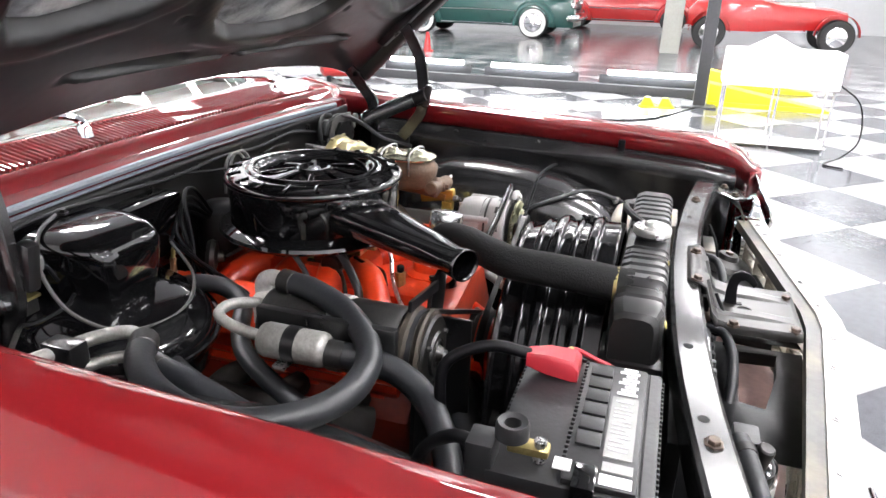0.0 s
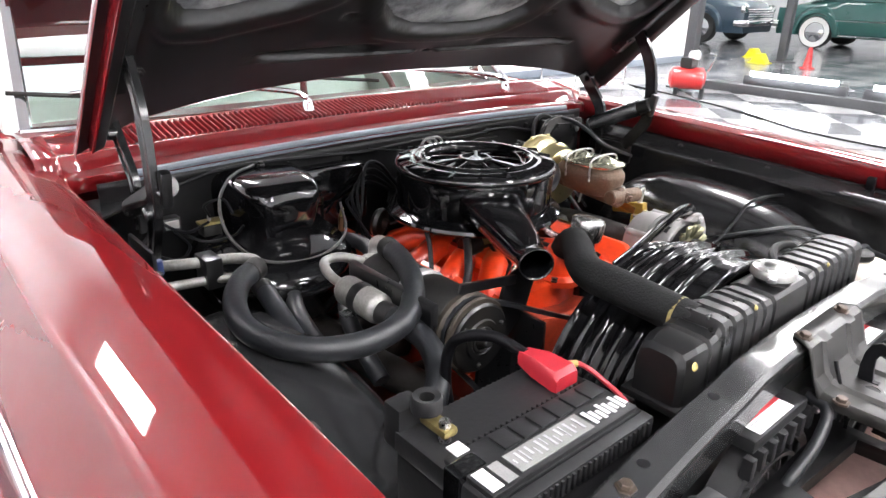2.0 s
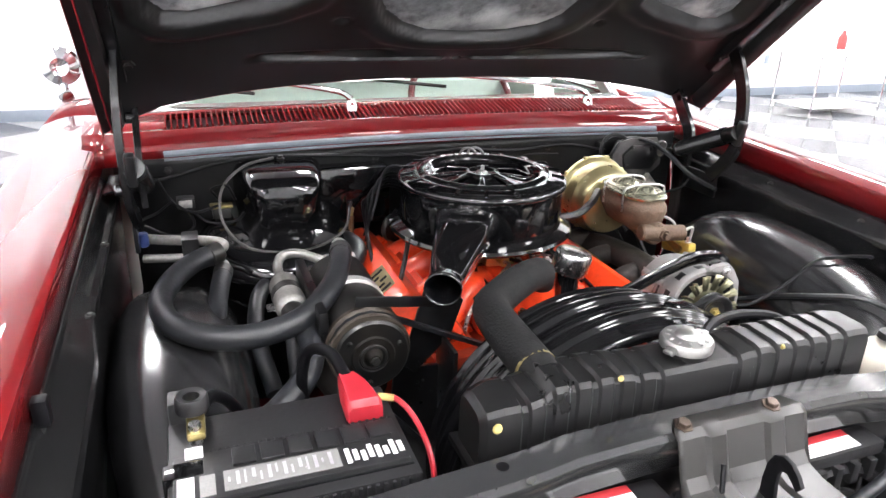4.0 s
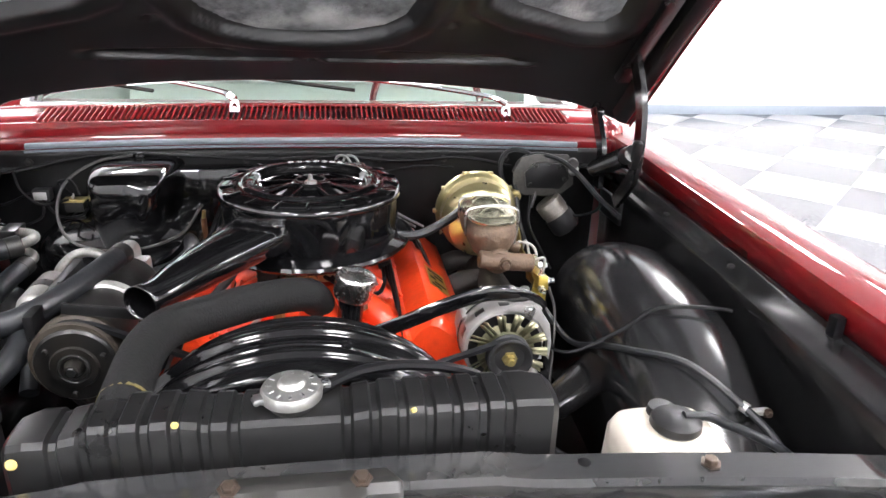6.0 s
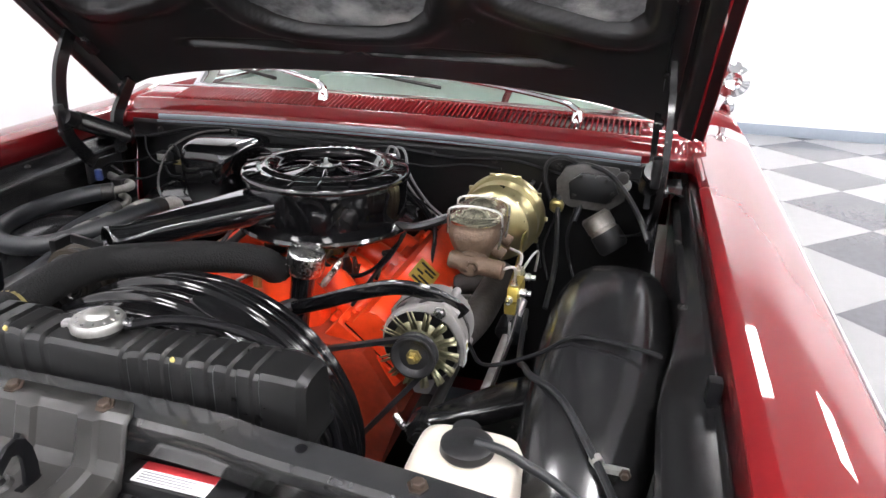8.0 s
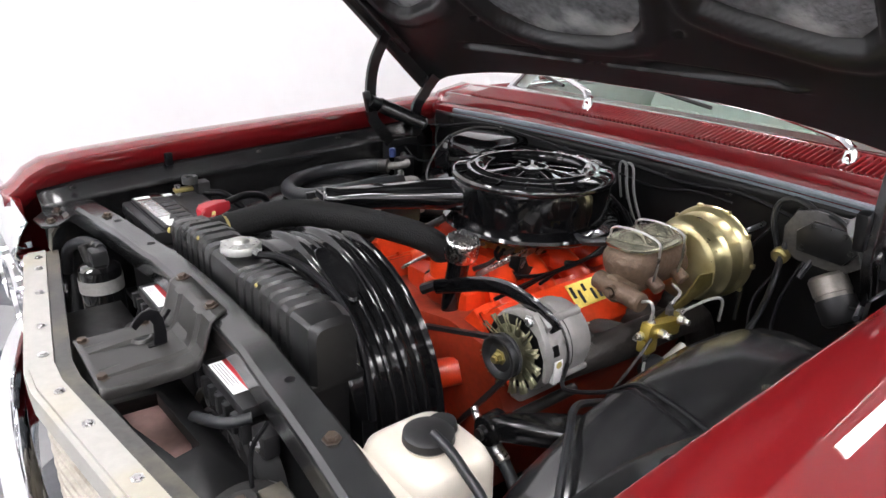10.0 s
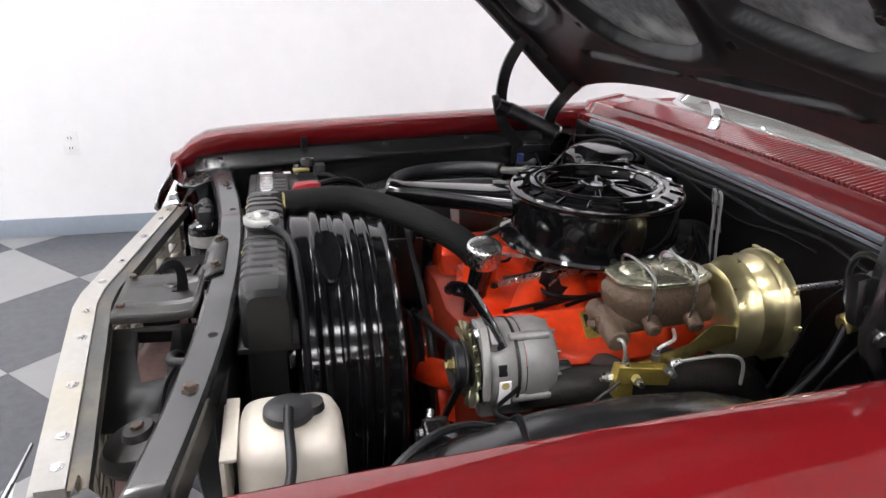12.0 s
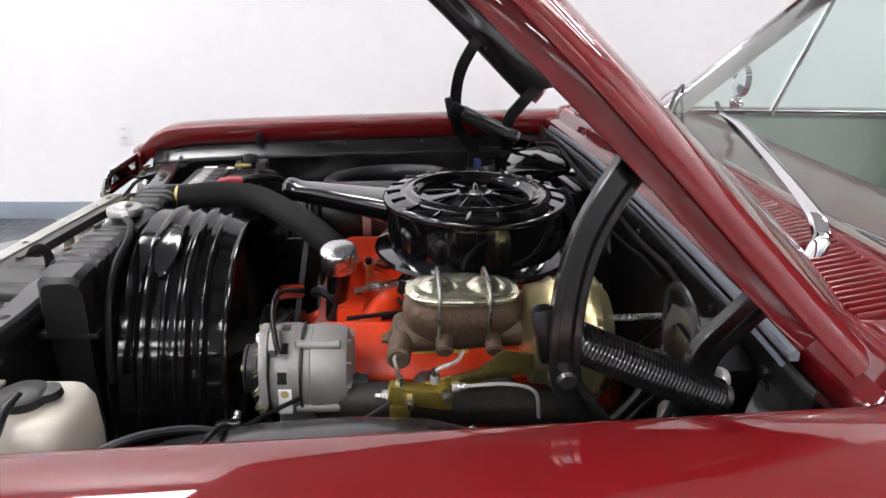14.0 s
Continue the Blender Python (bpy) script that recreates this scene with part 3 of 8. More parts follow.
prism(b2, [(-0.050, 0.0), (-0.070, 0.0), (-0.067, 0.022), (-0.0665, 0.038), (-0.070, 0.046), (-0.077, 0.048), (-0.085, 0.042), (-0.092, 0.036), (-0.097, 0.044), (-0.090, 0.054), (-0.080, 0.062), (-0.068, 0.064), (-0.057, 0.058), (-0.051, 0.044), (-0.049, 0.022)], lambda u, v, d: Vector((d, u, 0.866 + v)), 0.009, 0.015, 0.0012)
part("latch_hook", b2, WIRE_AND_SHADE, latch, "black hooked safety latch")
for x, y in ((-0.068, -0.154), (0.058, -0.154), (-0.078, -0.06)):
    part("bolt", bolt(nb(), (x + 0.005, y, 0.868), r=0.0075), BOLT_DARK, latch)

# black baffles with openings on both sides of the latch plate
for s in (-1, 1):
    bm = nb()
    outer = [(0.012, -0.040), (0.012, -0.185), (0.10, -0.172), (0.33, -0.140), (0.33, -0.040)]
    hole = [(0.036, -0.082), (0.030, -0.142), (0.10, -0.134), (0.205, -0.108), (0.196, -0.072)]
    ring_a = [Vector((s * u, v, 0.802)) for u, v in outer]
    ring_b = [Vector((s * u, v, 0.802)) for u, v in hole]
    ring_c = [Vector((s * u, v, 0.780)) for u, v in hole]
    loft(bm, [ring_a, ring_b, ring_c], True)
    solid(part("baffle", bm, MATTE_BLACK, car, "black baffle with a rounded opening"), 0.002)

# ---------------------------------------------------------------- hood
HW, HL = 0.755, 1.38


def hood_pt(x, s, n):
    a = min(1.0, abs(x) / HW)
    crown = (0.018 + 0.027 * (1 - smooth(0.0, 0.38, s))) * (1 - a ** 2.2)
    n -= 0.014 * (1 - smooth(0.0, 0.38, s)) * a ** 4
    sr = s + 0.07 * (1 - a ** 3) * (1 - smooth(0.0, 0.25, s))
    if abs(x) > 0.60:
        x = 0.60 + (x - 0.60) * 0.935 if x > 0 else -0.60 + (x + 0.60) * 0.71
    return Vector((x, 1.0 - 0.745 * sr + 0.667 * (n + crown), 1.10 + 0.667 * sr + 0.745 * (n + crown)))


def skin(x):
    return 0.008 + 0.019 * (1 - min(1.0, abs(x) / HW) ** 8)


def outline_distance(poly, x, y):
    """Signed distance to an outline, minus inside."""
    best, inside = 9.0, False
    n = len(poly)
    for i in range(n):
        (x0, y0), (x1, y1) = poly[i], poly[(i + 1) % n]
        t = max(0.0, min(1.0, ((x - x0) * (x1 - x0) + (y - y0) * (y1 - y0)) / ((x1 - x0) ** 2 + (y1 - y0) ** 2)))
        best = min(best, math.hypot(x - x0 - t * (x1 - x0), y - y0 - t * (y1 - y0)))
        if (y0 > y) != (y1 > y) and x < (x1 - x0) * (y - y0) / (y1 - y0) + x0:
            inside = not inside
    return -best if inside else best


PAD_MID = [(-0.150, 0.268), (-0.09, 0.245), (0.0, 0.237), (0.09, 0.245), (0.150, 0.268), (0.188, 0.305), (0.215, 0.37), (0.26, 0.60), (0.24, 0.98), (-0.24, 0.98), (-0.26, 0.60), (-0.215, 0.37), (-0.188, 0.305)]
PAD_SIDE = [(0.345, 0.375), (0.40, 0.345), (0.53, 0.308), (0.570, 0.310), (0.594, 0.335), (0.60, 0.38), (0.60, 0.95), (0.37, 1.0), (0.345, 0.60)]
PADS = [PAD_MID, PAD_SIDE, [(-x, y) for x, y in PAD_SIDE[::-1]]]


def inner_height(x, s):
    h = 0.0
    d = min(outline_distance(p, x, s) for p in PADS)
    h += 0.020 * smooth(0.014, -0.004, d)
    h -= 0.007 * smooth(0.030, 0.012, abs(d - 0.030))
    for xa, xb in ((-0.40, -0.035), (0.035, 0.46)):
        e = max(abs(s - 0.118 - 0.05 * (abs(x) / 0.5) ** 2) - 0.006, xa - x, x - xb)
        h -= 0.007 * smooth(0.006, -0.001, e)
    h += 0.010 * smooth(0.03, 0.0, abs(s - 0.165)) * smooth(0.44, 0.40, abs(x)) * smooth(0.12, 0.18, abs(x))
    h += 0.012 * smooth(0.010, 0.006, math.hypot(x - 0.005, s - 0.118))
    for hx in (-0.27, 0.275):
        h += 0.012 * smooth(0.009, 0.005, math.hypot(x - hx, s - 0.30))
    h += 0.004 * smooth(0.60, 0.64, abs(x)) * smooth(0.72, 0.68, abs(x)) * smooth(0.35, 0.40, s)
    return h - 0.010 * smooth(0.80 * HW, 0.97 * HW, abs(x))


bm = nb()
rows = []
for s in np.concatenate([np.linspace(0.004, 0.08, 12), np.linspace(0.084, 0.20, 34), np.linspace(0.206, 0.62, 66), np.linspace(0.64, HL - 0.01, 34)]):
    rows.append([hood_pt(x, s, inner_height(x, s)) for x in np.linspace(-HW + 0.003, HW - 0.003, 152)])
loft(bm, rows)
hood = part("hood_inner_panel", bm, UNDERHOOD, car, "raised hood, black pressed inner frame", angle=60)
bm = nb()
rows = []
for s in np.linspace(0.0, HL, 24):
    row = [hood_pt(-HW + 0.004, s, -0.0115), hood_pt(-HW + 0.0015, s, -0.014), hood_pt(-HW, s, -0.012), hood_pt(-HW, s, 0.000), hood_pt(-HW + 0.004, s, 0.005)]
    row += [hood_pt(x, s, skin(x)) for x in np.linspace(-HW + 0.03, HW - 0.03, 24)]
    row += [hood_pt(HW - 0.004, s, 0.005), hood_pt(HW, s, 0.000), hood_pt(HW, s, -0.012), hood_pt(HW - 0.0015, s, -0.014), hood_pt(HW - 0.004, s, -0.0115)]
    rows.append(row)
loft(bm, rows)
rear = [hood_pt(x, 0.004, inner_height(x, 0.004) - 0.001) for x in np.linspace(-HW + 0.03, HW - 0.03, 24)]
loft(bm, [rear, [hood_pt(x, 0.0, inner_height(x, 0.0) + 0.004) for x in np.linspace(-HW + 0.03, HW - 0.03, 24)], [hood_pt(x, -0.002, skin(x) - 0.002) for x in np.linspace(-HW + 0.03, HW - 0.03, 24)]])
loft(bm, [[hood_pt(x, HL, 0.0) for x in np.linspace(-HW + 0.03, HW - 0.03, 24)], [hood_pt(x, HL + 0.01, skin(x) - 0.002) for x in np.linspace(-HW + 0.03, HW - 0.03, 24)]])
part("hood_skin", bm, RED, hood, "dark red outer skin and edge of the hood")
for poly in PADS:
    bm = nb()
    c = (sum(x for x, _ in poly) / len(poly), sum(y for _, y in poly) / len(poly))
    rows = []
    for k in range(7):
        f = 1.0 - k / 6.0
        ring = []
        for i in range(len(poly)):
            for j in range(3):
                (x0, y0), (x1, y1) = poly[i], poly[(i + 1) % len(poly)]
                x, y = x0 + (x1 - x0) * j / 3, y0 + (y1 - y0) * j / 3
                x, y = c[0] + (x - c[0]) * f * 0.985, c[1] + (y - c[1]) * f * 0.985
                ring.append(hood_pt(x, y, 0.014 + 0.005 * noise.noise((x * 9, y * 9, 1.3)) + (0.004 if k == 0 else 0)))
        rows.append(ring)
    loft(bm, rows, True)
    part("insulation_pad", bm, PAD, hood, "grey mottled fibre insulation pad", angle=80)

for s in (-1, 1):
    # side rail of the inner frame: black inside, red outside
    bm = nb()
    loft(bm, [[hood_pt(s * x, q, n) for x, n in ((0.690, 0.0), (0.694, -0.028), (0.700, -0.033), (0.722, -0.034), (0.7265, -0.030), (0.727, -0.006))] for q in np.linspace(0.03, HL - 0.06, 16)])
    part("side_rail", bm, UNDERHOOD, hood)
    bm = nb()
    loft(bm, [[hood_pt(s * x, q, n) for x, n in ((0.7235, -0.0345), (0.728, -0.0335), (0.7295, -0.029), (0.7295, -0.008))] for q in np.linspace(0.03, HL - 0.06, 16)])
    part("rail_flange", bm, RED, hood, "dark red outer flange of the hood frame")


def channel_arm(pts, w, out):
    """A pressed hinge arm of channel section in the plane of the car's length."""
    line = spline(pts, 6)
    rows = []
    for i, p in enumerate(line):
        t = (line[min(i + 1, len(line) - 1)] - line[max(i - 1, 0)]).normalized()
        q = Vector((0, -t.z, t.y)).normalized()
        rows.append([p + q * (u * w) + Vector((out * v, 0, 0)) for u, v in ((-1, -0.006), (-1, 0.005), (-0.9, 0.0065), (-0.5, 0.0065), (-0.35, 0.001), (0.35, 0.001), (0.5, 0.0065), (0.9, 0.0065), (1, 0.005), (1, -0.006))])
    return loft(nb(), rows, True, True)


# hood hinges: brackets, two arms and a coil spring at each side
for s in (-1, 1):
    hinge = part("hood_hinge", box(nb(), (s * 0.658, 0.79, 0.90), (s * 0.666, 0.91, 0.955), 0.004), BAY_BLACK, car, "black hood hinge with coil spring")
    rail = nb()
    prism(rail, [(0.16, -0.022), (0.46, -0.022), (0.47, -0.012), (0.46, 0.004), (0.15, 0.004)], lambda u, v, d: Vector((s * (0.645 + d), hood_pt(0.645, u, v).y, hood_pt(0.645, u, v).z)), 0.0, 0.030, 0.003)
    part("rail", rail, BAY_BLACK, hinge)
    part("front_arm", channel_arm([(s * 0.655, 0.812, 1.268), (s * 0.657, 0.785, 1.228), (s * 0.660, 0.760, 1.175), (s * 0.662, 0.749, 1.11), (s * 0.662, 0.752, 1.035), (s * 0.660, 0.775, 0.995), (s * 0.655, 0.81, 0.95)], 0.0155, s), ARM_BLACK, hinge)
    part("rear_arm", channel_arm([(s * 0.645, 0.975, 1.142), (s * 0.645, 0.925, 1.085), (s * 0.645, 0.895, 1.04), (s * 0.645, 0.895, 0.96)], 0.016, s), ARM_BLACK, hinge)
    a, b = Vector((s * 0.645, 0.735, 1.078)), Vector((s * 0.645, 0.925, 0.993))
    part("spring_tube", cyl(nb(), a, b, 0.0180, n=16), BAY_BLACK, hinge)
    coil = nb()
    d = (b - a).normalized()
    e1 = d.cross(Vector((1, 0, 0))).normalized()
    tube(coil, [a + (b - a) * (0.16 + 0.80 * k / 222) + 0.0195 * (math.cos(k * math.pi / 3) * e1 + math.sin(k * math.pi / 3) * Vector((1, 0, 0))) for k in range(223)], 0.0022, 5, 2)
    part("coil_spring", coil, ARM_BLACK, hinge)
    part("hook_plate", box(nb(), (s * 0.640, 0.722, 1.045), (s * 0.658, 0.742, 1.105), 0.006, (12, 0, 0)), BAY_BLACK, hinge)
    for p in ((s * 0.668, 0.752, 1.035), (s * 0.662, 0.812, 1.262), (s * 0.652, 0.948, 1.122), (s * 0.652, 0.893, 1.0)):
        part("pivot", cyl(nb(), (p[0] - 0.013, p[1], p[2]), (p[0] + 0.007, p[1], p[2]), 0.011, n=16, bevel=0.003), SATIN, hinge)
    for q in (0.22, 0.42):
        p = hood_pt(s * 0.652, q, -0.02)
        part("bolt", bolt(nb(), p, (0, -0.667, -0.745), 0.008, 0.006), GUNMETAL, hinge)

# ---------------------------------------------------------------- inner fenders, firewall, cowl
for s in (-1, 1):
    bm = nb()
    rows = []
    for y in np.linspace(-0.10, 1.0, 23):
        z = lerp(y, FENDER_Z)
        q = max(0.036 * smooth(0.16, 0.48, y), 0.0 if s > 0 else 0.022)
        rows.append([Vector((s * x, y, zz)) for x, zz in ((0.7302, z - 0.050), (0.722, z - 0.058), (0.676 + q, z - 0.061 - q * 0.6), (0.667 + q, z - 0.066 - q * 0.6), (0.664 + q, z - 0.076 - q * 0.6), (0.664 + q, z - 0.092), (0.700, z - 0.095), (0.704, 0.80), (0.704, 0.45))])
    loft(bm, rows)
    panel = solid(part("inner_fender", bm, LEDGE_BLACK, car, "black inner fender panel with a drain ledge"), 0.003)
    for y in (0.195, 0.30):
        clip = box(nb(), (s * 0.713, y - 0.009, lerp(y, FENDER_Z) - 0.058), (s * 0.729, y + 0.009, lerp(y, FENDER_Z) - 0.026), 0.004)
        if y < 0.25:
            part("rubber_bumper", clip, WIRE_AND_SHADE, panel, "black rubber hood bumper")
    for y in (-0.03, 0.42, 0.66):
        part("bolt", bolt(nb(), (s * 0.698, y, lerp(y, FENDER_Z) - 0.0575), r=0.0045, h=0.004), GUNMETAL, panel)
    # wheelhouse hump
    TOP = [(0.0, 0.56), (0.05, 0.66), (0.10, 0.745), (0.16, 0.81), (0.24, 0.862), (0.32, 0.892), (0.42, 0.912), (0.54, 0.920), (0.63, 0.918), (0.70, 0.900), (0.755, 0.86), (0.79, 0.80), (0.81, 0.70), (0.815, 0.5)]
    bm = nb()
    rows = []
    for y, z in TOP:
        z -= 0.0 if s > 0 else 0.034
        w = 0.015 * (1 - smooth(0.5, 0.8, y))
        o = smooth(0.02, 0.42, y)
        rows.append([Vector((s * x, y, zz)) for x, zz in ((0.500 - w, max(0.40, z - 0.30)), (0.506 - w, z - 0.10), (0.516 - w, z - 0.055), (0.535 - w, z - 0.025), (0.565 - w, z - 0.006), (0.600, z), (0.612 + 0.028 * o, z - 0.002), (0.622 + 0.042 * o, z - 0.008), (0.630 + 0.050 * o, z - 0.02), (0.636 + 0.062 * o, z - 0.045), (0.637 + 0.062 * o, z - 0.12))])
    loft(bm, rows)
    hump = solid(part("wheelhouse", bm, SATIN, car, "black rounded wheelhouse with scuffed paint"), 0.004)

bm = nb()
loft(bm, [[Vector((x, 1.0 + 0.012 * (1 - (x / 0.66) ** 2), z)) for x in np.linspace(-0.68, 0.68, 15)] for z in (0.40, 0.6, 0.8, 0.95, 1.012, 1.025)])
firewall = solid(part("firewall", bm, MATTE_BLACK, car, "black firewall"), 0.004)
for k in range(9):
    x = -0.60 + 0.15 * k
    part("bolt", bolt(nb(), (x, 0.994 + 0.012 * (1 - (x / 0.66) ** 2), 1.0), (0, -1, 0), 0.006), GUNMETAL, firewall)


def cowl_z(x):
    return -0.012 * (abs(x) / 0.7) ** 2.2


bm = nb()
loft(bm, [[Vector((x, 1.006 + 0.014 * (1 - (x / 0.62) ** 2) + dy, 1.041 + cowl_z(x) + dz)) for dy, dz in ((-0.004, -0.006), (-0.006, 0.0), (-0.004, 0.005), (0.001, 0.007), (0.006, 0.004), (0.006, -0.006))] for x in np.linspace(-0.605, 0.625, 30)], True, True)
part("weatherstrip", bm, STRIP, car, "grey rubber weatherstrip along the firewall top")
bm = nb()
loft(bm, [[Vector((x, 0.994 + 0.014 * (1 - (x / 0.62) ** 2) + dy, 1.033 + cowl_z(x) + dz)) for dy, dz in ((0.0, -0.004), (0.0, 0.001), (0.004, 0.001), (0.006, -0.004))] for x in np.linspace(-0.605, 0.625, 30)], True, True)
part("seal_lip", bm, STRIP, car)
COWL = [(1.018, 1.020), (1.022, 1.046), (1.030, 1.050), (1.046, 1.053), (1.054, 1.066), (1.062, 1.078), (1.070, 1.081)]
bm = nb()
loft(bm, [[Vector((x, y, z + cowl_z(x))) for y, z in COWL] for x in np.linspace(-0.72, 0.72, 41)])
loft(bm, [[Vector((x, y, z + cowl_z(x))) for y, z in ((1.150, 1.097), (1.165, 1.100), (1.20, 1.096), (1.24, 1.085))] for x in np.linspace(-0.72, 0.72, 41)])
for xa, xb in ((-0.72, -0.60), (0.62, 0.72)):
    loft(bm, [[Vector((x, y, z + cowl_z(x))) for y, z in ((1.070, 1.081), (1.11, 1.089), (1.150, 1.097))] for x in np.linspace(xa, xb, 6)])
loft(bm, [[Vector((x, y, z + cowl_z(x))) for y, z in ((1.071, 1.060), (1.149, 1.078))] for x in np.linspace(-0.60, 0.62, 20)])
cowl = solid(part("cowl_panel", bm, RED, car, "dark red cowl panel with an air intake grille"), 0.003)
# black sheet over the red well floor, painting the shade between the bars
slot_shade = nb()
loft(slot_shade, [[Vector((x, y, z + cowl_z(x))) for y, z in ((1.0715, 1.066), (1.1485, 1.085))] for x in np.linspace(-0.60, 0.62, 20)])
part("intake_well", slot_shade, WIRE_AND_SHADE, cowl, "black sheet painted as the shade under the intake bars")
louver_mesh = None
count = 100
for k in range(count):
    x = -0.597 + 1.214 * k / (count - 1)
    if louver_mesh is None:
        b2 = nb()
        loft(b2, [[Vector((-0.0026, y, z - 0.012)), Vector((-0.0036, y, z)), Vector((-0.0016, y, z + 0.0042)), Vector((0.0008, y, z + 0.0042)), Vector((0.0022, y, z + 0.001)), Vector((0.0018, y, z - 0.012))] for y, z in ((-0.041, -0.008), (0.0, 0.0), (0.041, 0.008))], True, True)
        louver_mesh = finish(b2, "louver", RED)
    ob = new("louver", louver_mesh)
    ob.parent = cowl
    ob.location = (x, 1.110, 1.0890 + cowl_z(x))
for s in (-1, 1):
    bm = nb()
    loft(bm, [[Vector((s * x, y, z + cowl_z(0.72))) for y, z in COWL + [(1.11, 1.089), (1.165, 1.100), (1.24, 1.085)]] for x in (0.715, 0.74, 0.76)])
    solid(part("cowl_end", bm, RED, cowl), 0.003)
    bm = nb()
    prism(bm, [(0.60, 0.99), (0.716, 0.90), (0.716, 1.03), (0.60, 1.03)], lambda u, v, d: Vector((s * u, v, 0.985 + d)), 0, 0.004)
    part("hinge_shelf", bm, SUPPORT, car, "grey-painted shelf at the hinge")

# wipers
for px, pz, tip in ((-0.18, 1.108, (-0.62, 1.345, 1.135)), (0.47, 1.100, (-0.15, 1.262, 1.152))):
    py = 1.112
    w = part("wiper", lathe(nb(), [(0, 0.010), (0.006, 0.0095), (0.010, 0.005), (0.011, 0.0), (0.013, -0.008), (0.014, -0.02)], (px, py, pz), (0, 0.2, 1), 20), CHROME, car, "chrome windshield wiper")
    tip = Vector(tip)
    root = Vector((px, py, pz + 0.010))
    arm = tube(nb(), [root, root + (tip - root) * 0.08 + Vector((0, 0, 0.014)), root + (tip - root) * 0.4 + Vector((0, -0.004, 0.022)), root + (tip - root) * 0.75 + Vector((0, 0, 0.016)), tip], 0.012, 8, 6, r_end=0.006, flat=0.6)
    part("wiper_arm", arm, CHROME, w)
    d = (tip - root).normalized()
    part("wiper_blade", tube(nb(), [tip - d * 0.26 + Vector((0, 0.022, -0.012)), tip + Vector((0, 0.008, -0.006)), tip + d * 0.12 + Vector((0, 0.012, -0.004))], 0.005, 6, 4), GUNMETAL, w)

# windshield, pillars, roof and what shows of the interior
def screen(x, v, lift=0.0):
    a = abs(x) / 0.72
    return Vector((x * (1 - 0.10 * v), 1.185 + 0.17 * a ** 2.4 + v * (0.40 - 0.05 * a) - 0.5 * lift, 1.088 - 0.025 * a ** 2 + v * 0.335 + 0.8 * lift))


bm = nb()
loft(bm, [[screen(x, v) for x in np.linspace(-0.70, 0.70, 29)] for v in np.linspace(0, 1, 9)])
glass_ob = part("windshield", bm, TINT, car, "green-tinted curved windshield")
glass_ob.visible_shadow = False
bm = nb()
tube(bm, [screen(x, -0.01, 0.004) for x in np.linspace(-0.72, 0.72, 15)], 0.014, 8, 2, flat=0.6)
for s in (-1, 1):
    tube(bm, [screen(s * 0.715, v, 0.006) for v in (-0.01, 0.5, 1.02)], 0.014, 8, 2, flat=0.6)
tube(bm, [screen(x, 1.01, 0.006) for x in np.linspace(-0.72, 0.72, 11)], 0.014, 8, 2, flat=0.6)
part("windshield_trim", bm, CHROME, glass_ob, "chrome windshield moulding")
for s in (-1, 1):
    bm = nb()
    loft(bm, [[screen(s * 0.72, v, 0.0) + Vector((s * dx, dy, 0)) for dx, dy in ((0, 0), (0.030, 0.02), (0.030, 0.07), (0.0, 0.08))] for v in (-0.05, 0.5, 1.05)], True, True)
    part("windshield_pillar", bm, UPHOLSTERY, car, "pale inner windshield pillar")
    bm = nb()
    tube(bm, [(s * 0.745, 1.70, 1.05), (s * 0.70, 1.80, 1.40)], 0.009, 8)
    tube(bm, [(s * 0.745, 1.40, 1.056), (s * 0.745, 2.7, 1.056)], 0.008, 8)
    part("vent_window_frame", bm, CHROME, car, "chrome vent window frame")
bm = nb()
loft(bm, [[Vector((x, y, 1.425 + 0.05 * (1 - (x / 0.66) ** 2) + dz)) for x in np.linspace(-0.66, 0.66, 11)] for y, dz in ((1.58, 0.0), (2.0, 0.04), (2.6, 0.04), (3.1, 0.0), (3.5, -0.30), (3.6, -0.38))])
solid(part("roof", bm, RED, car, "dark red roof"), 0.02)
bm = nb()
loft(bm, [[Vector((x, y, z)) for x in np.linspace(-0.735, 0.735, 5)] for y, z in ((1.24, 1.07), (1.34, 1.062), (1.50, 1.05), (1.58, 1.02), (1.60, 0.90), (1.57, 0.70))])
part("dashboard", bm, RED_DULL, car, "dark red padded dashboard")
part("steering_wheel", lathe(nb(), [(0.185 + 0.012 * math.cos(a), 0.012 * math.sin(a)) for a in np.linspace(0, 2 * math.pi, 9)[:-1]], (0.36, 1.74, 0.99), (0, -0.85, 0.5), 32, True), RED_DULL, car, "thin steering wheel")
seat = part("front_seat", box(nb(), (-0.70, 2.05, 0.40), (0.70, 2.30, 1.0), 0.06, (-12, 0, 0)), UPHOLSTERY, car, "pale pleated bench seat")
for k in range(12):
    part("pleat", box(nb(), (-0.66 + 0.11 * k, 2.03, 0.56), (-0.56 + 0.11 * k, 2.07, 0.95), 0.015, (-12, 0, 0)), UPHOLSTERY, seat)
part("rear_view_mirror", box(nb(), (-0.12, 1.56, 1.30), (0.12, 1.58, 1.35), 0.012), CHROME, car, "rear-view mirror")
part("cabin_floor", box(nb(), (-0.73, 1.1, 0.30), (0.73, 4.4, 0.34)), RED_DULL, car)
part("rear_deck", box(nb(), (-0.72, 3.4, 0.96), (0.72, 4.6, 1.0), 0.02), RED, car)
part("bay_floor", box(nb(), (-0.66, -0.02, 0.30), (0.66, 1.0, 0.33)), BAY_BLACK, car, "dark frame under the engine")

# ---------------------------------------------------------------- radiator, shroud, hoses at the front
rad = thing("radiator", "black ribbed radiator with a steel filler cap", "radiator", (0, 0.09, 0.45))
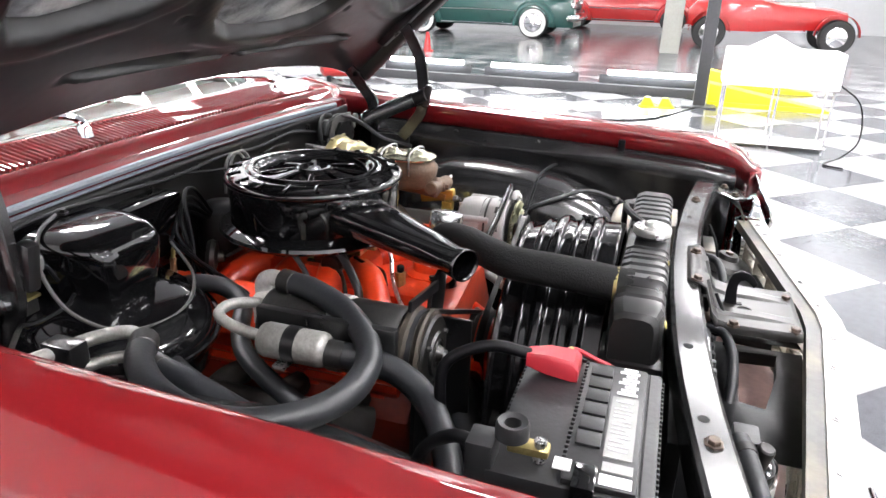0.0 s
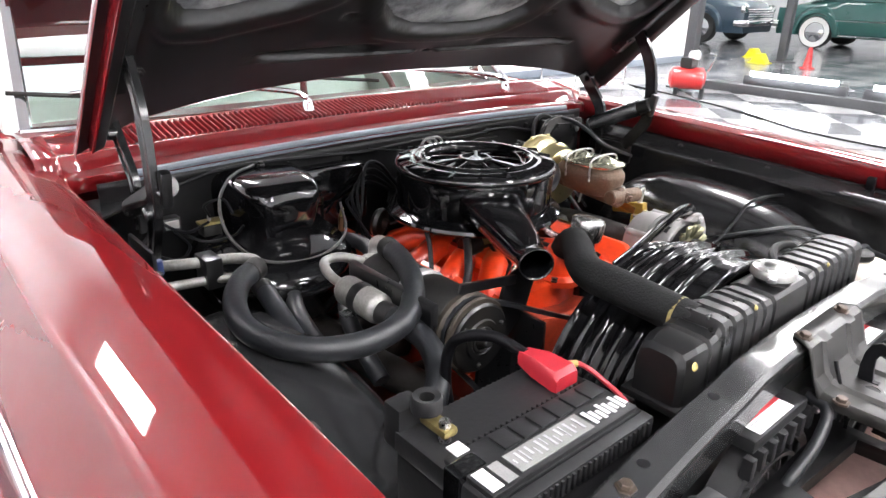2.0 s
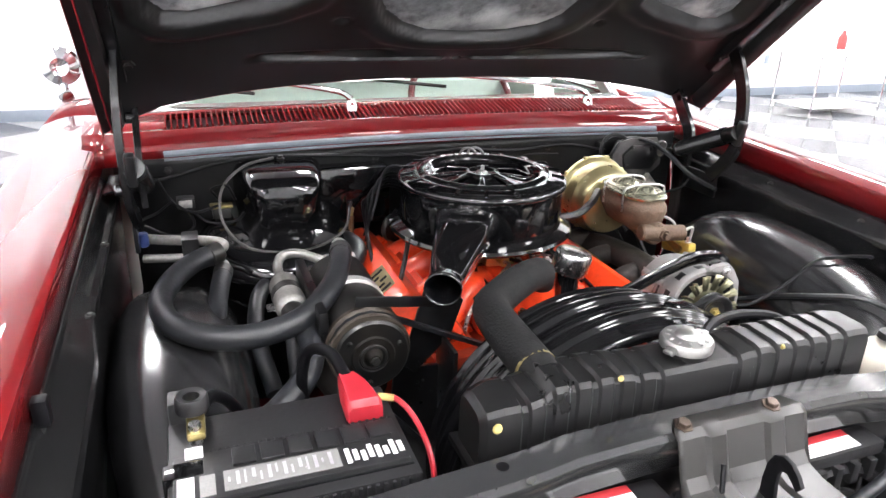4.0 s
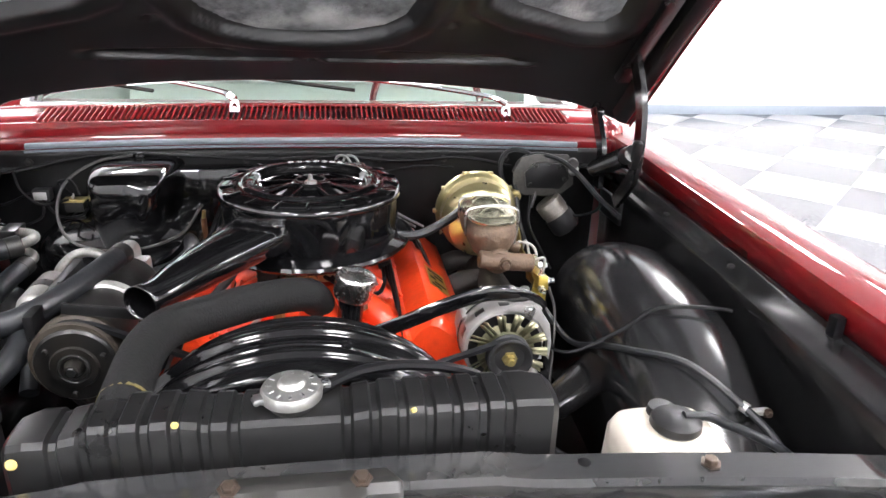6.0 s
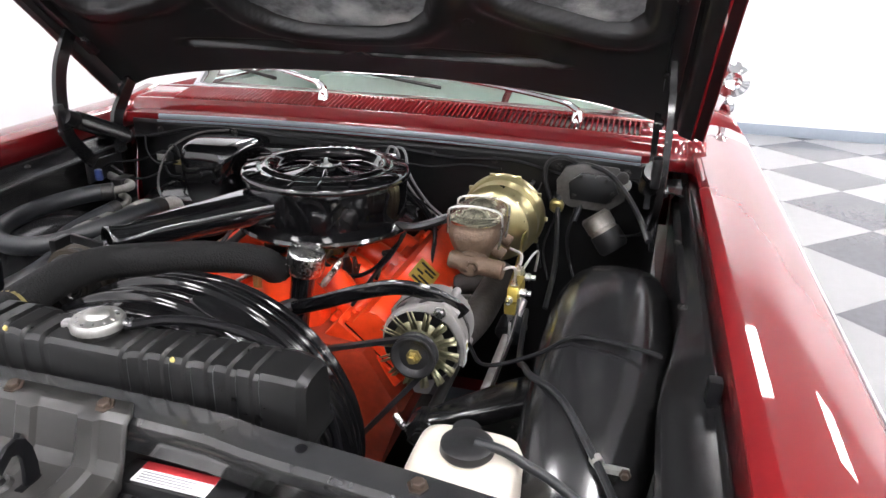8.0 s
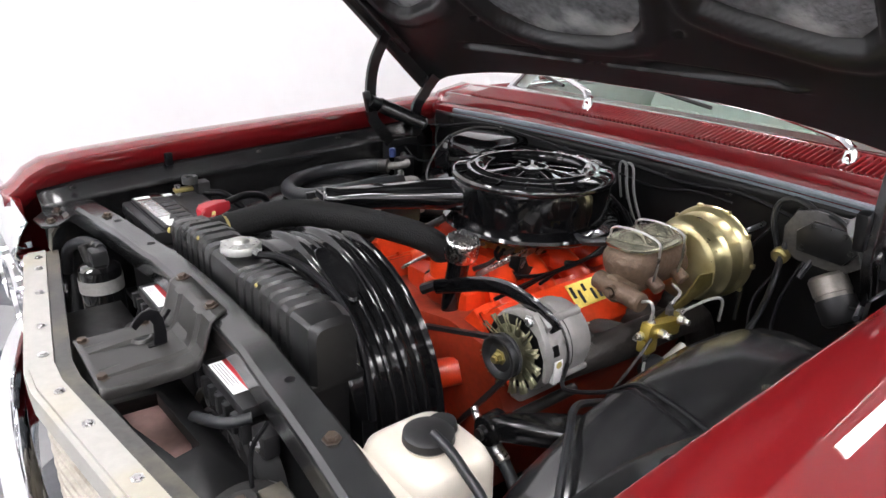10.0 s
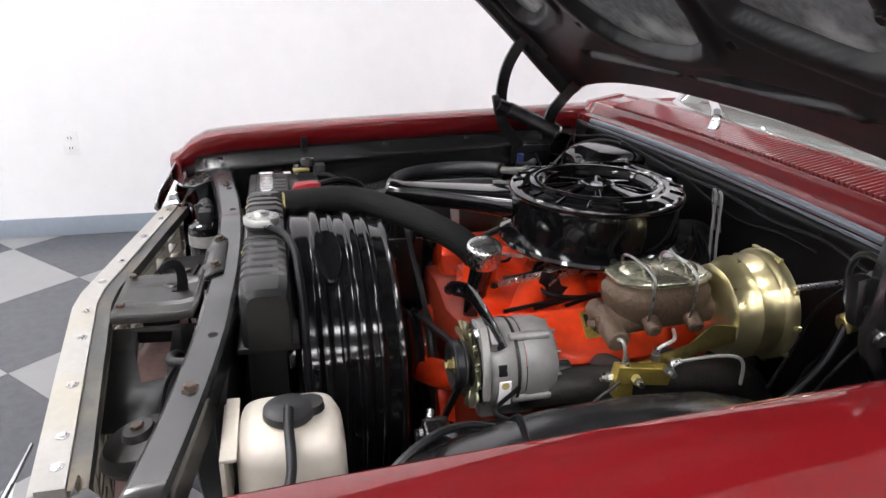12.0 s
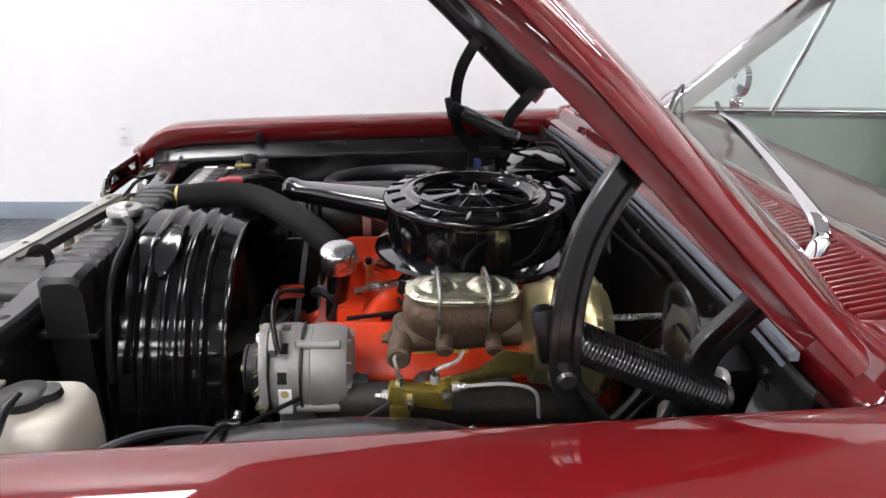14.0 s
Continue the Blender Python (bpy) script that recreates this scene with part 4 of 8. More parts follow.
RY0, RY1 = 0.052, 0.128


def tank_top(x):
    return 0.966 + 0.014 * smooth(-0.22, -0.20, x) * (1 - 0.35 * smooth(-0.12, -0.08, x) * smooth(0.09, 0.05, x))


bm = nb()
rows = []
edges = [-0.287, -0.280, -0.262]
ribs = [-0.236 + 0.029 * k for k in range(7)] + [0.052 + 0.029 * k for k in range(7)]
xs = edges[:]
for r in ribs:
    xs += [r - 0.0065, r - 0.0035, r + 0.0035, r + 0.0065]
xs += [-0.045, 0.0, 0.035, 0.252, 0.275, 0.284]
xs = sorted(set(round(x, 4) for x in xs))
for x in xs:
    gap = min(abs(x - r) for r in ribs)
    groove = 0.0042 if gap < 0.004 else 0.0
    end = max(0.0, (abs(x + 0.001) - 0.264) / 0.020)
    drop = 0.011 * end * end
    z = tank_top(x) - groove - drop
    y0, y1 = RY0 + groove * 0.6 + 0.010 * end * end, RY1 - 0.004 * end
    rows.append([Vector((x, y, zz)) for y, zz in ((y0, 0.885), (y0 + 0.001, z - 0.018), (y0 + 0.003, z - 0.008), (y0 + 0.008, z - 0.0022), (y0 + 0.017, z), (y1 - 0.016, z), (y1 - 0.004, z - 0.006), (y1, z - 0.02), (y1, 0.885))])
loft(bm, rows, False)
for row in (rows[0], rows[-1]):
    bm.faces.new([bm.verts.new(p) for p in row])
tank = part("top_tank", bm, TANK_BLACK, rad, "black ribbed top tank", angle=24)
part("seam_flange", box(nb(), (-0.295, RY0 - 0.006, 0.876), (0.283, RY1 + 0.008, 0.886), 0.002), TANK_BLACK, rad)
core = nb()
box(core, (-0.285, RY0 + 0.008, 0.46), (0.272, RY1 - 0.012, 0.876))
part("core", core, BAY_BLACK, rad, "dark radiator core")
part("bottom_tank", box(nb(), (-0.287, RY0, 0.42), (0.275, RY1, 0.46), 0.01), TANK_BLACK, rad)
CX, CY = -0.005, 0.086
cap = part("filler_cap", lathe(nb(), [(0, 0.021), (0.010, 0.0205), (0.0135, 0.018), (0.015, 0.0145), (0.022, 0.0135), (0.030, 0.0125), (0.0325, 0.008), (0.032, 0.0), (0.028, -0.001)], (CX, CY, 0.983), n=36), CAP_TIN, rad, "pressed steel filler cap")
part("neck", cyl(nb(), (CX, CY, 0.966), (CX, CY, 0.987), 0.026, n=24), TANK_BLACK, rad)
for a in (20, 200):
    c, t2 = Vector((CX + 0.034 * math.cos(radians(a)), CY + 0.034 * math.sin(radians(a)), 0.0)), a
    part("cap_ear", box(nb(), c + Vector((-0.008, -0.007, 0.984)), c + Vector((0.008, 0.007, 0.992)), 0.003, (0, 0, t2)), STEEL, cap)
for k in range(12):
    a = 2 * math.pi * k / 12
    part("cap_rib", box(nb(), (CX + 0.0235 * math.cos(a) - 0.003, CY + 0.0235 * math.sin(a) - 0.0014, 0.9960), (CX + 0.0235 * math.cos(a) + 0.003, CY + 0.0235 * math.sin(a) + 0.0014, 0.9976), 0.0005, (0, 0, math.degrees(a))), STEEL, cap)
for x, z, r in ((-0.272, 0.945, 0.006), (-0.118, 0.976, 0.004), (0.121, 0.976, 0.0035)):
    part("paint_mark", lathe(nb(), [(0, 0.0025), (r * 0.7, 0.002), (r, 0.0)], (x, RY0 + (0.0 if z < 0.96 else 0.004), z), (0, -1, 0.25), 14), YELLOW, rad, "dab of yellow paint")
part("overflow_hose", tube(nb(), [(0.025, 0.095, 0.984), (0.07, 0.122, 0.986), (0.13, 0.138, 0.980), (0.20, 0.142, 0.962), (0.25, 0.145, 0.92), (0.275, 0.146, 0.86), (0.285, 0.146, 0.80)], 0.0065, 8), WIRE_AND_SHADE, rad, "thin black overflow hose")

shroud = thing("fan_shroud", "glossy black ribbed plastic fan shroud behind the radiator", "fan shroud", (0.0, 0.2, 0.5))
SC = (-0.004, 0.0, 0.705)
prof = [(0.262, 0.132), (0.271, 0.133), (0.275, 0.137)]
for y in np.linspace(0.140, 0.292, 58):
    r = lerp(y, [(0.140, 0.2755), (0.20, 0.2715), (0.262, 0.2655), (0.292, 0.2545)])
    for c, w, h in ((0.178, 0.0125, 0.0085), (0.2075, 0.0065, 0.0042), (0.240, 0.0130, 0.0095), (0.2695, 0.0070, 0.0050)):
        r += h * smooth(w, 0.35 * w, abs(y - c))
    prof.append((r, float(y)))
prof += [(0.253, 0.297), (0.257, 0.301), (0.2575, 0.306), (0.253, 0.309), (0.246, 0.307)]
bm = nb()
lathe(bm, prof, SC, (0, 1, 0), 72)
barrel = solid(part("barrel", bm, SHROUD_BLACK, shroud, "ribbed round barrel", angle=50), 0.004)
# flat oval boss pressed across the ribs on the driver's shoulder
bm = nb()
rows = []
for f, r in ((1.0, 0.270), (0.97, 0.2795), (0.90, 0.2822), (0.80, 0.2815), (0.4, 0.2815), (0.02, 0.2815)):
    ring = []
    for a in np.linspace(0, 2 * math.pi, 41)[:-1]:
        th = radians(24 + 13.5 * f * math.sin(a))
        ring.append(Vector((SC[0] + r * math.sin(th), 0.194 + 0.024 * f * math.cos(a), SC[2] + r * math.cos(th))))
    rows.append(ring)
loft(bm, rows, True, True)
part("oval_boss", bm, SHROUD_BLACK, shroud)
bm = nb()
box(bm, (-0.29, 0.131, 0.47), (-0.10, 0.136, 0.80), 0.001)
part("flange_plate", bm, SHROUD_BLACK, shroud)
part("flange_plate", box(nb(), (0.10, 0.131, 0.47), (0.28, 0.136, 0.80), 0.001), SHROUD_BLACK, shroud)
fan = thing("engine_fan", "grey metal engine fan inside the shroud", "fan", (0, 0.27, 0.70))
part("hub", cyl(nb(), (0, 0.25, 0.70), (0, 0.33, 0.70), 0.06, n=24, bevel=0.008), GUNMETAL, fan)
for k in range(5):
    a = 2 * math.pi * k / 5 + 0.3
    bm = nb()
    loft(bm, [[Vector((r * math.cos(a + d), 0.27 + e, 0.70 + r * math.sin(a + d))) for d, e in ((-0.17, -0.02), (0, 0.0), (0.17, 0.022))] for r in (0.05, 0.12, 0.19, 0.235)])
    solid(part("blade", bm, GUNMETAL, fan), 0.003)

lhose = thing("radiator_hose", "black lower radiator hose between water pump and radiator", "hose", (-0.15, 0.3, 0.6))
part("hose", tube(nb(), [(-0.085, 0.385, 0.675), (-0.14, 0.375, 0.672), (-0.20, 0.345, 0.65), (-0.235, 0.28, 0.60), (-0.24, 0.20, 0.54), (-0.24, 0.12, 0.50)], 0.030, 16, 6), RUBBER, lhose)
part("clamp", lathe(nb(), [(0.030, 0.0), (0.0325, 0.0), (0.0325, 0.010), (0.030, 0.010)], (-0.115, 0.380, 0.674), (-1, -0.15, 0), 20, True), GUNMETAL, lhose)
uhose = thing("radiator_hose", "thick black foam-sleeved upper radiator hose", "hose", (-0.2, 0.12, 0.95))
part("hose", tube(nb(), [(-0.186, 0.105, 0.955), (-0.188, 0.16, 0.961), (-0.188, 0.225, 0.965), (-0.176, 0.285, 0.962), (-0.135, 0.335, 0.955), (-0.07, 0.395, 0.945), (-0.01, 0.452, 0.925), (0.012, 0.485, 0.895), (0.014, 0.495, 0.86)], 0.027, 18, 8), FOAM, uhose)
part("clamp", lathe(nb(), [(0.0255, 0.115), (0.0285, 0.115), (0.0285, 0.120), (0.0255, 0.120)], (-0.1865, 0.01, 0.956), (0, 1, 0), 24, True), CLAMP_BRASS, uhose, "gold hose clamp")
part("outlet_neck", cyl(nb(), (-0.186, 0.09, 0.953), (-0.186, 0.125, 0.956), 0.024, n=20), TANK_BLACK, uhose)

# ---------------------------------------------------------------- engine
engine = thing("engine", "orange-painted V8 engine with valve covers and intake manifold", "engine", (0, 0.7, 0.45))
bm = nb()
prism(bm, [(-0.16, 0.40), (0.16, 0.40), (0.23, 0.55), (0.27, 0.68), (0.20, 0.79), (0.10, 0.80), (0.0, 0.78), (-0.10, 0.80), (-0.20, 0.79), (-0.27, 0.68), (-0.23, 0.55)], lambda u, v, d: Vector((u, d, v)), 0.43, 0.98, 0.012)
part("block", bm, BLOCK_ORANGE, engine, "dark orange engine block")
bm = nb()
prism(bm, [(-0.09, 0.42), (0.09, 0.42), (0.12, 0.50), (0.11, 0.60), (0.07, 0.66), (-0.07, 0.66), (-0.11, 0.60), (-0.12, 0.50)], lambda u, v, d: Vector((u, d, v)), 0.395, 0.43, 0.01)
part("timing_cover", bm, ORANGE, engine)
bm = nb()
lathe(bm, [(0, 0), (0.045, 0.0), (0.06, 0.02), (0.065, 0.05), (0, 0.05)], (0, 0.34, 0.70), (0, 1, 0), 24)
tube(bm, [(-0.05, 0.37, 0.68), (-0.10, 0.40, 0.69), (-0.13, 0.44, 0.70)], 0.028, 12)
tube(bm, [(0.05, 0.37, 0.68), (0.10, 0.40, 0.69), (0.13, 0.44, 0.70)], 0.028, 12)
part("water_pump", bm, ORANGE, engine)
for s in (-1, 1):
    # cylinder heads and valve covers lean outwards
    def lean(u, v, d, s=s):
        c = Vector((s * 0.205, 0.0, 0.782))
        ang = radians(40)
        return c + Vector((s * (u * math.cos(ang) + v * math.sin(ang)), d, -u * math.sin(ang) + v * math.cos(ang)))
    bm = nb()
    prism(bm, [(-0.08, -0.075), (0.08, -0.075), (0.078, -0.004), (-0.078, -0.004)], lean, 0.455, 0.955, 0.008)
    for k in range(4):
        prism(bm, [(0.072, -0.06), (0.084, -0.055), (0.084, -0.025), (0.072, -0.02)], lean, 0.48 + 0.125 * k, 0.56 + 0.125 * k, 0.006)
    head = part("cylinder_head", bm, ORANGE, engine)
    bm = nb()
    rows = []
    for d, k in ((0.462, 0.0), (0.466, 0.75), (0.478, 0.95), (0.49, 1.0), (0.92, 1.0), (0.932, 0.95), (0.944, 0.75), (0.948, 0.0)):
        h = 0.016 + 0.052 * k
        w = 0.058
        rows.append([lean(u, v, d) for u, v in ((-w - 0.008, 0.0), (-w - 0.008, 0.006), (-w, 0.010), (-w * 0.97, h * 0.55), (-w * 0.86, h * 0.88), (-w * 0.62, h), (w * 0.62, h), (w * 0.86, h * 0.88), (w * 0.97, h * 0.55), (w, 0.010), (w + 0.008, 0.006), (w + 0.008, 0.0))])
    loft(bm, rows, True, True)
    cover = part("valve_cover", bm, ORANGE, engine, "orange valve cover with sticker")
    gk = nb()
    prism(gk, [(-0.0655, -0.0038), (0.0655, -0.0038), (0.0655, -0.0002), (-0.0655, -0.0002)], lean, 0.4625, 0.9475)
    part("gasket", gk, WIRE_AND_SHADE, cover, "dark cork gasket")
    b2 = nb()
    prism(b2, [(-0.040, 0.0692), (0.010, 0.0692), (0.010, 0.0698), (-0.040, 0.0698)], lean, 0.615, 0.705)
    st = part("sticker", b2, BRASS if s > 0 else GOLD, cover, "gold and black sticker with digits")
    b3 = nb()
    for q, (u0, u1) in enumerate(((-0.034, -0.010), (-0.024, 0.004), (-0.034, -0.018), (-0.020, 0.004), (-0.034, 0.004))):
        prism(b3, [(u0, 0.0699), (u1, 0.0699), (u1, 0.0703), (u0, 0.0703)], lean, 0.621 + 0.016 * q, 0.629 + 0.016 * q)
    part("print", b3, WIRE_AND_SHADE, st)
    for d in (0.50, 0.63, 0.77, 0.90):
        for u in (-0.064, 0.064):
            p = lean(u, 0.006, d)
            part("bolt", bolt(nb(), p, lean(0, 1, d) - lean(0, 0, d), 0.006), ORANGE, cover)
# intake manifold with four runners a side and the thermostat housing
bm = nb()
box(bm, (-0.10, 0.52, 0.765), (0.10, 0.93, 0.83), 0.02)
box(bm, (-0.085, 0.60, 0.82), (0.085, 0.86, 0.858), 0.015)
for s in (-1, 1):
    for k in range(4):
        y = 0.545 + 0.105 * k
        tube(bm, [(s * 0.04, 0.62 + 0.06 * k, 0.838), (s * 0.085, 0.58 + 0.083 * k, 0.842), (s * 0.135, y, 0.815), (s * 0.165, y, 0.79)], 0.028, 12, 5)
    box(bm, (s * 0.10, 0.50, 0.775), (s * 0.165, 0.94, 0.80), 0.012, (0, s * 35, 0))
box(bm, (-0.10, 0.475, 0.775), (0.10, 0.53, 0.835), 0.015)
part("intake_manifold", bm, ORANGE, engine, "orange cast intake manifold")
bm = nb()
lathe(bm, [(0.0, 0.075), (0.026, 0.07), (0.033, 0.05), (0.034, 0.02), (0.046, 0.012), (0.046, 0.0)], (0.014, 0.495, 0.825), n=20)
part("thermostat_housing", bm, ORANGE, engine)
fill = part("oil_filler", tube(nb(), [(0.058, 0.470, 0.79), (0.063, 0.476, 0.85), (0.069, 0.484, 0.906)], 0.019, 16, 4, r_end=0.022), GLOSS_BLACK, engine, "black oil filler tube")
part("chrome_cap", lathe(nb(), [(0, 0.0435), (0.027, 0.043), (0.0315, 0.0405), (0.0335, 0.036), (0.0335, 0.008), (0.031, 0.0), (0.016, -0.004)], (0.069, 0.484, 0.903), (0.22, -0.06, 1), 28), CHROME_SATIN, fill, "chrome breather cap")
carb = part("carburettor", box(nb(), (-0.065, 0.655, 0.858), (0.065, 0.80, 0.900), 0.012), GOLD, engine, "gold-toned carburettor")
part("choke_housing", cyl(nb(), (-0.10, 0.655, 0.868), (-0.06, 0.655, 0.872), 0.022, n=18, bevel=0.003), GUNMETAL, carb)
part("choke_bracket", box(nb(), (-0.085, 0.66, 0.862), (-0.06, 0.70, 0.892), 0.006), GUNMETAL, carb)
part("throttle_lever", box(nb(), (0.066, 0.66, 0.860), (0.072, 0.72, 0.890), 0.002, (20, 0, 0)), GUNMETAL, carb)
part("idle_screw", cyl(nb(), (0.045, 0.648, 0.872), (0.045, 0.618, 0.868), 0.005, n=8), STEEL, carb)
part("fuel_inlet", cyl(nb(), (0.0, 0.63, 0.88), (0.0, 0.605, 0.88), 0.010, n=6), CLAMP_BRASS, carb)
part("fuel_line", tube(nb(), [(0.0, 0.608, 0.88), (0.0, 0.585, 0.882), (-0.03, 0.56, 0.875), (-0.08, 0.535, 0.85), (-0.12, 0.50, 0.82), (-0.15, 0.44, 0.78)], 0.0042, 8), STEEL, carb, "steel fuel line")
part("vacuum_tee", tube(nb(), [(0.035, 0.63, 0.872), (0.05, 0.60, 0.868), (0.06, 0.565, 0.865), (0.055, 0.53, 0.86)], 0.005, 8), RUBBER, carb)
part("carb_bowl", box(nb(), (-0.03, 0.625, 0.863), (0.035, 0.66, 0.898), 0.008), GOLD, carb)
rod = tube(nb(), [(0.090, 0.598, 0.880), (0.090, 0.64, 0.889), (0.089, 0.692, 0.893)], 0.0026, 6)
part("throttle_rod", rod, STEEL, carb)
coil = nb()
a, b = Vector((0.091, 0.510, 0.866)), Vector((0.090, 0.600, 0.880))
d = (b - a).normalized()
e1 = d.cross(Vector((1, 0, 0))).normalized()
e2 = d.cross(e1)
tube(coil, [a + (b - a) * (k / 120) + 0.0050 * (math.cos(k * math.pi / 3) * e1 + math.sin(k * math.pi / 3) * e2) for k in range(121)], 0.0015, 5, 2)
part("return_spring", coil, STEEL, carb, "steel throttle return spring")
for s in (-1, 1):
    for k in range(6):
        part("intake_bolt", bolt(nb(), (s * 0.132, 0.53 + 0.078 * k, 0.806), (-s * 0.5, 0, 0.85), 0.0065, 0.006), GUNMETAL, engine)
for x, y, z in ((0.045, 0.515, 0.842), (-0.02, 0.478, 0.838), (0.048, 0.476, 0.838)):
    part("housing_bolt", bolt(nb(), (x, y, z), (0, 0, 1), 0.0065, 0.006), GUNMETAL, engine)
snd = part("temperature_sender", cyl(nb(), (-0.055, 0.53, 0.83), (-0.055, 0.53, 0.858), 0.010, n=6), CLAMP_BRASS, engine, "brass temperature sender")
part("sender_boot", cyl(nb(), (-0.055, 0.53, 0.858), (-0.055, 0.53, 0.872), 0.007, n=10, bevel=0.002), WIRE_AND_SHADE, snd)
part("throttle_bracket", prism(nb(), [(0.58, 0.835), (0.64, 0.835), (0.62, 0.880), (0.592, 0.888)], lambda u, v, d: Vector((0.095 + d, u, v)), 0.0, 0.003, 0.0008), BAY_BLACK, engine)
part("choke_tube", tube(nb(), [(-0.082, 0.665, 0.868), (-0.105, 0.63, 0.858), (-0.13, 0.61, 0.835), (-0.145, 0.60, 0.81)], 0.004, 8), GUNMETAL, engine)
part("breather_hose", tube(nb(), [(-0.18, 0.56, 0.836), (-0.17, 0.565, 0.866), (-0.14, 0.60, 0.895), (-0.12, 0.63, 0.915)], 0.008, 10), RUBBER, engine, "black breather hose")
part("throttle_link", tube(nb(), [(0.075, 0.70, 0.874), (0.10, 0.76, 0.870), (0.13, 0.86, 0.880), (0.15, 0.95, 0.90)], 0.0028, 7), STEEL, engine)
part("lever_arm", box(nb(), (0.078, 0.672, 0.866), (0.082, 0.712, 0.876), 0.002, (30, 0, 0)), STEEL, engine)
part("vacuum_line", tube(nb(), [(-0.05, 0.628, 0.872), (-0.06, 0.60, 0.866), (-0.05, 0.57, 0.852), (-0.09, 0.545, 0.842)], 0.0035, 7), WIRE_AND_SHADE, engine)
# small fittings in the valley between the intake and the driver's valve cover
part("carb_spacer", box(nb(), (-0.072, 0.648, 0.850), (0.072, 0.812, 0.860), 0.003), GUNMETAL, carb, "dark carburettor spacer")
for x, y in ((-0.06, 0.66), (0.06, 0.66), (-0.06, 0.80), (0.06, 0.80)):
    part("carb_nut", bolt(nb(), (x, y, 0.860), (0, 0, 1), 0.0065, 0.007), STEEL, carb)
part("accelerator_bracket", prism(nb(), [(0.600, 0.838), (0.655, 0.838), (0.655, 0.852), (0.628, 0.862), (0.618, 0.884), (0.606, 0.884)], lambda u, v, d: Vector((0.108 + d, u, v)), 0.0, 0.003, 0.0008), GUNMETAL, engine)
part("throttle_crank", prism(nb(), [(0.640, 0.862), (0.676, 0.872), (0.690, 0.896), (0.682, 0.902), (0.664, 0.886), (0.636, 0.872)], lambda u, v, d: Vector((0.078 + d, u, v)), 0.0, 0.003, 0.0008), STEEL, carb, "steel throttle crank")
part("pull_rod", tube(nb(), [(0.082, 0.645, 0.868), (0.106, 0.622, 0.876), (0.118, 0.60, 0.868)], 0.0024, 7), STEEL, carb)
part("vacuum_hose", tube(nb(), [(0.022, 0.628, 0.876), (0.045, 0.598, 0.874), (0.085, 0.585, 0.862), (0.118, 0.60, 0.850), (0.135, 0.66, 0.846), (0.138, 0.76, 0.85)], 0.0042, 8), WIRE_AND_SHADE, engine, "thin black vacuum hose")
for k in range(3):
    part("plug_wire", tube(nb(), [(0.03, 0.955, 0.915), (0.10, 0.915, 0.905 - 0.006 * k), (0.138 + 0.004 * k, 0.84 - 0.03 * k, 0.862), (0.142 + 0.005 * k, 0.70 - 0.05 * k, 0.852), (0.152, 0.62 - 0.06 * k, 0.840)], 0.0038, 8), WIRE_AND_SHADE, engine, "black plug wire")
part("clip", cyl(nb(), (0.128, 0.72, 0.852), (0.150, 0.72, 0.858), 0.0065, n=10, bevel=0.001), GUNMETAL, engine)
# exhaust manifolds, pulleys, belts
for s in (-1, 1):
    bm = nb()
    h = 0.082 if s > 0 else 0.0
    tube(bm, [(s * 0.325, 0.475, 0.706 + h), (s * 0.352, 0.525, 0.724 + h), (s * 0.364, 0.60, 0.726 + h), (s * 0.366, 0.74, 0.722 + h), (s * 0.358, 0.85, 0.70 + h), (s * 0.34, 0.92, 0.62 + h)], 0.030, 14)
    for k in range(4):
        part("manifold_runner", tube(nb(), [(s * 0.27, 0.52 + 0.115 * k, 0.715 + 0.8 * h), (s * 0.31, 0.52 + 0.115 * k, 0.725 + 0.9 * h), (s * 0.35, 0.535 + 0.11 * k, 0.718 + h)], 0.023, 10, 3), EXHAUST, engine)
    part("exhaust_manifold", bm, EXHAUST, engine, "heat-greyed exhaust manifold")
for x, z, r, y in ((0.0, 0.70, 0.088, 0.325), (0.0, 0.70, 0.080, 0.352), (0.0, 0.70, 0.075, 0.378), (0.0, 0.52, 0.09, 0.345), (0.0, 0.52, 0.10, 0.372)):
    part("pulley", lathe(nb(), [(0, 0), (r * 0.5, 0), (r * 0.6, 0.012), (r, 0.0), (r * 0.9, 0.010), (r, 0.02), (0, 0.02)], (x, y, z), (0, 1, 0), 32), GUNMETAL, engine)


def belt(name, circles, y, w=0.011, t=0.008):
    """A V-belt round pulleys, given counter-clockwise as (x, z, r)."""
    line = []
    n = len(circles)
    for i in range(n):
        (x0, z0, r0), (x1, z1, r1) = circles[i], circles[(i + 1) % n]
        dx, dz = x1 - x0, z1 - z0
        d = math.hypot(dx, dz)
        base, off = math.atan2(dz, dx), math.acos(max(-1, min(1, (r0 - r1) / d)))
        line.append((base - off, x0, z0, r0, x1, z1, r1))
    pts = []
    for i in range(n):
        a_in, a_out = line[i - 1][0], line[i][0]
        while a_out < a_in:
            a_out += 2 * math.pi
        _, x0, z0, r0, *_ = line[i]
        for k in range(9):
            a = a_in + (a_out - a_in) * k / 8
            pts.append((x0, z0, r0, a))
    rows = [[Vector((x + (r + q) * math.cos(a), y + e, z + (r + q) * math.sin(a))) for q, e in ((-t, 0.2 * w), (0, 0), (0, w), (-t, 0.8 * w))] for x, z, r, a in pts]
    bm = nb()
    loft(bm, rows + [rows[0]], True)
    return single(name, bm, RUBBER, "black rubber V-belt round the pulleys", "belt")


belt("drive_belt", [(0.0, 0.52, 0.09), (0.312, 0.839, 0.034), (0.0, 0.70, 0.072)], 0.3655)
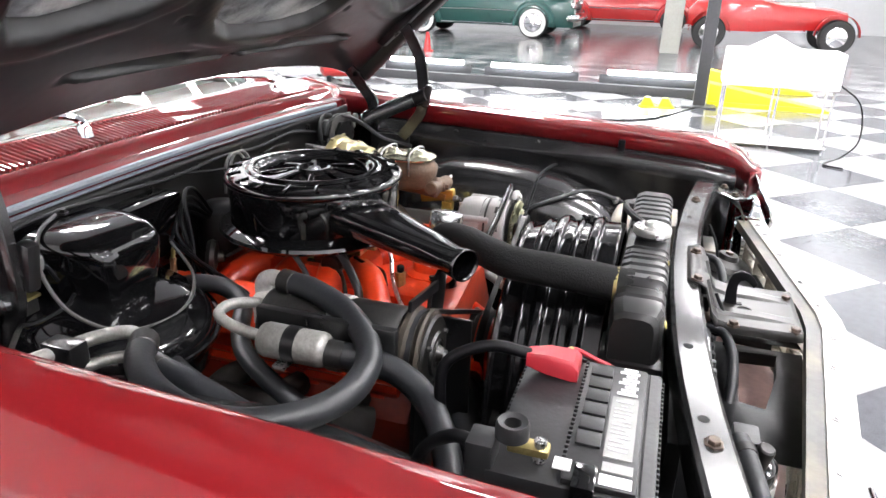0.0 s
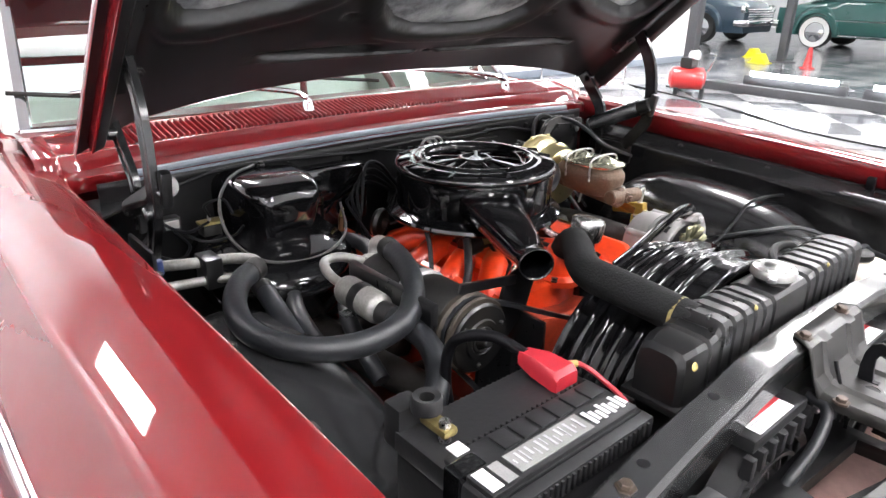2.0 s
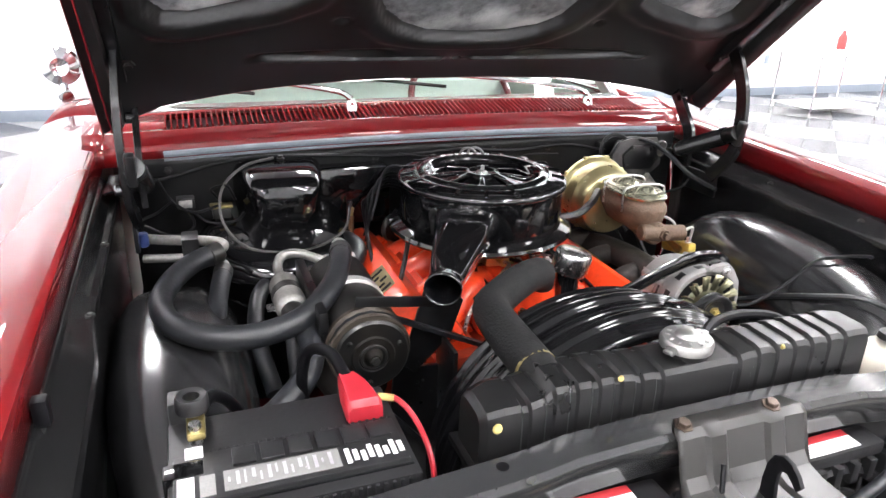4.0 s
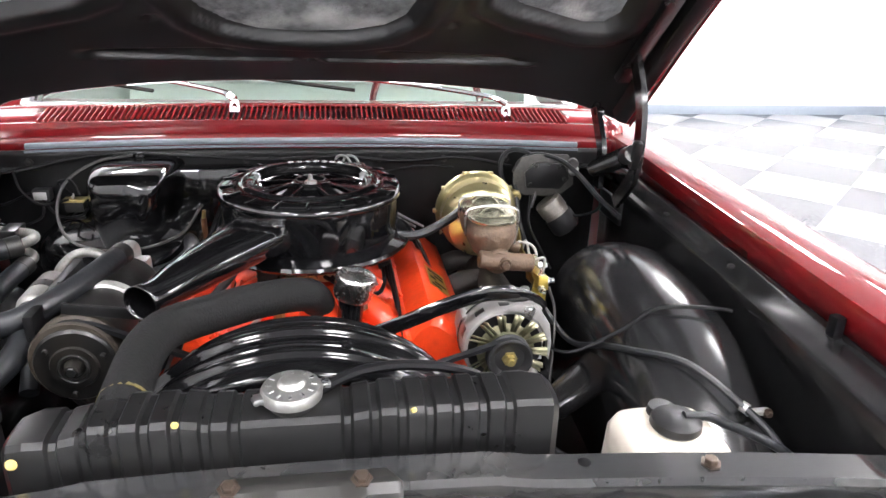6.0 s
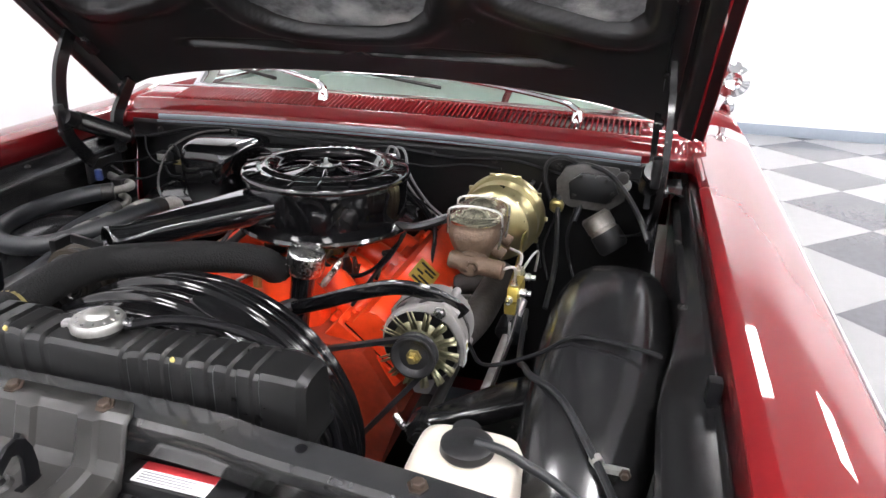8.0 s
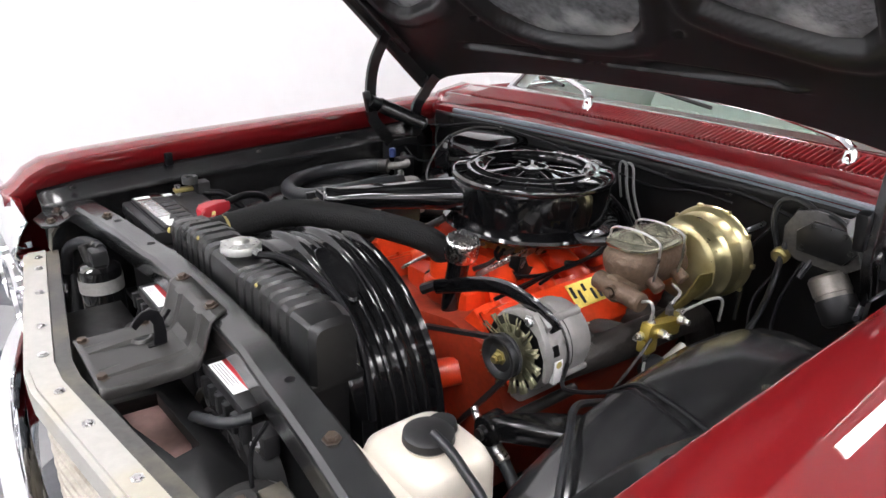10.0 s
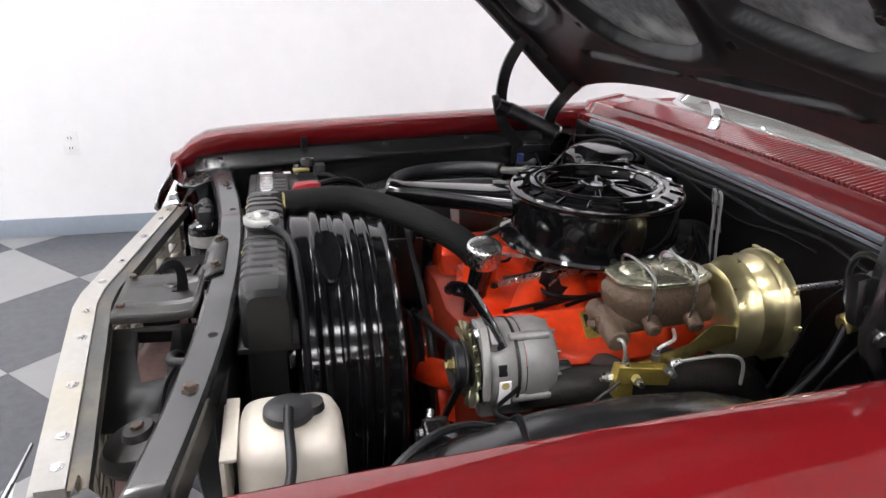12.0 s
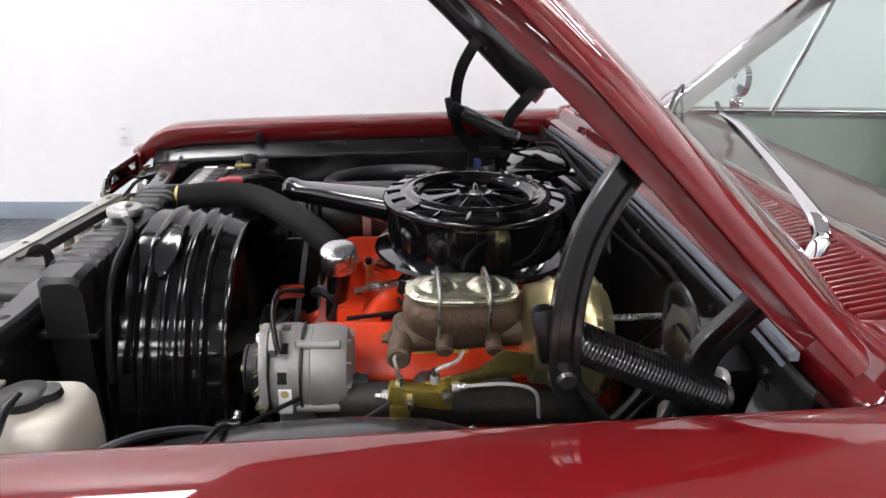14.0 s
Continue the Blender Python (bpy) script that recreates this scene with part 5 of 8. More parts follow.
belt("compressor_belt", [(0.0, 0.52, 0.088), (0.0, 0.70, 0.07), (-0.329, 0.868, 0.060)], 0.385)

# ---------------------------------------------------------------- air cleaner
ac = thing("air_cleaner", "glossy black round air cleaner with a snorkel on the carburettor", "air cleaner", (0, 0.735, 0.90))
AC = Vector((0.0, 0.735, 0.0))
part("base_pan", lathe(nb(), [(0.05, 0.898), (0.10, 0.896), (0.155, 0.905), (0.176, 0.912), (0.187, 0.914), (0.190, 0.919), (0.187, 0.925), (0.176, 0.929), (0.166, 0.932)], AC, n=72), GLOSS_BLACK, ac, "black base pan with a rolled rim")
part("housing", lathe(nb(), [(0.164, 0.925), (0.166, 0.95), (0.167, 1.000), (0.165, 1.012)], AC, n=72), GLOSS_BLACK, ac)
lid = part("lid", lathe(nb(), [(0.165, 1.009), (0.1715, 1.010), (0.1735, 1.014), (0.1725, 1.0205), (0.168, 1.0245), (0.160, 1.0272), (0.148, 1.0295), (0.1355, 1.0312), (0.1335, 1.0300), (0.1315, 1.0300), (0.1295, 1.0322), (0.124, 1.0345), (0.118, 1.0342), (0.1145, 1.0315), (0.1115, 1.0250), (0.107, 1.0180), (0.101, 1.0160), (0.090, 1.0156), (0.080, 1.0166), (0.055, 1.0215), (0.037, 1.0255), (0.0345, 1.0285), (0.032, 1.0300), (0.029, 1.0290), (0.026, 1.0255), (0.016, 1.0240), (0.0, 1.0240)], AC, n=120), GLOSS_BLACK, ac, "glossy black pressed lid", angle=60)
for k in range(18):
    a = 2 * math.pi * (k + 0.5) / 18
    b2 = nb()
    c = AC + Vector((0.1535 * math.cos(a), 0.1535 * math.sin(a), 1.0292))
    box(b2, c - Vector((0.0135, 0.0044, 0.0011)), c + Vector((0.0135, 0.0044, 0.0011)), 0.0008, (27, 8, math.degrees(a)))
    part("lanced_tab", b2, GLOSS_BLACK, lid)
for k in range(8):
    a = 2 * math.pi * (k + 0.5) / 8
    b2 = nb()
    p0, p1 = AC + Vector((0.031 * math.cos(a), 0.031 * math.sin(a), 1.0268)), AC + Vector((0.104 * math.cos(a), 0.104 * math.sin(a), 1.0166))
    tube(b2, [p0, p0.lerp(p1, 0.5) + Vector((0, 0, 0.0008)), p1], 0.0042, 10, r_end=0.0068, flat=0.36)
    part("spoke_rib", b2, GLOSS_BLACK, lid)
part("wing_nut", lathe(nb(), [(0, 0.018), (0.004, 0.017), (0.005, 0.006), (0.011, 0.004), (0.012, 0.0)], AC + Vector((0, 0, 1.0242)), n=12), STEEL, ac, "steel wing nut")
part("wing", box(nb(), AC + Vector((-0.013, -0.002, 1.033)), AC + Vector((0.013, 0.002, 1.042)), 0.002), GLOSS_BLACK, ac)
for k in range(7):
    a = radians(62 + 8 * k)
    c = AC + Vector((0.121 * math.cos(a), 0.121 * math.sin(a), 1.0346))
    part("raised_letter_mark", box(nb(), c - Vector((0.005, 0.0035, 0.001)), c + Vector((0.005, 0.0035, 0.002)), 0.0008, (0, 0, math.degrees(a) + 90)), STEEL, lid)
root, mouth = Vector((-0.085, 0.600, 0.967)), Vector((-0.224, 0.354, 0.966))
d = (mouth - root).normalized()
side = d.cross(Vector((0, 0, 1))).normalized()
rows = []
for f, w, h, dz in ((-0.25, 0.064, 0.030, 0.004), (0.0, 0.060, 0.028, 0.004), (0.3, 0.048, 0.024, 0.004), (0.7, 0.034, 0.022, 0.002), (0.88, 0.028, 0.022, 0.0), (0.93, 0.028, 0.024, 0.0), (0.97, 0.0285, 0.026, 0.0), (1.0, 0.029, 0.0265, 0.0)):
    c = root + (mouth - root) * f + Vector((0, 0, dz))
    sq = 0.55 if f < 0.8 else 1.0
    ring = []
    for k in range(20):
        a = 2 * math.pi * k / 20
        ca, sa = math.cos(a), math.sin(a)
        ring.append(c + side * w * math.copysign(abs(ca) ** sq, ca) + Vector((0, 0, 1)) * h * math.copysign(abs(sa) ** sq, sa))
    rows.append(ring)
bm = nb()
loft(bm, rows, True)
solid(part("snorkel", bm, GLOSS_BLACK, ac, "tapered black snorkel"), 0.002)

# ---------------------------------------------------------------- alternator
alt = thing("alternator", "cast aluminium alternator with a finned fan and black pulley", "alternator", (0.313, 0.43, 0.76))
AX, AZ = 0.312, 0.839
part("front_housing", lathe(nb(), [(0.02, 0.402), (0.055, 0.402), (0.066, 0.406), (0.069, 0.414), (0.069, 0.440), (0.067, 0.448)], (AX, 0, AZ), (0, 1, 0), 40), ALT_ALU, alt)
part("stator_ring", lathe(nb(), [(0.064, 0.448), (0.066, 0.449), (0.066, 0.462), (0.064, 0.463)], (AX, 0, AZ), (0, 1, 0), 40), ALT_ALU, alt)
part("rear_housing", lathe(nb(), [(0.067, 0.463), (0.068, 0.470), (0.066, 0.500), (0.060, 0.514), (0.045, 0.522), (0.0, 0.524)], (AX, 0, AZ), (0, 1, 0), 40), ALT_ALU, alt)
bm = nb()
for a in (60, 150, 240, 330):
    c = Vector((AX + 0.066 * math.cos(radians(a)), 0, AZ + 0.066 * math.sin(radians(a))))
    part("through_bolt", cyl(nb(), c + Vector((0, 0.440, 0)), c + Vector((0, 0.506, 0)), 0.0075, n=12, bevel=0.002), ALT_ALU, alt)
box(bm, (AX + 0.022, 0.405, AZ + 0.050), (AX + 0.058, 0.422, AZ + 0.078), 0.006, (0, 35, 0))
part("upper_ear", bm, ALT_ALU, alt)
part("lower_ear", box(nb(), (AX - 0.015, 0.405, AZ - 0.095), (AX + 0.015, 0.50, AZ - 0.055), 0.008), ALT_ALU, alt)
part("dark_gap", lathe(nb(), [(0.012, 0.4005), (0.062, 0.4005), (0.062, 0.4015), (0.012, 0.4015)], (AX, 0, AZ), (0, 1, 0), 36, True), BAY_BLACK, alt)
part("front_flange", prism(nb(), [(-0.006, 0.074), (0.012, 0.082), (0.040, 0.083), (0.052, 0.072), (0.070, 0.045), (0.076, 0.010), (0.074, -0.022), (0.069, -0.016), (0.068, 0.016), (0.052, 0.048), (0.024, 0.066)], lambda u, v, d: Vector((AX + u, d, AZ + v)), 0.392, 0.404, 0.002), ALT_ALU, alt, "pale cast front flange")
part("flange_bolt", bolt(nb(), (AX + 0.034, 0.392, AZ + 0.070), (0, -1, 0), 0.007, 0.006), STEEL, alt)
for k in range(10):
    a = 2 * math.pi * k / 10
    part("rear_fin", box(nb(), (AX + 0.050 * math.cos(a) - 0.009, 0.506, AZ + 0.050 * math.sin(a) - 0.0018), (AX + 0.050 * math.cos(a) + 0.009, 0.5215, AZ + 0.050 * math.sin(a) + 0.0018), 0.001, (0, -math.degrees(a), 0)), ALT_ALU, alt)
for k in range(10):
    a = 2 * math.pi * (k + 0.5) / 10
    part("vent_window", box(nb(), (AX + 0.0665 * math.cos(a) - 0.0025, 0.417, AZ + 0.0665 * math.sin(a) - 0.009), (AX + 0.0665 * math.cos(a) + 0.0025, 0.431, AZ + 0.0665 * math.sin(a) + 0.009), 0.001, (0, -math.degrees(a), 0)), BAY_BLACK, alt, "dark cooling window")
part("seam", lathe(nb(), [(0.0690, 0.4475), (0.0702, 0.4485), (0.0702, 0.4515), (0.0690, 0.4525)], (AX, 0, AZ), (0, 1, 0), 40), GUNMETAL, alt, "dark seam between the halves")
fanp = part("cooling_fan", lathe(nb(), [(0.012, 0.392), (0.042, 0.392), (0.048, 0.396), (0.012, 0.397)], (AX, 0, AZ), (0, 1, 0), 28), ZINC_FAN, alt, "dull zinc fan disc")
for k in range(14):
    a = 2 * math.pi * k / 14
    b2 = nb()
    for d0, d1 in ((-0.17, -0.06), (-0.02, 0.10)):
        loft(b2, [[Vector((AX + r * math.cos(a + dd), y, AZ + r * math.sin(a + dd))) for r, dd, y in row] for row in (((0.036, d0, 0.391), (0.036, d1, 0.392)), ((0.054, d0 * 0.8, 0.386), (0.054, d1 * 0.8, 0.391)), ((0.068, d0 * 0.7, 0.382), (0.068, d1 * 0.7, 0.390)))])
    solid(part("fan_blade", b2, ZINC_FAN, fanp), 0.0018, 0)
part("pulley", lathe(nb(), [(0.012, 0.368), (0.024, 0.367), (0.029, 0.362), (0.034, 0.360), (0.037, 0.361), (0.037, 0.364), (0.028, 0.369), (0.028, 0.373), (0.037, 0.378), (0.037, 0.381), (0.020, 0.383), (0.014, 0.392)], (AX, 0, AZ), (0, 1, 0), 32), BLACK_PLASTIC, alt, "black V-belt pulley")
part("shaft_nut", lathe(nb(), [(0, 0.352), (0.006, 0.352), (0.006, 0.357), (0.009, 0.357), (0.009, 0.365), (0.013, 0.366), (0.013, 0.368)], (AX, 0, AZ), (0, 1, 0), 6), CLAMP_BRASS, alt)
part("label", box(nb(), (AX + 0.062, 0.418, AZ - 0.035), (AX + 0.0705, 0.437, AZ + 0.005), 0.001, (0, 0, 0)), WHITE_LABEL, alt, "white label with a yellow dot")
part("label_dot", cyl(nb(), (AX + 0.0700, 0.4275, AZ - 0.002), (AX + 0.0712, 0.4275, AZ - 0.002), 0.006, n=14), YELLOW, alt)
part("adjusting_arm", tube(nb(), [(0.082, 0.415, 0.862), (0.15, 0.405, 0.893), (0.215, 0.402, 0.921), (0.275, 0.403, 0.937), (0.325, 0.407, 0.932), (0.360, 0.415, 0.914), (0.376, 0.422, 0.896)], 0.0045, 12, 6, flat=2.9), GLOSS_BLACK, alt, "curved black adjusting arm")
part("rear_terminal", cyl(nb(), (AX + 0.03, 0.522, AZ - 0.01), (AX + 0.03, 0.545, AZ - 0.01), 0.014, n=14), BLACK_PLASTIC, alt)

# ---------------------------------------------------------------- brake booster, master cylinder and valve
brake = thing("brake_booster", "gold-plated round brake booster on the firewall", "brake booster", (0.36, 0.9, 0.85))
BD = Vector((0.03, 1.0, 0.05)).normalized()
BO = Vector((0.350, 0.768, 0.914))
part("drum", lathe(nb(), [(0.0, 0.0), (0.032, 0.0), (0.040, 0.004), (0.062, 0.006), (0.072, 0.012), (0.075, 0.036), (0.080, 0.041), (0.083, 0.046), (0.081, 0.051), (0.082, 0.082), (0.087, 0.087), (0.090, 0.094), (0.090, 0.102), (0.084, 0.107), (0.06, 0.125), (0.0, 0.128)], BO, BD, 64), GOLD, brake, "stepped gold drum")
b2 = nb()
for k in range(10):
    a = 2 * math.pi * k / 10
    r3 = frame_of(BD)
    c = BO + r3 @ Vector((0.0895 * math.cos(a), 0.0895 * math.sin(a), 0.097))
    part("crimp", box(nb(), c - Vector((0.006, 0.004, 0.004)), c + Vector((0.006, 0.004, 0.004)), 0.001), GOLD, brake)
part("stud", tube(nb(), [BO + BD * 0.10 + Vector((0.04, 0, 0.04)), BO + BD * 0.21 + Vector((0.04, 0, 0.04))], 0.005, 8), STEEL, brake)
part("bracket", prism(nb(), [(0.70, 0.895), (0.735, 0.925), (0.80, 0.915), (0.79, 0.895), (0.64, 0.862), (0.60, 0.85), (0.595, 0.868)], lambda u, v, d: Vector((0.415 + d, u, v)), 0.0, 0.004, 0.001), OLIVE_GOLD, brake, "gold strap bracket")
mc = thing("master_cylinder", "brown cast-iron master cylinder with a gold lid and wire bails", "master cylinder", (0.338, 0.67, 0.90))
bm = nb()
rows = []
MY, ML = 0.682, 0.076


def oblong(w, l, z, n=36, e=0.72):
    return [Vector((0.338 + w * math.copysign(abs(math.cos(a)) ** e, math.cos(a)), MY + l * math.copysign(abs(math.sin(a)) ** e, math.sin(a)), z)) for a in np.linspace(0, 2 * math.pi, n + 1)[:-1]]


for z, w, l in ((0.905, 0.026, 0.060), (0.909, 0.033, 0.070), (0.918, 0.037, 0.074), (0.926, 0.041, 0.079), (0.938, 0.047, 0.084), (0.950, 0.050, 0.086), (0.960, 0.050, 0.085), (0.967, 0.046, 0.079), (0.971, 0.046, ML), (0.978, 0.046, ML)):
    rows.append(oblong(w, l, z))
loft(bm, rows, True, True)
part("reservoir", bm, RUST, mc)
bm = nb()
cyl(bm, (0.342, 0.590, 0.908), (0.350, 0.790, 0.924), 0.025, n=20, bevel=0.004)
cyl(bm, (0.305, 0.598, 0.914), (0.408, 0.590, 0.906), 0.017, n=18, bevel=0.003)
cyl(bm, (0.352, 0.575, 0.910), (0.352, 0.60, 0.910), 0.013, n=14, bevel=0.003)
part("cylinder_bore", bm, RUST, mc)
bm = nb()
rows = []
for z, f in ((0.976, 1.05), (0.979, 1.08), (0.982, 1.08), (0.984, 1.05), (0.9845, 1.0), (0.9865, 0.97), (0.9875, 0.93)):
    rows.append(oblong(0.046 * f, ML * f, z))
loft(bm, rows, True, True)
lidp = part("lid", bm, LID_PLATE, mc, "gold lid with two domes")
for y in (0.647, 0.717):
    part("dome", lathe(nb(), [(0, 0.0125), (0.008, 0.012), (0.018, 0.009), (0.025, 0.004), (0.029, 0.0)], (0.338, y, 0.9872), n=32), LID_PLATE, lidp)
    b2 = nb()
    tube(b2, [(0.384, y, 0.918), (0.3885, y, 0.945), (0.3895, y, 0.982), (0.384, y, 0.994), (0.366, y, 0.9995), (0.338, y, 1.0015), (0.310, y, 0.9995), (0.292, y, 0.994), (0.2865, y, 0.982), (0.2875, y, 0.945)], 0.0022, 8)
    part("wire_bail", b2, STEEL, mc, "steel wire bail")
for y in (0.655, 0.725):
    part("outlet_boss", cyl(nb(), (0.372, y, 0.922), (0.396, y, 0.909), 0.0125, n=16, bevel=0.003), RUST, mc)
part("end_plug", lathe(nb(), [(0, 0.008), (0.007, 0.008), (0.008, 0.0), (0.012, 0.0), (0.0125, -0.004)], (0.3515, 0.575, 0.910), (0, -1, 0), 6), RUST, mc)
valve = thing("brake_valve", "yellow brass brake proportioning valve with steel lines", "brake valve", (0.43, 0.6, 0.85))
bm = nb()
box(bm, (0.418, 0.575, 0.848), (0.438, 0.665, 0.876), 0.004, (-9, 0, 0))
box(bm, (0.414, 0.578, 0.826), (0.436, 0.606, 0.85), 0.004)
part("body", bm, BRASS, valve)
b2 = nb()
for p, ax in (((0.428, 0.592, 0.872), (0, 0, 1)), ((0.428, 0.640, 0.882), (0, 0, 1)), ((0.438, 0.605, 0.862), (1, 0, 0)), ((0.438, 0.655, 0.872), (1, 0, 0)), ((0.428, 0.663, 0.874), (0, 1, 0.1)), ((0.425, 0.592, 0.828), (0, 0, -1)), ((0.424, 0.577, 0.86), (0, -1, 0))):
    part("fitting", lathe(nb(), [(0, 0), (0.0075, 0), (0.0075, 0.010), (0.005, 0.011), (0.005, 0.020), (0, 0.020)], p, ax, 6), STEEL, valve)
for line in ([(0.428, 0.590, 0.885), (0.430, 0.588, 0.905), (0.425, 0.585, 0.918), (0.405, 0.588, 0.910)],
             [(0.428, 0.640, 0.892), (0.430, 0.645, 0.905), (0.425, 0.668, 0.912), (0.402, 0.68, 0.915)],
             [(0.430, 0.680, 0.877), (0.44, 0.74, 0.885), (0.445, 0.775, 0.875), (0.44, 0.785, 0.83)],
             [(0.425, 0.592, 0.815), (0.425, 0.592, 0.77)],
             [(0.44, 0.58, 0.86), (0.44, 0.53, 0.82), (0.41, 0.44, 0.70), (0.40, 0.40, 0.62)]):
    part("steel_line", tube(nb(), line, 0.0028, 7), ALU if line[-1][2] > 0.7 else GUNMETAL, valve)

# ---------------------------------------------------------------- air-conditioning compressor and its hoses
comp = thing("compressor", "black cylindrical air-conditioning compressor with a clutch pulley", "compressor", (-0.325, 0.5, 0.78))
part("body", lathe(nb(), [(0, 0.414), (0.054, 0.414), (0.058, 0.420), (0.058, 0.50), (0.055, 0.505), (0.055, 0.53), (0.058, 0.535), (0.058, 0.630), (0.052, 0.64), (0.0, 0.642)], (-0.325, 0, 0.868), (0, 1, 0), 40), GUNMETAL, comp)
part("steel_band", lathe(nb(), [(0.0555, 0.507), (0.060, 0.509), (0.060, 0.526), (0.0555, 0.528)], (-0.325, 0, 0.868), (0, 1, 0), 40), ALU, comp)
part("clutch_pulley", lathe(nb(), [(0.050, 0.372), (0.061, 0.373), (0.0635, 0.377), (0.056, 0.384), (0.056, 0.389), (0.0635, 0.397), (0.0635, 0.405), (0.058, 0.410), (0.03, 0.412)], (-0.329, 0, 0.868), (0, 1, 0), 48), TAN_EDGE, comp, "brown-edged clutch pulley")
part("clutch_plate", lathe(nb(), [(0, 0.352), (0.009, 0.352), (0.012, 0.358), (0.014, 0.364), (0.020, 0.365), (0.024, 0.361), (0.032, 0.361), (0.034, 0.365), (0.054, 0.366), (0.0575, 0.370), (0.0575, 0.376)], (-0.327, 0, 0.865), (0, 1, 0), 40), CLUTCH_BLACK, comp, "black clutch face")
for k in range(3):
    a = 2 * math.pi * k / 3 + 0.4
    part("rivet", lathe(nb(), [(0, 0.006), (0.003, 0.0055), (0.0045, 0.0)], (-0.327 + 0.044 * math.cos(a), 0.3655, 0.865 + 0.044 * math.sin(a)), (0, -1, 0), 12), GUNMETAL, comp)
part("hub_ring", lathe(nb(), [(0.016, 0.0), (0.018, 0.003), (0.0205, 0.003), (0.0225, 0.0)], (-0.327, 0.363, 0.865), (0, -1, 0), 32), GUNMETAL, comp)
part("shaft_nut", lathe(nb(), [(0, 0.004), (0.007, 0.004), (0.007, 0.0)], (-0.327, 0.352, 0.865), (0, -1, 0), 6), STEEL, comp)
bm = nb()
box(bm, (-0.345, 0.397, 0.925), (-0.22, 0.403, 0.942), 0.002, (0, 8, 0))
box(bm, (-0.40, 0.40, 0.86), (-0.385, 0.62, 0.93), 0.004)
prism(bm, [(-0.24, 0.93), (-0.19, 0.945), (-0.17, 0.92), (-0.19, 0.86), (-0.25, 0.80), (-0.27, 0.82)], lambda u, v, d: Vector((u, d, v)), 0.40, 0.408, 0.002)
box(bm, (-0.205, 0.345, 0.60), (-0.198, 0.425, 0.86), 0.002)
prism(bm, [(-0.30, 0.55), (-0.115, 0.55), (-0.115, 0.70), (-0.15, 0.755), (-0.20, 0.80), (-0.28, 0.81)], lambda u, v, d: Vector((u, d, v)), 0.412, 0.420, 0.002)
part("mounting_bracket", bm, BAY_BLACK, comp, "black steel bracket")
bm = nb()
box(bm, (-0.345, 0.635, 0.86), (-0.285, 0.665, 0.915), 0.008)
tube(bm, [(-0.315, 0.66, 0.90), (-0.315, 0.66, 0.925), (-0.316, 0.645, 0.937), (-0.320, 0.616, 0.937)], 0.013, 12)
part("rear_fitting", bm, ALU, comp)
muff = thing("muffler_can", "silver can on the air-conditioning line with a bent metal pipe", "canister", (-0.39, 0.56, 0.86))
part("can", lathe(nb(), [(0, 0.485), (0.016, 0.487), (0.024, 0.494), (0.0255, 0.50), (0.0255, 0.585), (0.023, 0.592), (0.012, 0.598), (0, 0.599)], (-0.425, 0, 0.896), (0, 1, 0), 28), AGED_ALU, muff)
part("dark_band", lathe(nb(), [(0.0257, 0.532), (0.0265, 0.532), (0.0265, 0.552), (0.0257, 0.552)], (-0.425, 0, 0.896), (0, 1, 0), 28, True), BAY_BLACK, muff)
part("bent_pipe", tube(nb(), [(-0.425, 0.595, 0.898), (-0.428, 0.640, 0.908), (-0.415, 0.672, 0.915), (-0.385, 0.672, 0.917), (-0.345, 0.655, 0.905)], 0.0085, 12), AGED_ALU, muff, "bent aluminium pipe")
part("bracket", box(nb(), (-0.46, 0.54, 0.872), (-0.40, 0.56, 0.878), 0.002), STEEL, muff)


def hose(label, pts, r, fit_a=None, fit_b=None, material=None):
    t = thing("hose", label, "hose", pts[0])
    part("rubber", tube(nb(), pts, r, 14, 8), material or RUBBER, t)
    for f, nxt in ((fit_a, 1), (fit_b, -2)):
        if f:
            p, q = (Vector(pts[0]), Vector(pts[1])) if nxt == 1 else (Vector(pts[-1]), Vector(pts[-2]))
            dd = (q - p).normalized()
            part("collar", cyl(nb(), p - dd * 0.006, p + dd * 0.020, r * 1.05, n=16, bevel=0.002), GUNMETAL, t, "crimped metal collar")
    return t


hose("thick black rubber hose looping over the wheelhouse", [(-0.320, 0.616, 0.937), (-0.333, 0.56, 0.936), (-0.365, 0.488, 0.926), (-0.42, 0.430, 0.910), (-0.49, 0.413, 0.902), (-0.555, 0.432, 0.900), (-0.603, 0.485, 0.900), (-0.620, 0.555, 0.903), (-0.604, 0.625, 0.909), (-0.567, 0.682, 0.916), (-0.525, 0.71, 0.920)], 0.0185, True, True)
hose("black rubber hose running down past the wheelhouse", [(-0.518, 0.708, 0.882), (-0.528, 0.65, 0.876), (-0.538, 0.58, 0.862), (-0.546, 0.50, 0.838), (-0.552, 0.42, 0.80), (-0.56, 0.32, 0.74), (-0.56, 0.24, 0.64)], 0.0165, True, False)
hose("black rubber hose from the silver can to the front", [(-0.425, 0.487, 0.894), (-0.415, 0.44, 0.888), (-0.413, 0.39, 0.876), (-0.432, 0.345, 0.860), (-0.475, 0.305, 0.842), (-0.53, 0.275, 0.822), (-0.59, 0.245, 0.785), (-0.63, 0.22, 0.70)], 0.0185, True, False)
hose("black heater hose between the engine and the heater box", [(-0.28, 0.895, 0.855), (-0.255, 0.845, 0.868), (-0.245, 0.79, 0.865), (-0.27, 0.735, 0.855), (-0.33, 0.70, 0.845), (-0.38, 0.66, 0.835), (-0.41, 0.60, 0.815), (-0.42, 0.50, 0.76)], 0.0155)
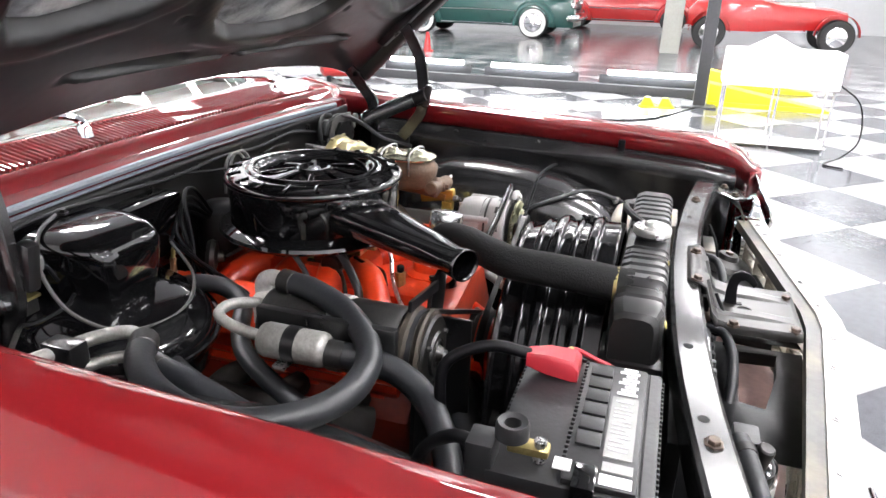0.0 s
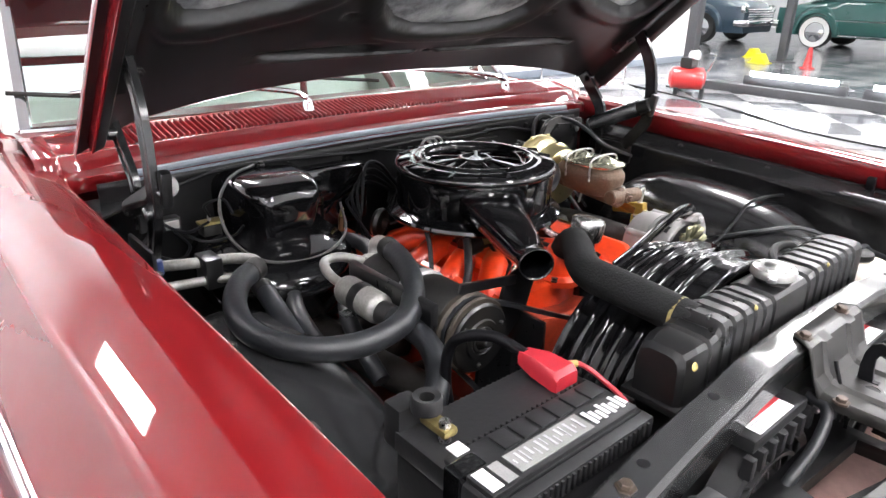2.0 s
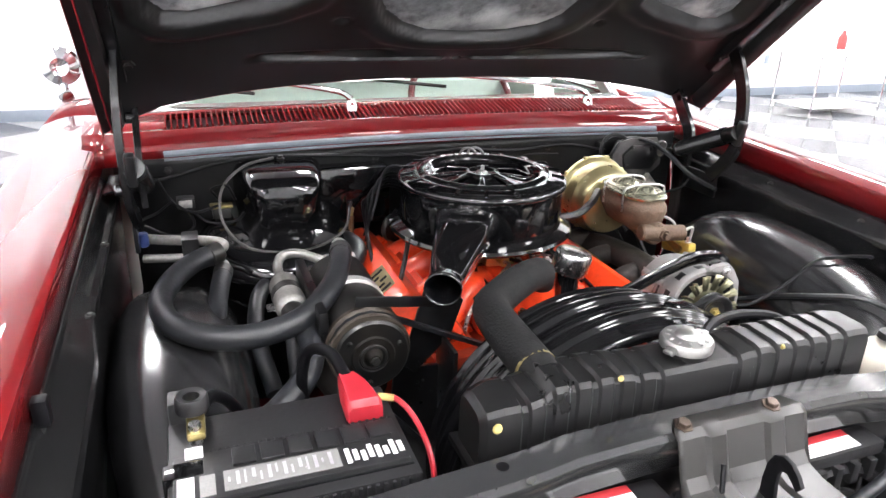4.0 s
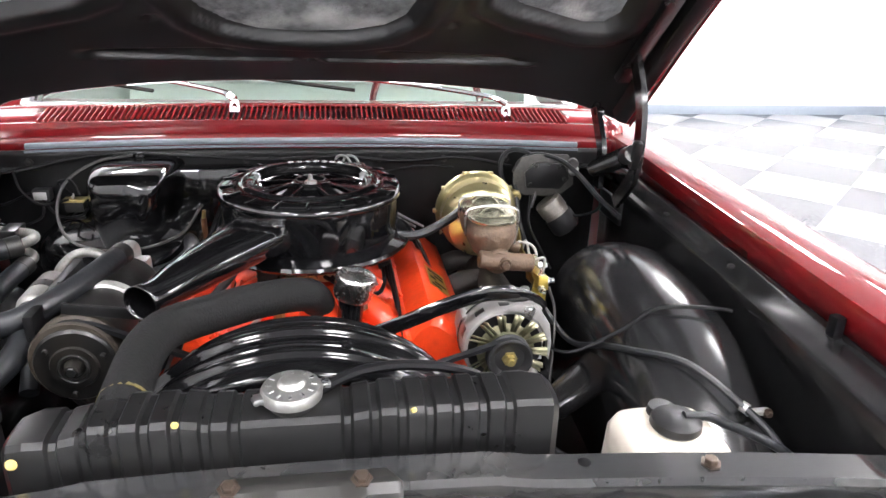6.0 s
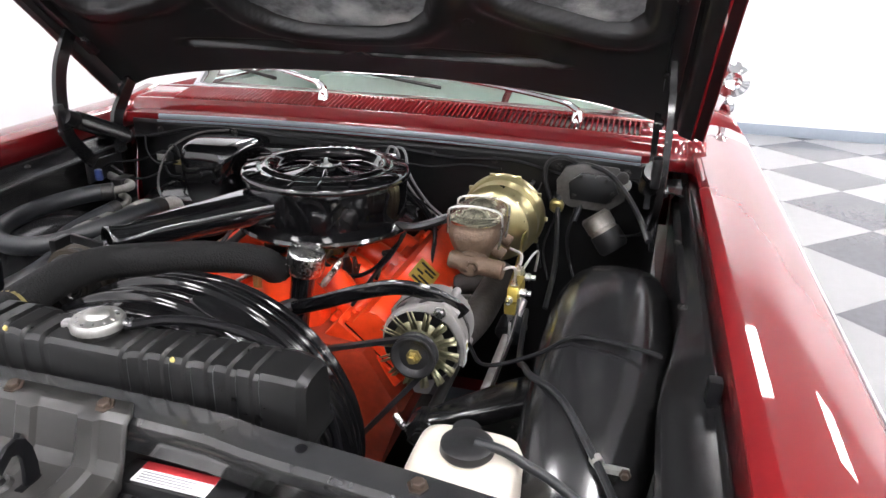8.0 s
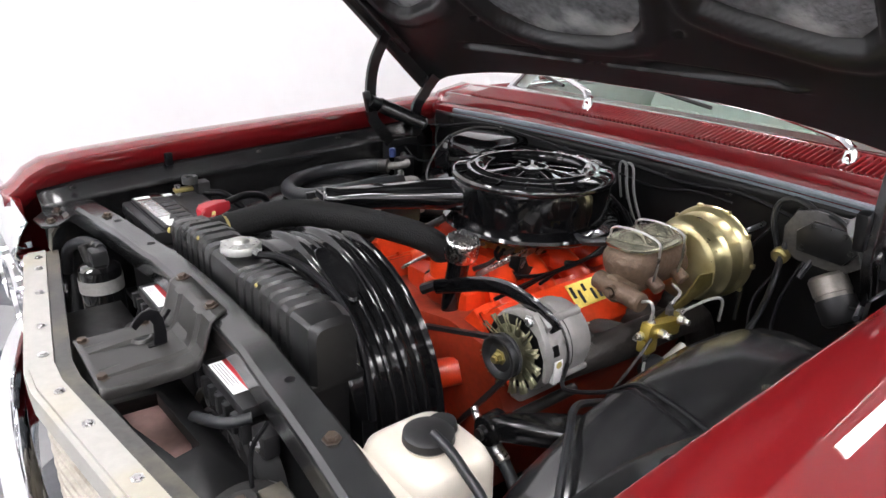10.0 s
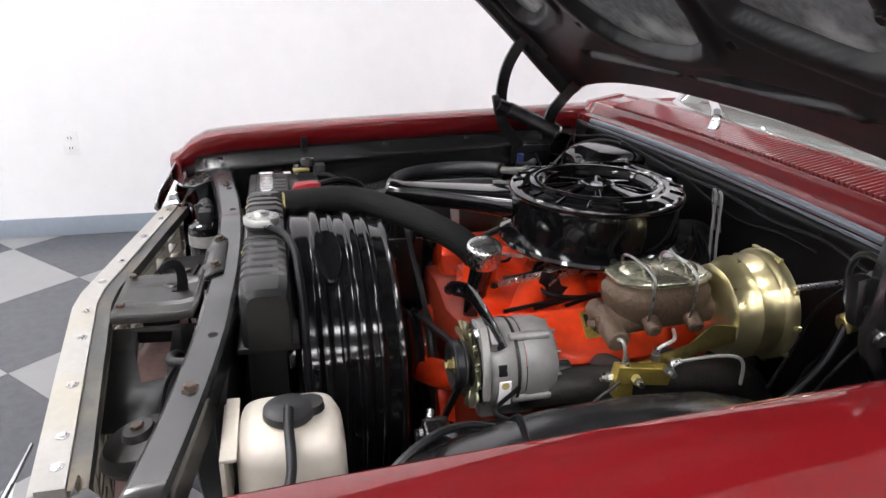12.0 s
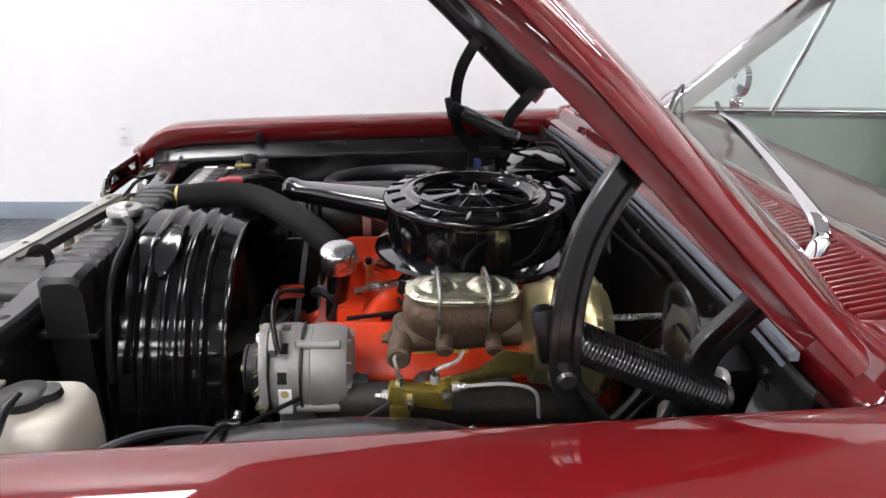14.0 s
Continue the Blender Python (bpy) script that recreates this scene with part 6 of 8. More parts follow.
hose("black lower heater hose beside the engine", [(-0.36, 0.88, 0.83), (-0.42, 0.78, 0.83), (-0.46, 0.70, 0.825), (-0.475, 0.6, 0.80), (-0.46, 0.5, 0.74)], 0.015)
lines = thing("metal_pipes", "grey aluminium pipes over the passenger wheelhouse", "pipe", (-0.6, 0.83, 0.88))
part("pipe", tube(nb(), [(-0.525, 0.71, 0.920), (-0.512, 0.745, 0.920), (-0.535, 0.785, 0.915), (-0.60, 0.82, 0.910), (-0.66, 0.86, 0.905)], 0.0098, 12), AGED_ALU, lines)
part("pipe", tube(nb(), [(-0.518, 0.708, 0.882), (-0.515, 0.74, 0.885), (-0.55, 0.775, 0.886), (-0.655, 0.815, 0.88)], 0.0082, 12), AGED_ALU, lines)
part("pipe_clamp", box(nb(), (-0.585, 0.775, 0.87), (-0.555, 0.825, 0.925), 0.003), BAY_BLACK, lines, "black pipe clamp")
part("blue_cap", cyl(nb(), (-0.652, 0.815, 0.905), (-0.652, 0.815, 0.932), 0.010, n=12, bevel=0.002), mat("blue_plastic", (0.02, 0.035, 0.12), 0.4), lines, "small blue cap")

# ---------------------------------------------------------------- heater box
heater = thing("heater_box", "glossy black moulded heater box on the firewall", "heater box", (-0.4, 0.92, 0.8))
bm = nb()
rows = []
for y, x0, x1, z0, z1 in ((0.845, -0.425, -0.325, 0.895, 0.975), (0.850, -0.440, -0.312, 0.885, 0.990), (0.870, -0.452, -0.300, 0.875, 1.003), (0.91, -0.462, -0.290, 0.865, 1.010), (0.96, -0.47, -0.28, 0.85, 1.012), (1.005, -0.475, -0.275, 0.84, 1.012)):
    ring = []
    for k in range(28):
        a = 2 * math.pi * k / 28
        ca, sa = math.cos(a), math.sin(a)
        ring.append(Vector(((x0 + x1) / 2 + (x1 - x0) / 2 * math.copysign(abs(ca) ** 0.35, ca), y, (z0 + z1) / 2 + (z1 - z0) / 2 * math.copysign(abs(sa) ** 0.35, sa))))
        low = max(0.0, (z1 - ring[-1].z) / (z1 - z0))
        ring[-1].x = x0 + (ring[-1].x - x0) * (1.0 - 0.30 * low ** 1.3) + 0.008 * low
    rows.append(ring)
loft(bm, rows, True, True)
part("duct_case", bm, HEATER_BLACK, heater)
part("side_case", box(nb(), (-0.30, 0.945, 0.86), (-0.13, 1.01, 0.995), 0.018), HEATER_BLACK, heater)
part("blower_case", lathe(nb(), [(0, 0.045), (0.09, 0.043), (0.135, 0.035), (0.150, 0.02), (0.155, 0.0), (0.152, -0.05), (0.14, -0.07), (0, -0.07)], (-0.40, 0.885, 0.855), (0.0, -0.20, 1), 48), HEATER_BLACK, heater, "round black blower case")
part("clamp_ring", tube(nb(), [(-0.40 + 0.158 * math.cos(a), 0.885 + 0.158 * math.sin(a), 0.862 + 0.03 * math.sin(a) * 1.0) for a in np.linspace(0, 2 * math.pi, 25)], 0.005, 8, 3), HEATER_BLACK, heater)
part("cable", tube(nb(), [(-0.385, 0.985, 1.018), (-0.45, 0.95, 1.012), (-0.50, 0.90, 0.98), (-0.505, 0.85, 0.925), (-0.46, 0.80, 0.885), (-0.36, 0.785, 0.875), (-0.27, 0.83, 0.89), (-0.235, 0.90, 0.93)], 0.0030, 7), mat("grey_cable", (0.05, 0.048, 0.046), 0.45), heater, "thin grey cable round the box")
for x, z in ((-0.37, 1.016), (-0.20, 0.985)):
    part("bolt", bolt(nb(), (x, 0.985, z), r=0.006), GUNMETAL, heater)
relay = thing("relay", "small grey metal relay with wires on the firewall", "relay", (-0.53, 0.96, 0.95))
part("case", box(nb(), (-0.590, 0.955, 0.925), (-0.555, 0.980, 0.950), 0.003), BLACK_PLASTIC, relay)
part("cover", box(nb(), (-0.586, 0.951, 0.929), (-0.560, 0.955, 0.946), 0.002), ALU, relay, "dull metal cover")
part("wires", tube(nb(), [(-0.572, 0.962, 0.928), (-0.56, 0.91, 0.905), (-0.60, 0.87, 0.90), (-0.65, 0.86, 0.93)], 0.003, 6), WIRE_AND_SHADE, relay)
switch = thing("blower_switch", "tan and black blower resistor with brass tabs", "switch", (-0.48, 0.86, 0.93))
part("base", box(nb(), (-0.522, 0.935, 0.905), (-0.484, 0.965, 0.928), 0.004), GUNMETAL, switch)
part("top", box(nb(), (-0.526, 0.932, 0.928), (-0.480, 0.962, 0.934), 0.003), CLAMP_BRASS, switch)
part("tab", box(nb(), (-0.508, 0.942, 0.934), (-0.502, 0.948, 0.946), 0.002), ALU, switch)
vac = thing("vacuum_can", "round dark vacuum can with a pipe beside the engine", "vacuum can", (-0.11, 0.92, 0.85))
part("can", lathe(nb(), [(0, -0.02), (0.010, -0.02), (0.012, -0.008), (0.030, -0.004), (0.034, 0.004), (0.030, 0.012), (0, 0.012)], (-0.140, 0.885, 0.868), (-0.5, 1.0, 0.1), 28), GUNMETAL, vac)
part("pipe", tube(nb(), [(-0.13, 0.865, 0.868), (-0.105, 0.85, 0.875), (-0.05, 0.845, 0.875)], 0.004, 8), WIRE_AND_SHADE, vac)
dist = thing("distributor", "black distributor cap with plug wires behind the air cleaner", "distributor", (0.0, 0.97, 0.8))
part("cap", lathe(nb(), [(0, 0.06), (0.03, 0.058), (0.045, 0.045), (0.052, 0.0), (0.052, -0.04)], (0.0, 0.965, 0.87), n=28), BLACK_PLASTIC, dist)

# ---------------------------------------------------------------- battery
bat = thing("battery", "black car battery with printed labels and a red terminal cap", "battery", (-0.49, 0.135, 0.70))
BX0, BX1, BY0, BY1, BZ = -0.605, -0.358, 0.050, 0.216, 0.915
part("case", box(nb(), (BX0, BY0, 0.70), (BX1, BY1, BZ - 0.03), 0.006), BLACK_PLASTIC, bat)
part("lid", box(nb(), (BX0 - 0.002, BY0 - 0.002, BZ - 0.03), (BX1 + 0.002, BY1 + 0.002, BZ - 0.001), 0.005), BLACK_PLASTIC, bat)
top = part("raised_band", box(nb(), (BX0 + 0.004, BY0 + 0.017, BZ - 0.002), (BX1 - 0.006, BY0 + 0.091, BZ + 0.006), 0.003), BLACK_PLASTIC, bat)
for k in range(6):
    x = BX0 + 0.062 + 0.029 * k
    part("vent_panel", box(nb(), (x, BY0 + 0.058, BZ + 0.006), (x + 0.024, BY0 + 0.085, BZ + 0.0095), 0.002), BLACK_PLASTIC, top)
for k in range(24):
    x = BX0 + 0.040 + 0.0085 * k
    part("serration", box(nb(), (x, BY0 + 0.090, BZ), (x + 0.004, BY0 + 0.0945, BZ + 0.006), 0.0006), BLACK_PLASTIC, top)
part("label_strip", box(nb(), (BX0 + 0.052, BY0 + 0.024, BZ + 0.006), (BX1 - 0.078, BY0 + 0.054, BZ + 0.0066)), FOIL, top, "silver printed label")
for k in range(14):
    x = BX0 + 0.056 + 0.0078 * k
    part("print_line", box(nb(), (x, BY0 + (0.030 if k % 3 else 0.036), BZ + 0.0066), (x + 0.0022 + 0.0015 * (k % 2), BY0 + (0.050 if k % 4 else 0.043), BZ + 0.0070)), GREY_LABEL, top)
part("paper_label", box(nb(), (BX0 + 0.008, BY0 + 0.022, BZ + 0.006), (BX0 + 0.024, BY0 + 0.054, BZ + 0.0066)), WHITE_LABEL, top, "white paper label")
part("paper_label", box(nb(), (BX0 + 0.029, BY0 + 0.022, BZ + 0.006), (BX0 + 0.044, BY0 + 0.053, BZ + 0.0066)), FOIL, top)
for k in range(8):
    x = BX1 - 0.072 + 0.0082 * k
    part("print_bar", box(nb(), (x, BY0 + 0.026 + 0.003 * (k % 2), BZ + 0.006), (x + 0.0052, BY0 + 0.050 - 0.004 * (k % 3), BZ + 0.0068)), WHITE_LABEL, top)
part("groove_line", box(nb(), (BX0 + 0.004, BY0 + 0.0128, BZ - 0.001), (BX1 - 0.004, BY0 + 0.0144, BZ + 0.0006)), WIRE_AND_SHADE, bat)
part("strap", box(nb(), (BX0 - 0.006, BY0 + 0.056, BZ - 0.10), (BX0 + 0.034, BY0 + 0.080, BZ + 0.0075), 0.003), GLOSS_BLACK, bat, "glossy black carrying strap")
part("white_tag", box(nb(), (BX0 + 0.016, BY0 + 0.083, BZ + 0.006), (BX0 + 0.034, BY0 + 0.101, BZ + 0.0075)), WHITE_LABEL, bat, "white paper tag")
for k in range(26):
    x = BX0 + 0.010 + 0.0089 * k
    part("vent_rib", box(nb(), (x, BY0 - 0.0045, BZ - 0.024), (x + 0.004, BY0 - 0.001, BZ - 0.004), 0.0006), BLACK_PLASTIC, bat)
    part("vent_rib", box(nb(), (x, BY1 + 0.001, BZ - 0.024), (x + 0.004, BY1 + 0.0045, BZ - 0.004), 0.0006), BLACK_PLASTIC, bat)
bm = nb()
rows = []
for f, w, z0, z1 in ((0.0, 0.020, 0.0, 0.019), (0.10, 0.021, 0.0, 0.026), (0.6, 0.017, 0.004, 0.030), (1.0, 0.011, 0.010, 0.027)):
    y = 0.150 + 0.066 * f
    rows.append([Vector((-0.392 + sx * w - 0.008 * f, y, BZ + zz)) for sx, zz in ((-1, z0), (-1, z1 - 0.005), (-0.8, z1), (0.8, z1), (1, z1 - 0.005), (1, z0))])
loft(bm, rows, True, True)
part("terminal_cap", bm, RED_PLASTIC, bat, "red plastic terminal cap")
part("cable", tube(nb(), [(-0.401, 0.212, BZ + 0.022), (-0.410, 0.265, BZ + 0.028), (-0.43, 0.315, BZ + 0.005), (-0.44, 0.32, BZ - 0.05), (-0.43, 0.31, BZ - 0.14)], 0.008, 10), WIRE_AND_SHADE, bat, "black battery cable")
part("red_wire", tube(nb(), [(-0.376, 0.175, BZ + 0.014), (-0.352, 0.165, BZ + 0.012), (-0.335, 0.140, BZ - 0.005), (-0.330, 0.095, BZ - 0.03), (-0.332, 0.07, BZ - 0.09)], 0.0035, 8), RED_PLASTIC, bat, "thin red wire")
part("yellow_joint", tube(nb(), [(-0.372, 0.174, BZ + 0.014), (-0.354, 0.166, BZ + 0.0125)], 0.0045, 8), YELLOW, bat)
clampx = -0.575
term = part("terminal_clamp", box(nb(), (clampx - 0.011, 0.156, BZ + 0.010), (clampx + 0.009, 0.200, BZ + 0.020), 0.004), CLAMP_BRASS, bat, "brass battery clamp")
part("stud", cyl(nb(), (clampx - 0.002, 0.166, BZ + 0.002), (clampx - 0.002, 0.166, BZ + 0.027), 0.007, n=8), STEEL, term)
part("knob", lathe(nb(), [(0.009, 0.036), (0.016, 0.038), (0.018, 0.034), (0.018, 0.020), (0.009, 0.018)], (clampx - 0.003, 0.196, BZ + 0.006), n=24, closed=True), BLACK_PLASTIC, term, "black disconnect knob")
part("knob_block", box(nb(), (clampx - 0.030, 0.210, BZ - 0.030), (clampx + 0.006, 0.240, BZ + 0.026), 0.004), BLACK_PLASTIC, term)
part("ground_cable", tube(nb(), [(clampx, 0.222, BZ), (clampx + 0.02, 0.27, BZ - 0.01), (clampx + 0.05, 0.32, BZ - 0.08), (clampx + 0.06, 0.33, BZ - 0.2)], 0.008, 10), WIRE_AND_SHADE, term)
part("tray", box(nb(), (BX0 - 0.02, BY0 - 0.02, 0.685), (BX1 + 0.015, BY1 + 0.02, 0.699), 0.003), BAY_BLACK, bat)

# ---------------------------------------------------------------- coolant bottle
bot = thing("coolant_bottle", "milky plastic coolant bottle with a black lid and hose", "bottle", (0.46, 0.11, 0.70))
bm = nb()
rows = []
for z, x0, x1, y0, y1 in ((0.70, 0.395, 0.510, 0.060, 0.170), (0.712, 0.388, 0.518, 0.052, 0.180), (0.80, 0.386, 0.522, 0.048, 0.184), (0.855, 0.388, 0.522, 0.050, 0.182), (0.872, 0.394, 0.517, 0.056, 0.174), (0.879, 0.406, 0.507, 0.068, 0.162)):
    rows.append([Vector(((x0 + x1) / 2 + (x1 - x0) / 2 * math.copysign(abs(math.cos(a)) ** 0.45, math.cos(a)), (y0 + y1) / 2 + (y1 - y0) / 2 * math.copysign(abs(math.sin(a)) ** 0.45, math.sin(a)), z)) for a in np.linspace(0, 2 * math.pi, 37)[:-1]])
loft(bm, rows, True, True)
part("tank", bm, MILKY, bot, angle=60)
part("neck", cyl(nb(), (0.459, 0.115, 0.876), (0.459, 0.115, 0.888), 0.028, n=24), MILKY, bot)
bm = nb()
lathe(bm, [(0, 0.013), (0.026, 0.012), (0.031, 0.009), (0.032, 0.0), (0.029, -0.004)], (0.459, 0.115, 0.887), n=32)
lathe(bm, [(0, 0.011), (0.017, 0.010), (0.019, 0.0)], (0.452, 0.141, 0.887), n=20)
part("lid", bm, BLACK_PLASTIC, bot, "black lid with a round tab")
part("hose", tube(nb(), [(0.468, 0.115, 0.899), (0.50, 0.114, 0.896), (0.53, 0.115, 0.881), (0.56, 0.113, 0.868), (0.60, 0.10, 0.850), (0.64, 0.09, 0.82)], 0.0062, 10), RUBBER, bot, "black hose")
part("side_flange", box(nb(), (0.386, 0.033, 0.866), (0.516, 0.053, 0.872), 0.003), MILKY, bot)
for x0, x1, z0 in ((0.386, 0.425, 0.80), (0.429, 0.475, 0.77), (0.479, 0.516, 0.79)):
    part("side_wall", box(nb(), (x0, 0.033, z0), (x1, 0.039, 0.867), 0.002), MILKY, bot)

# ---------------------------------------------------------------- wiper motor, wires and small things at the firewall
MOTOR_GREY = mat("dull_grey_motor_steel", (0.27, 0.25, 0.225), 0.40, 0.6, vary=0.25, size=18, dirt=(0.10, 0.085, 0.07), dirt_amount=0.5, dirt_size=14.0)
PLATE_GREY = mat("dull_grey_plate_steel", (0.08, 0.077, 0.074), 0.40, 0.4, vary=0.3, size=22, dirt=(0.03, 0.028, 0.026), dirt_amount=0.5, dirt_size=14.0)
motor = thing("wiper_motor", "black and grey wiper motor with a tan-grey can on the firewall", "wiper motor", (0.53, 0.96, 0.95))
bm = nb()
box(bm, (0.485, 0.935, 0.945), (0.585, 0.995, 1.005), 0.012, (0, 12, 0))
prism(bm, [(-0.050, -0.026), (0.030, -0.030), (0.052, -0.004), (0.036, 0.030), (-0.030, 0.034), (-0.056, 0.010)], lambda u, v, d: Vector((0.535 + u, d, 0.975 + v)), 0.928, 0.936, 0.002)
part("gearbox", bm, BAY_BLACK, motor)
part("mounting_plate", prism(nb(), [(-0.078, -0.030), (-0.050, -0.046), (0.030, -0.050), (0.066, -0.022), (0.062, 0.020), (0.046, 0.050), (-0.030, 0.052), (-0.064, 0.044), (-0.082, 0.010)], lambda u, v, d: Vector((0.535 + u, d, 0.975 + v)), 0.9365, 0.9405, 0.001), PLATE_GREY, motor, "dull grey mounting plate")
part("park_switch", cyl(nb(), (0.592, 0.936, 1.006), (0.592, 0.922, 1.006), 0.013, n=18, bevel=0.003), PLATE_GREY, motor)
part("washer_pump", cyl(nb(), (0.458, 0.945, 0.931), (0.458, 0.925, 0.926), 0.016, n=18, bevel=0.004), CLAMP_BRASS, motor, "yellowed brass washer pump fitting")
for u, v in ((-0.042, -0.018), (0.040, -0.006), (0.026, 0.022), (-0.030, 0.026)):
    part("screw", bolt(nb(), (0.535 + u, 0.928, 0.975 + v), (0, -1, 0), 0.004, 0.003), GUNMETAL, motor)
part("motor_can", lathe(nb(), [(0, 0), (0.028, 0), (0.033, 0.006), (0.033, 0.035), (0.031, 0.036), (0.030, 0.075), (0.026, 0.085), (0, 0.086)], (0.540, 0.942, 0.915), (0.6, -0.22, -0.75), 28), MOTOR_GREY, motor, "grey motor can")
part("can_end", lathe(nb(), [(0.034, 0.044), (0.034, 0.082), (0.028, 0.090), (0, 0.09)], (0.540, 0.942, 0.915), (0.6, -0.22, -0.75), 28), BLACK_PLASTIC, motor)
part("washer_cap", cyl(nb(), (0.595, 0.95, 0.985), (0.60, 0.935, 0.99), 0.014, n=16, bevel=0.003), ALU, motor)


def wire(label, pts, r, material=None):
    return single("wire", tube(nb(), pts, r, 7, 6), material or WIRE_AND_SHADE, label, "wire")


wire("black washer hose looped above the wiper motor", [(0.445, 0.95, 0.93), (0.426, 0.95, 0.985), (0.430, 0.95, 1.020), (0.455, 0.95, 1.035), (0.49, 0.95, 1.026), (0.510, 0.95, 1.0), (0.514, 0.945, 0.95), (0.50, 0.93, 0.90)], 0.0055, RUBBER)
wire("black washer hose arching over the wiper motor", [(0.46, 0.955, 0.98), (0.475, 0.95, 1.010), (0.51, 0.945, 1.024), (0.56, 0.93, 1.014), (0.60, 0.90, 0.985), (0.635, 0.86, 0.945), (0.655, 0.78, 0.925)], 0.006, RUBBER)
wire("black hose dropping beside the brake booster", [(0.46, 0.95, 0.97), (0.462, 0.93, 0.93), (0.468, 0.90, 0.87), (0.475, 0.84, 0.82), (0.47, 0.76, 0.76)], 0.006, RUBBER)
wire("black cable across the driver wheelhouse", [(0.38, 0.45, 0.83), (0.42, 0.40, 0.825), (0.50, 0.39, 0.865), (0.55, 0.385, 0.905), (0.60, 0.375, 0.914), (0.66, 0.365, 0.912), (0.676, 0.36, 0.91)], 0.0035)
wire("black washer line hanging over the wheelhouse", [(0.445, 0.66, 0.80), (0.46, 0.50, 0.79), (0.482, 0.40, 0.835), (0.50, 0.33, 0.865), (0.55, 0.26, 0.882), (0.60, 0.19, 0.855), (0.635, 0.14, 0.82), (0.645, 0.10, 0.77)], 0.0055, RUBBER)
wire("black loom along the firewall", [(-0.62, 0.975, 0.985), (-0.45, 0.99, 1.018), (-0.25, 0.985, 1.015), (-0.10, 0.99, 1.005), (0.05, 0.985, 1.012), (0.2, 0.99, 1.0), (0.34, 0.985, 1.008), (0.46, 0.985, 0.985)], 0.0045)
wire("sagging black wire on the firewall", [(-0.10, 0.99, 1.01), (0.06, 0.975, 0.985), (0.15, 0.985, 0.975), (0.24, 0.98, 0.99), (0.32, 0.985, 0.985)], 0.003)
for pts in ([(0.50, 0.94, 0.93), (0.49, 0.90, 0.87), (0.505, 0.85, 0.83), (0.525, 0.82, 0.79)],
            [(0.56, 0.92, 0.90), (0.60, 0.91, 0.885), (0.64, 0.89, 0.90), (0.66, 0.885, 0.925)],
            [(0.42, 0.96, 0.97), (0.40, 0.93, 0.92), (0.425, 0.88, 0.87), (0.445, 0.83, 0.82)],
            [(0.445, 0.97, 0.95), (0.455, 0.94, 0.90), (0.44, 0.90, 0.84), (0.46, 0.86, 0.78)]):
    wire("thin black wire hanging from the driver firewall", pts, 0.0032)
for pts in ([(-0.62, 0.96, 0.99), (-0.60, 0.935, 0.955), (-0.56, 0.92, 0.93), (-0.51, 0.935, 0.935)],
            [(-0.57, 0.955, 0.93), (-0.53, 0.92, 0.905), (-0.48, 0.90, 0.91), (-0.46, 0.89, 0.93)],
            [(-0.505, 0.94, 0.944), (-0.52, 0.92, 0.975), (-0.49, 0.905, 0.985), (-0.475, 0.90, 0.955)],
            [(-0.60, 0.97, 0.94), (-0.63, 0.93, 0.93), (-0.655, 0.88, 0.935), (-0.66, 0.84, 0.93)]):
    wire("thin black wire at the passenger firewall", pts, 0.003)
for k in range(4):
    wire("black spark plug wire", [(0.03 + 0.01 * k, 0.955, 0.905), (0.06 + 0.014 * k, 0.93, 0.945 - 0.008 * k), (0.12 + 0.02 * k, 0.90, 0.93 - 0.012 * k), (0.19 + 0.01 * k, 0.88 - 0.03 * k, 0.87), (0.26, 0.86 - 0.10 * k, 0.77)], 0.004)
    wire("black spark plug wire", [(-0.03 - 0.008 * k, 0.96, 0.91), (-0.10 - 0.012 * k, 0.945, 0.985 - 0.012 * k), (-0.15 - 0.014 * k, 0.93, 0.985 - 0.02 * k), (-0.19 - 0.006 * k, 0.89, 0.90), (-0.25, 0.86 - 0.10 * k, 0.78)], 0.004)
# black wires; the pale grey paints the light they reflect
LOOP_SHEEN = mat("black_wire_with_painted_sheen", (0.20, 0.20, 0.20), 0.4)
for dx in (0.0, 0.018):
    wire("black looped wire by the firewall, its sheen painted pale grey", [(0.05 + dx, 0.985, 0.93), (0.045 + dx, 0.975, 0.99), (0.055 + dx, 0.965, 1.018), (0.078 + dx, 0.955, 1.012), (0.095 + dx, 0.945, 0.96), (0.15 + dx, 0.91, 0.91), (0.22 + dx, 0.87, 0.88)], 0.003, LOOP_SHEEN)
wire("black vacuum hose from the air cleaner to the booster", [(0.165, 0.70, 0.925), (0.21, 0.695, 0.93), (0.26, 0.72, 0.945), (0.30, 0.76, 0.955)], 0.009, RUBBER)
wire("black dipstick tube beside the intake", [(-0.165, 0.70, 0.92), (-0.185, 0.66, 0.89), (-0.205, 0.63, 0.85), (-0.215, 0.61, 0.82)], 0.005, RUBBER)
wire("short black bypass hose at the intake", [(0.02, 0.43, 0.83), (0.045, 0.445, 0.845), (0.065, 0.46, 0.848), (0.08, 0.475, 0.845)], 0.011, RUBBER)
clip = thing("hose_clip", "small metal hose clip on the driver wheelhouse", "clip", (0.625, 0.187, 0.83))
part("band", lathe(nb(), [(0.0065, -0.005), (0.008, -0.005), (0.008, 0.005), (0.0065, 0.005)], (0.605, 0.187, 0.851), (0.6, -0.9, -0.2), 16, True), ALU, clip)
part("tab", box(nb(), (0.608, 0.182, 0.838), (0.645, 0.192, 0.846), 0.002), ALU, clip)
part("screw", bolt(nb(), (0.640, 0.182, 0.842), (0, -1, 0), 0.005, 0.006), BOLT_DARK, clip)
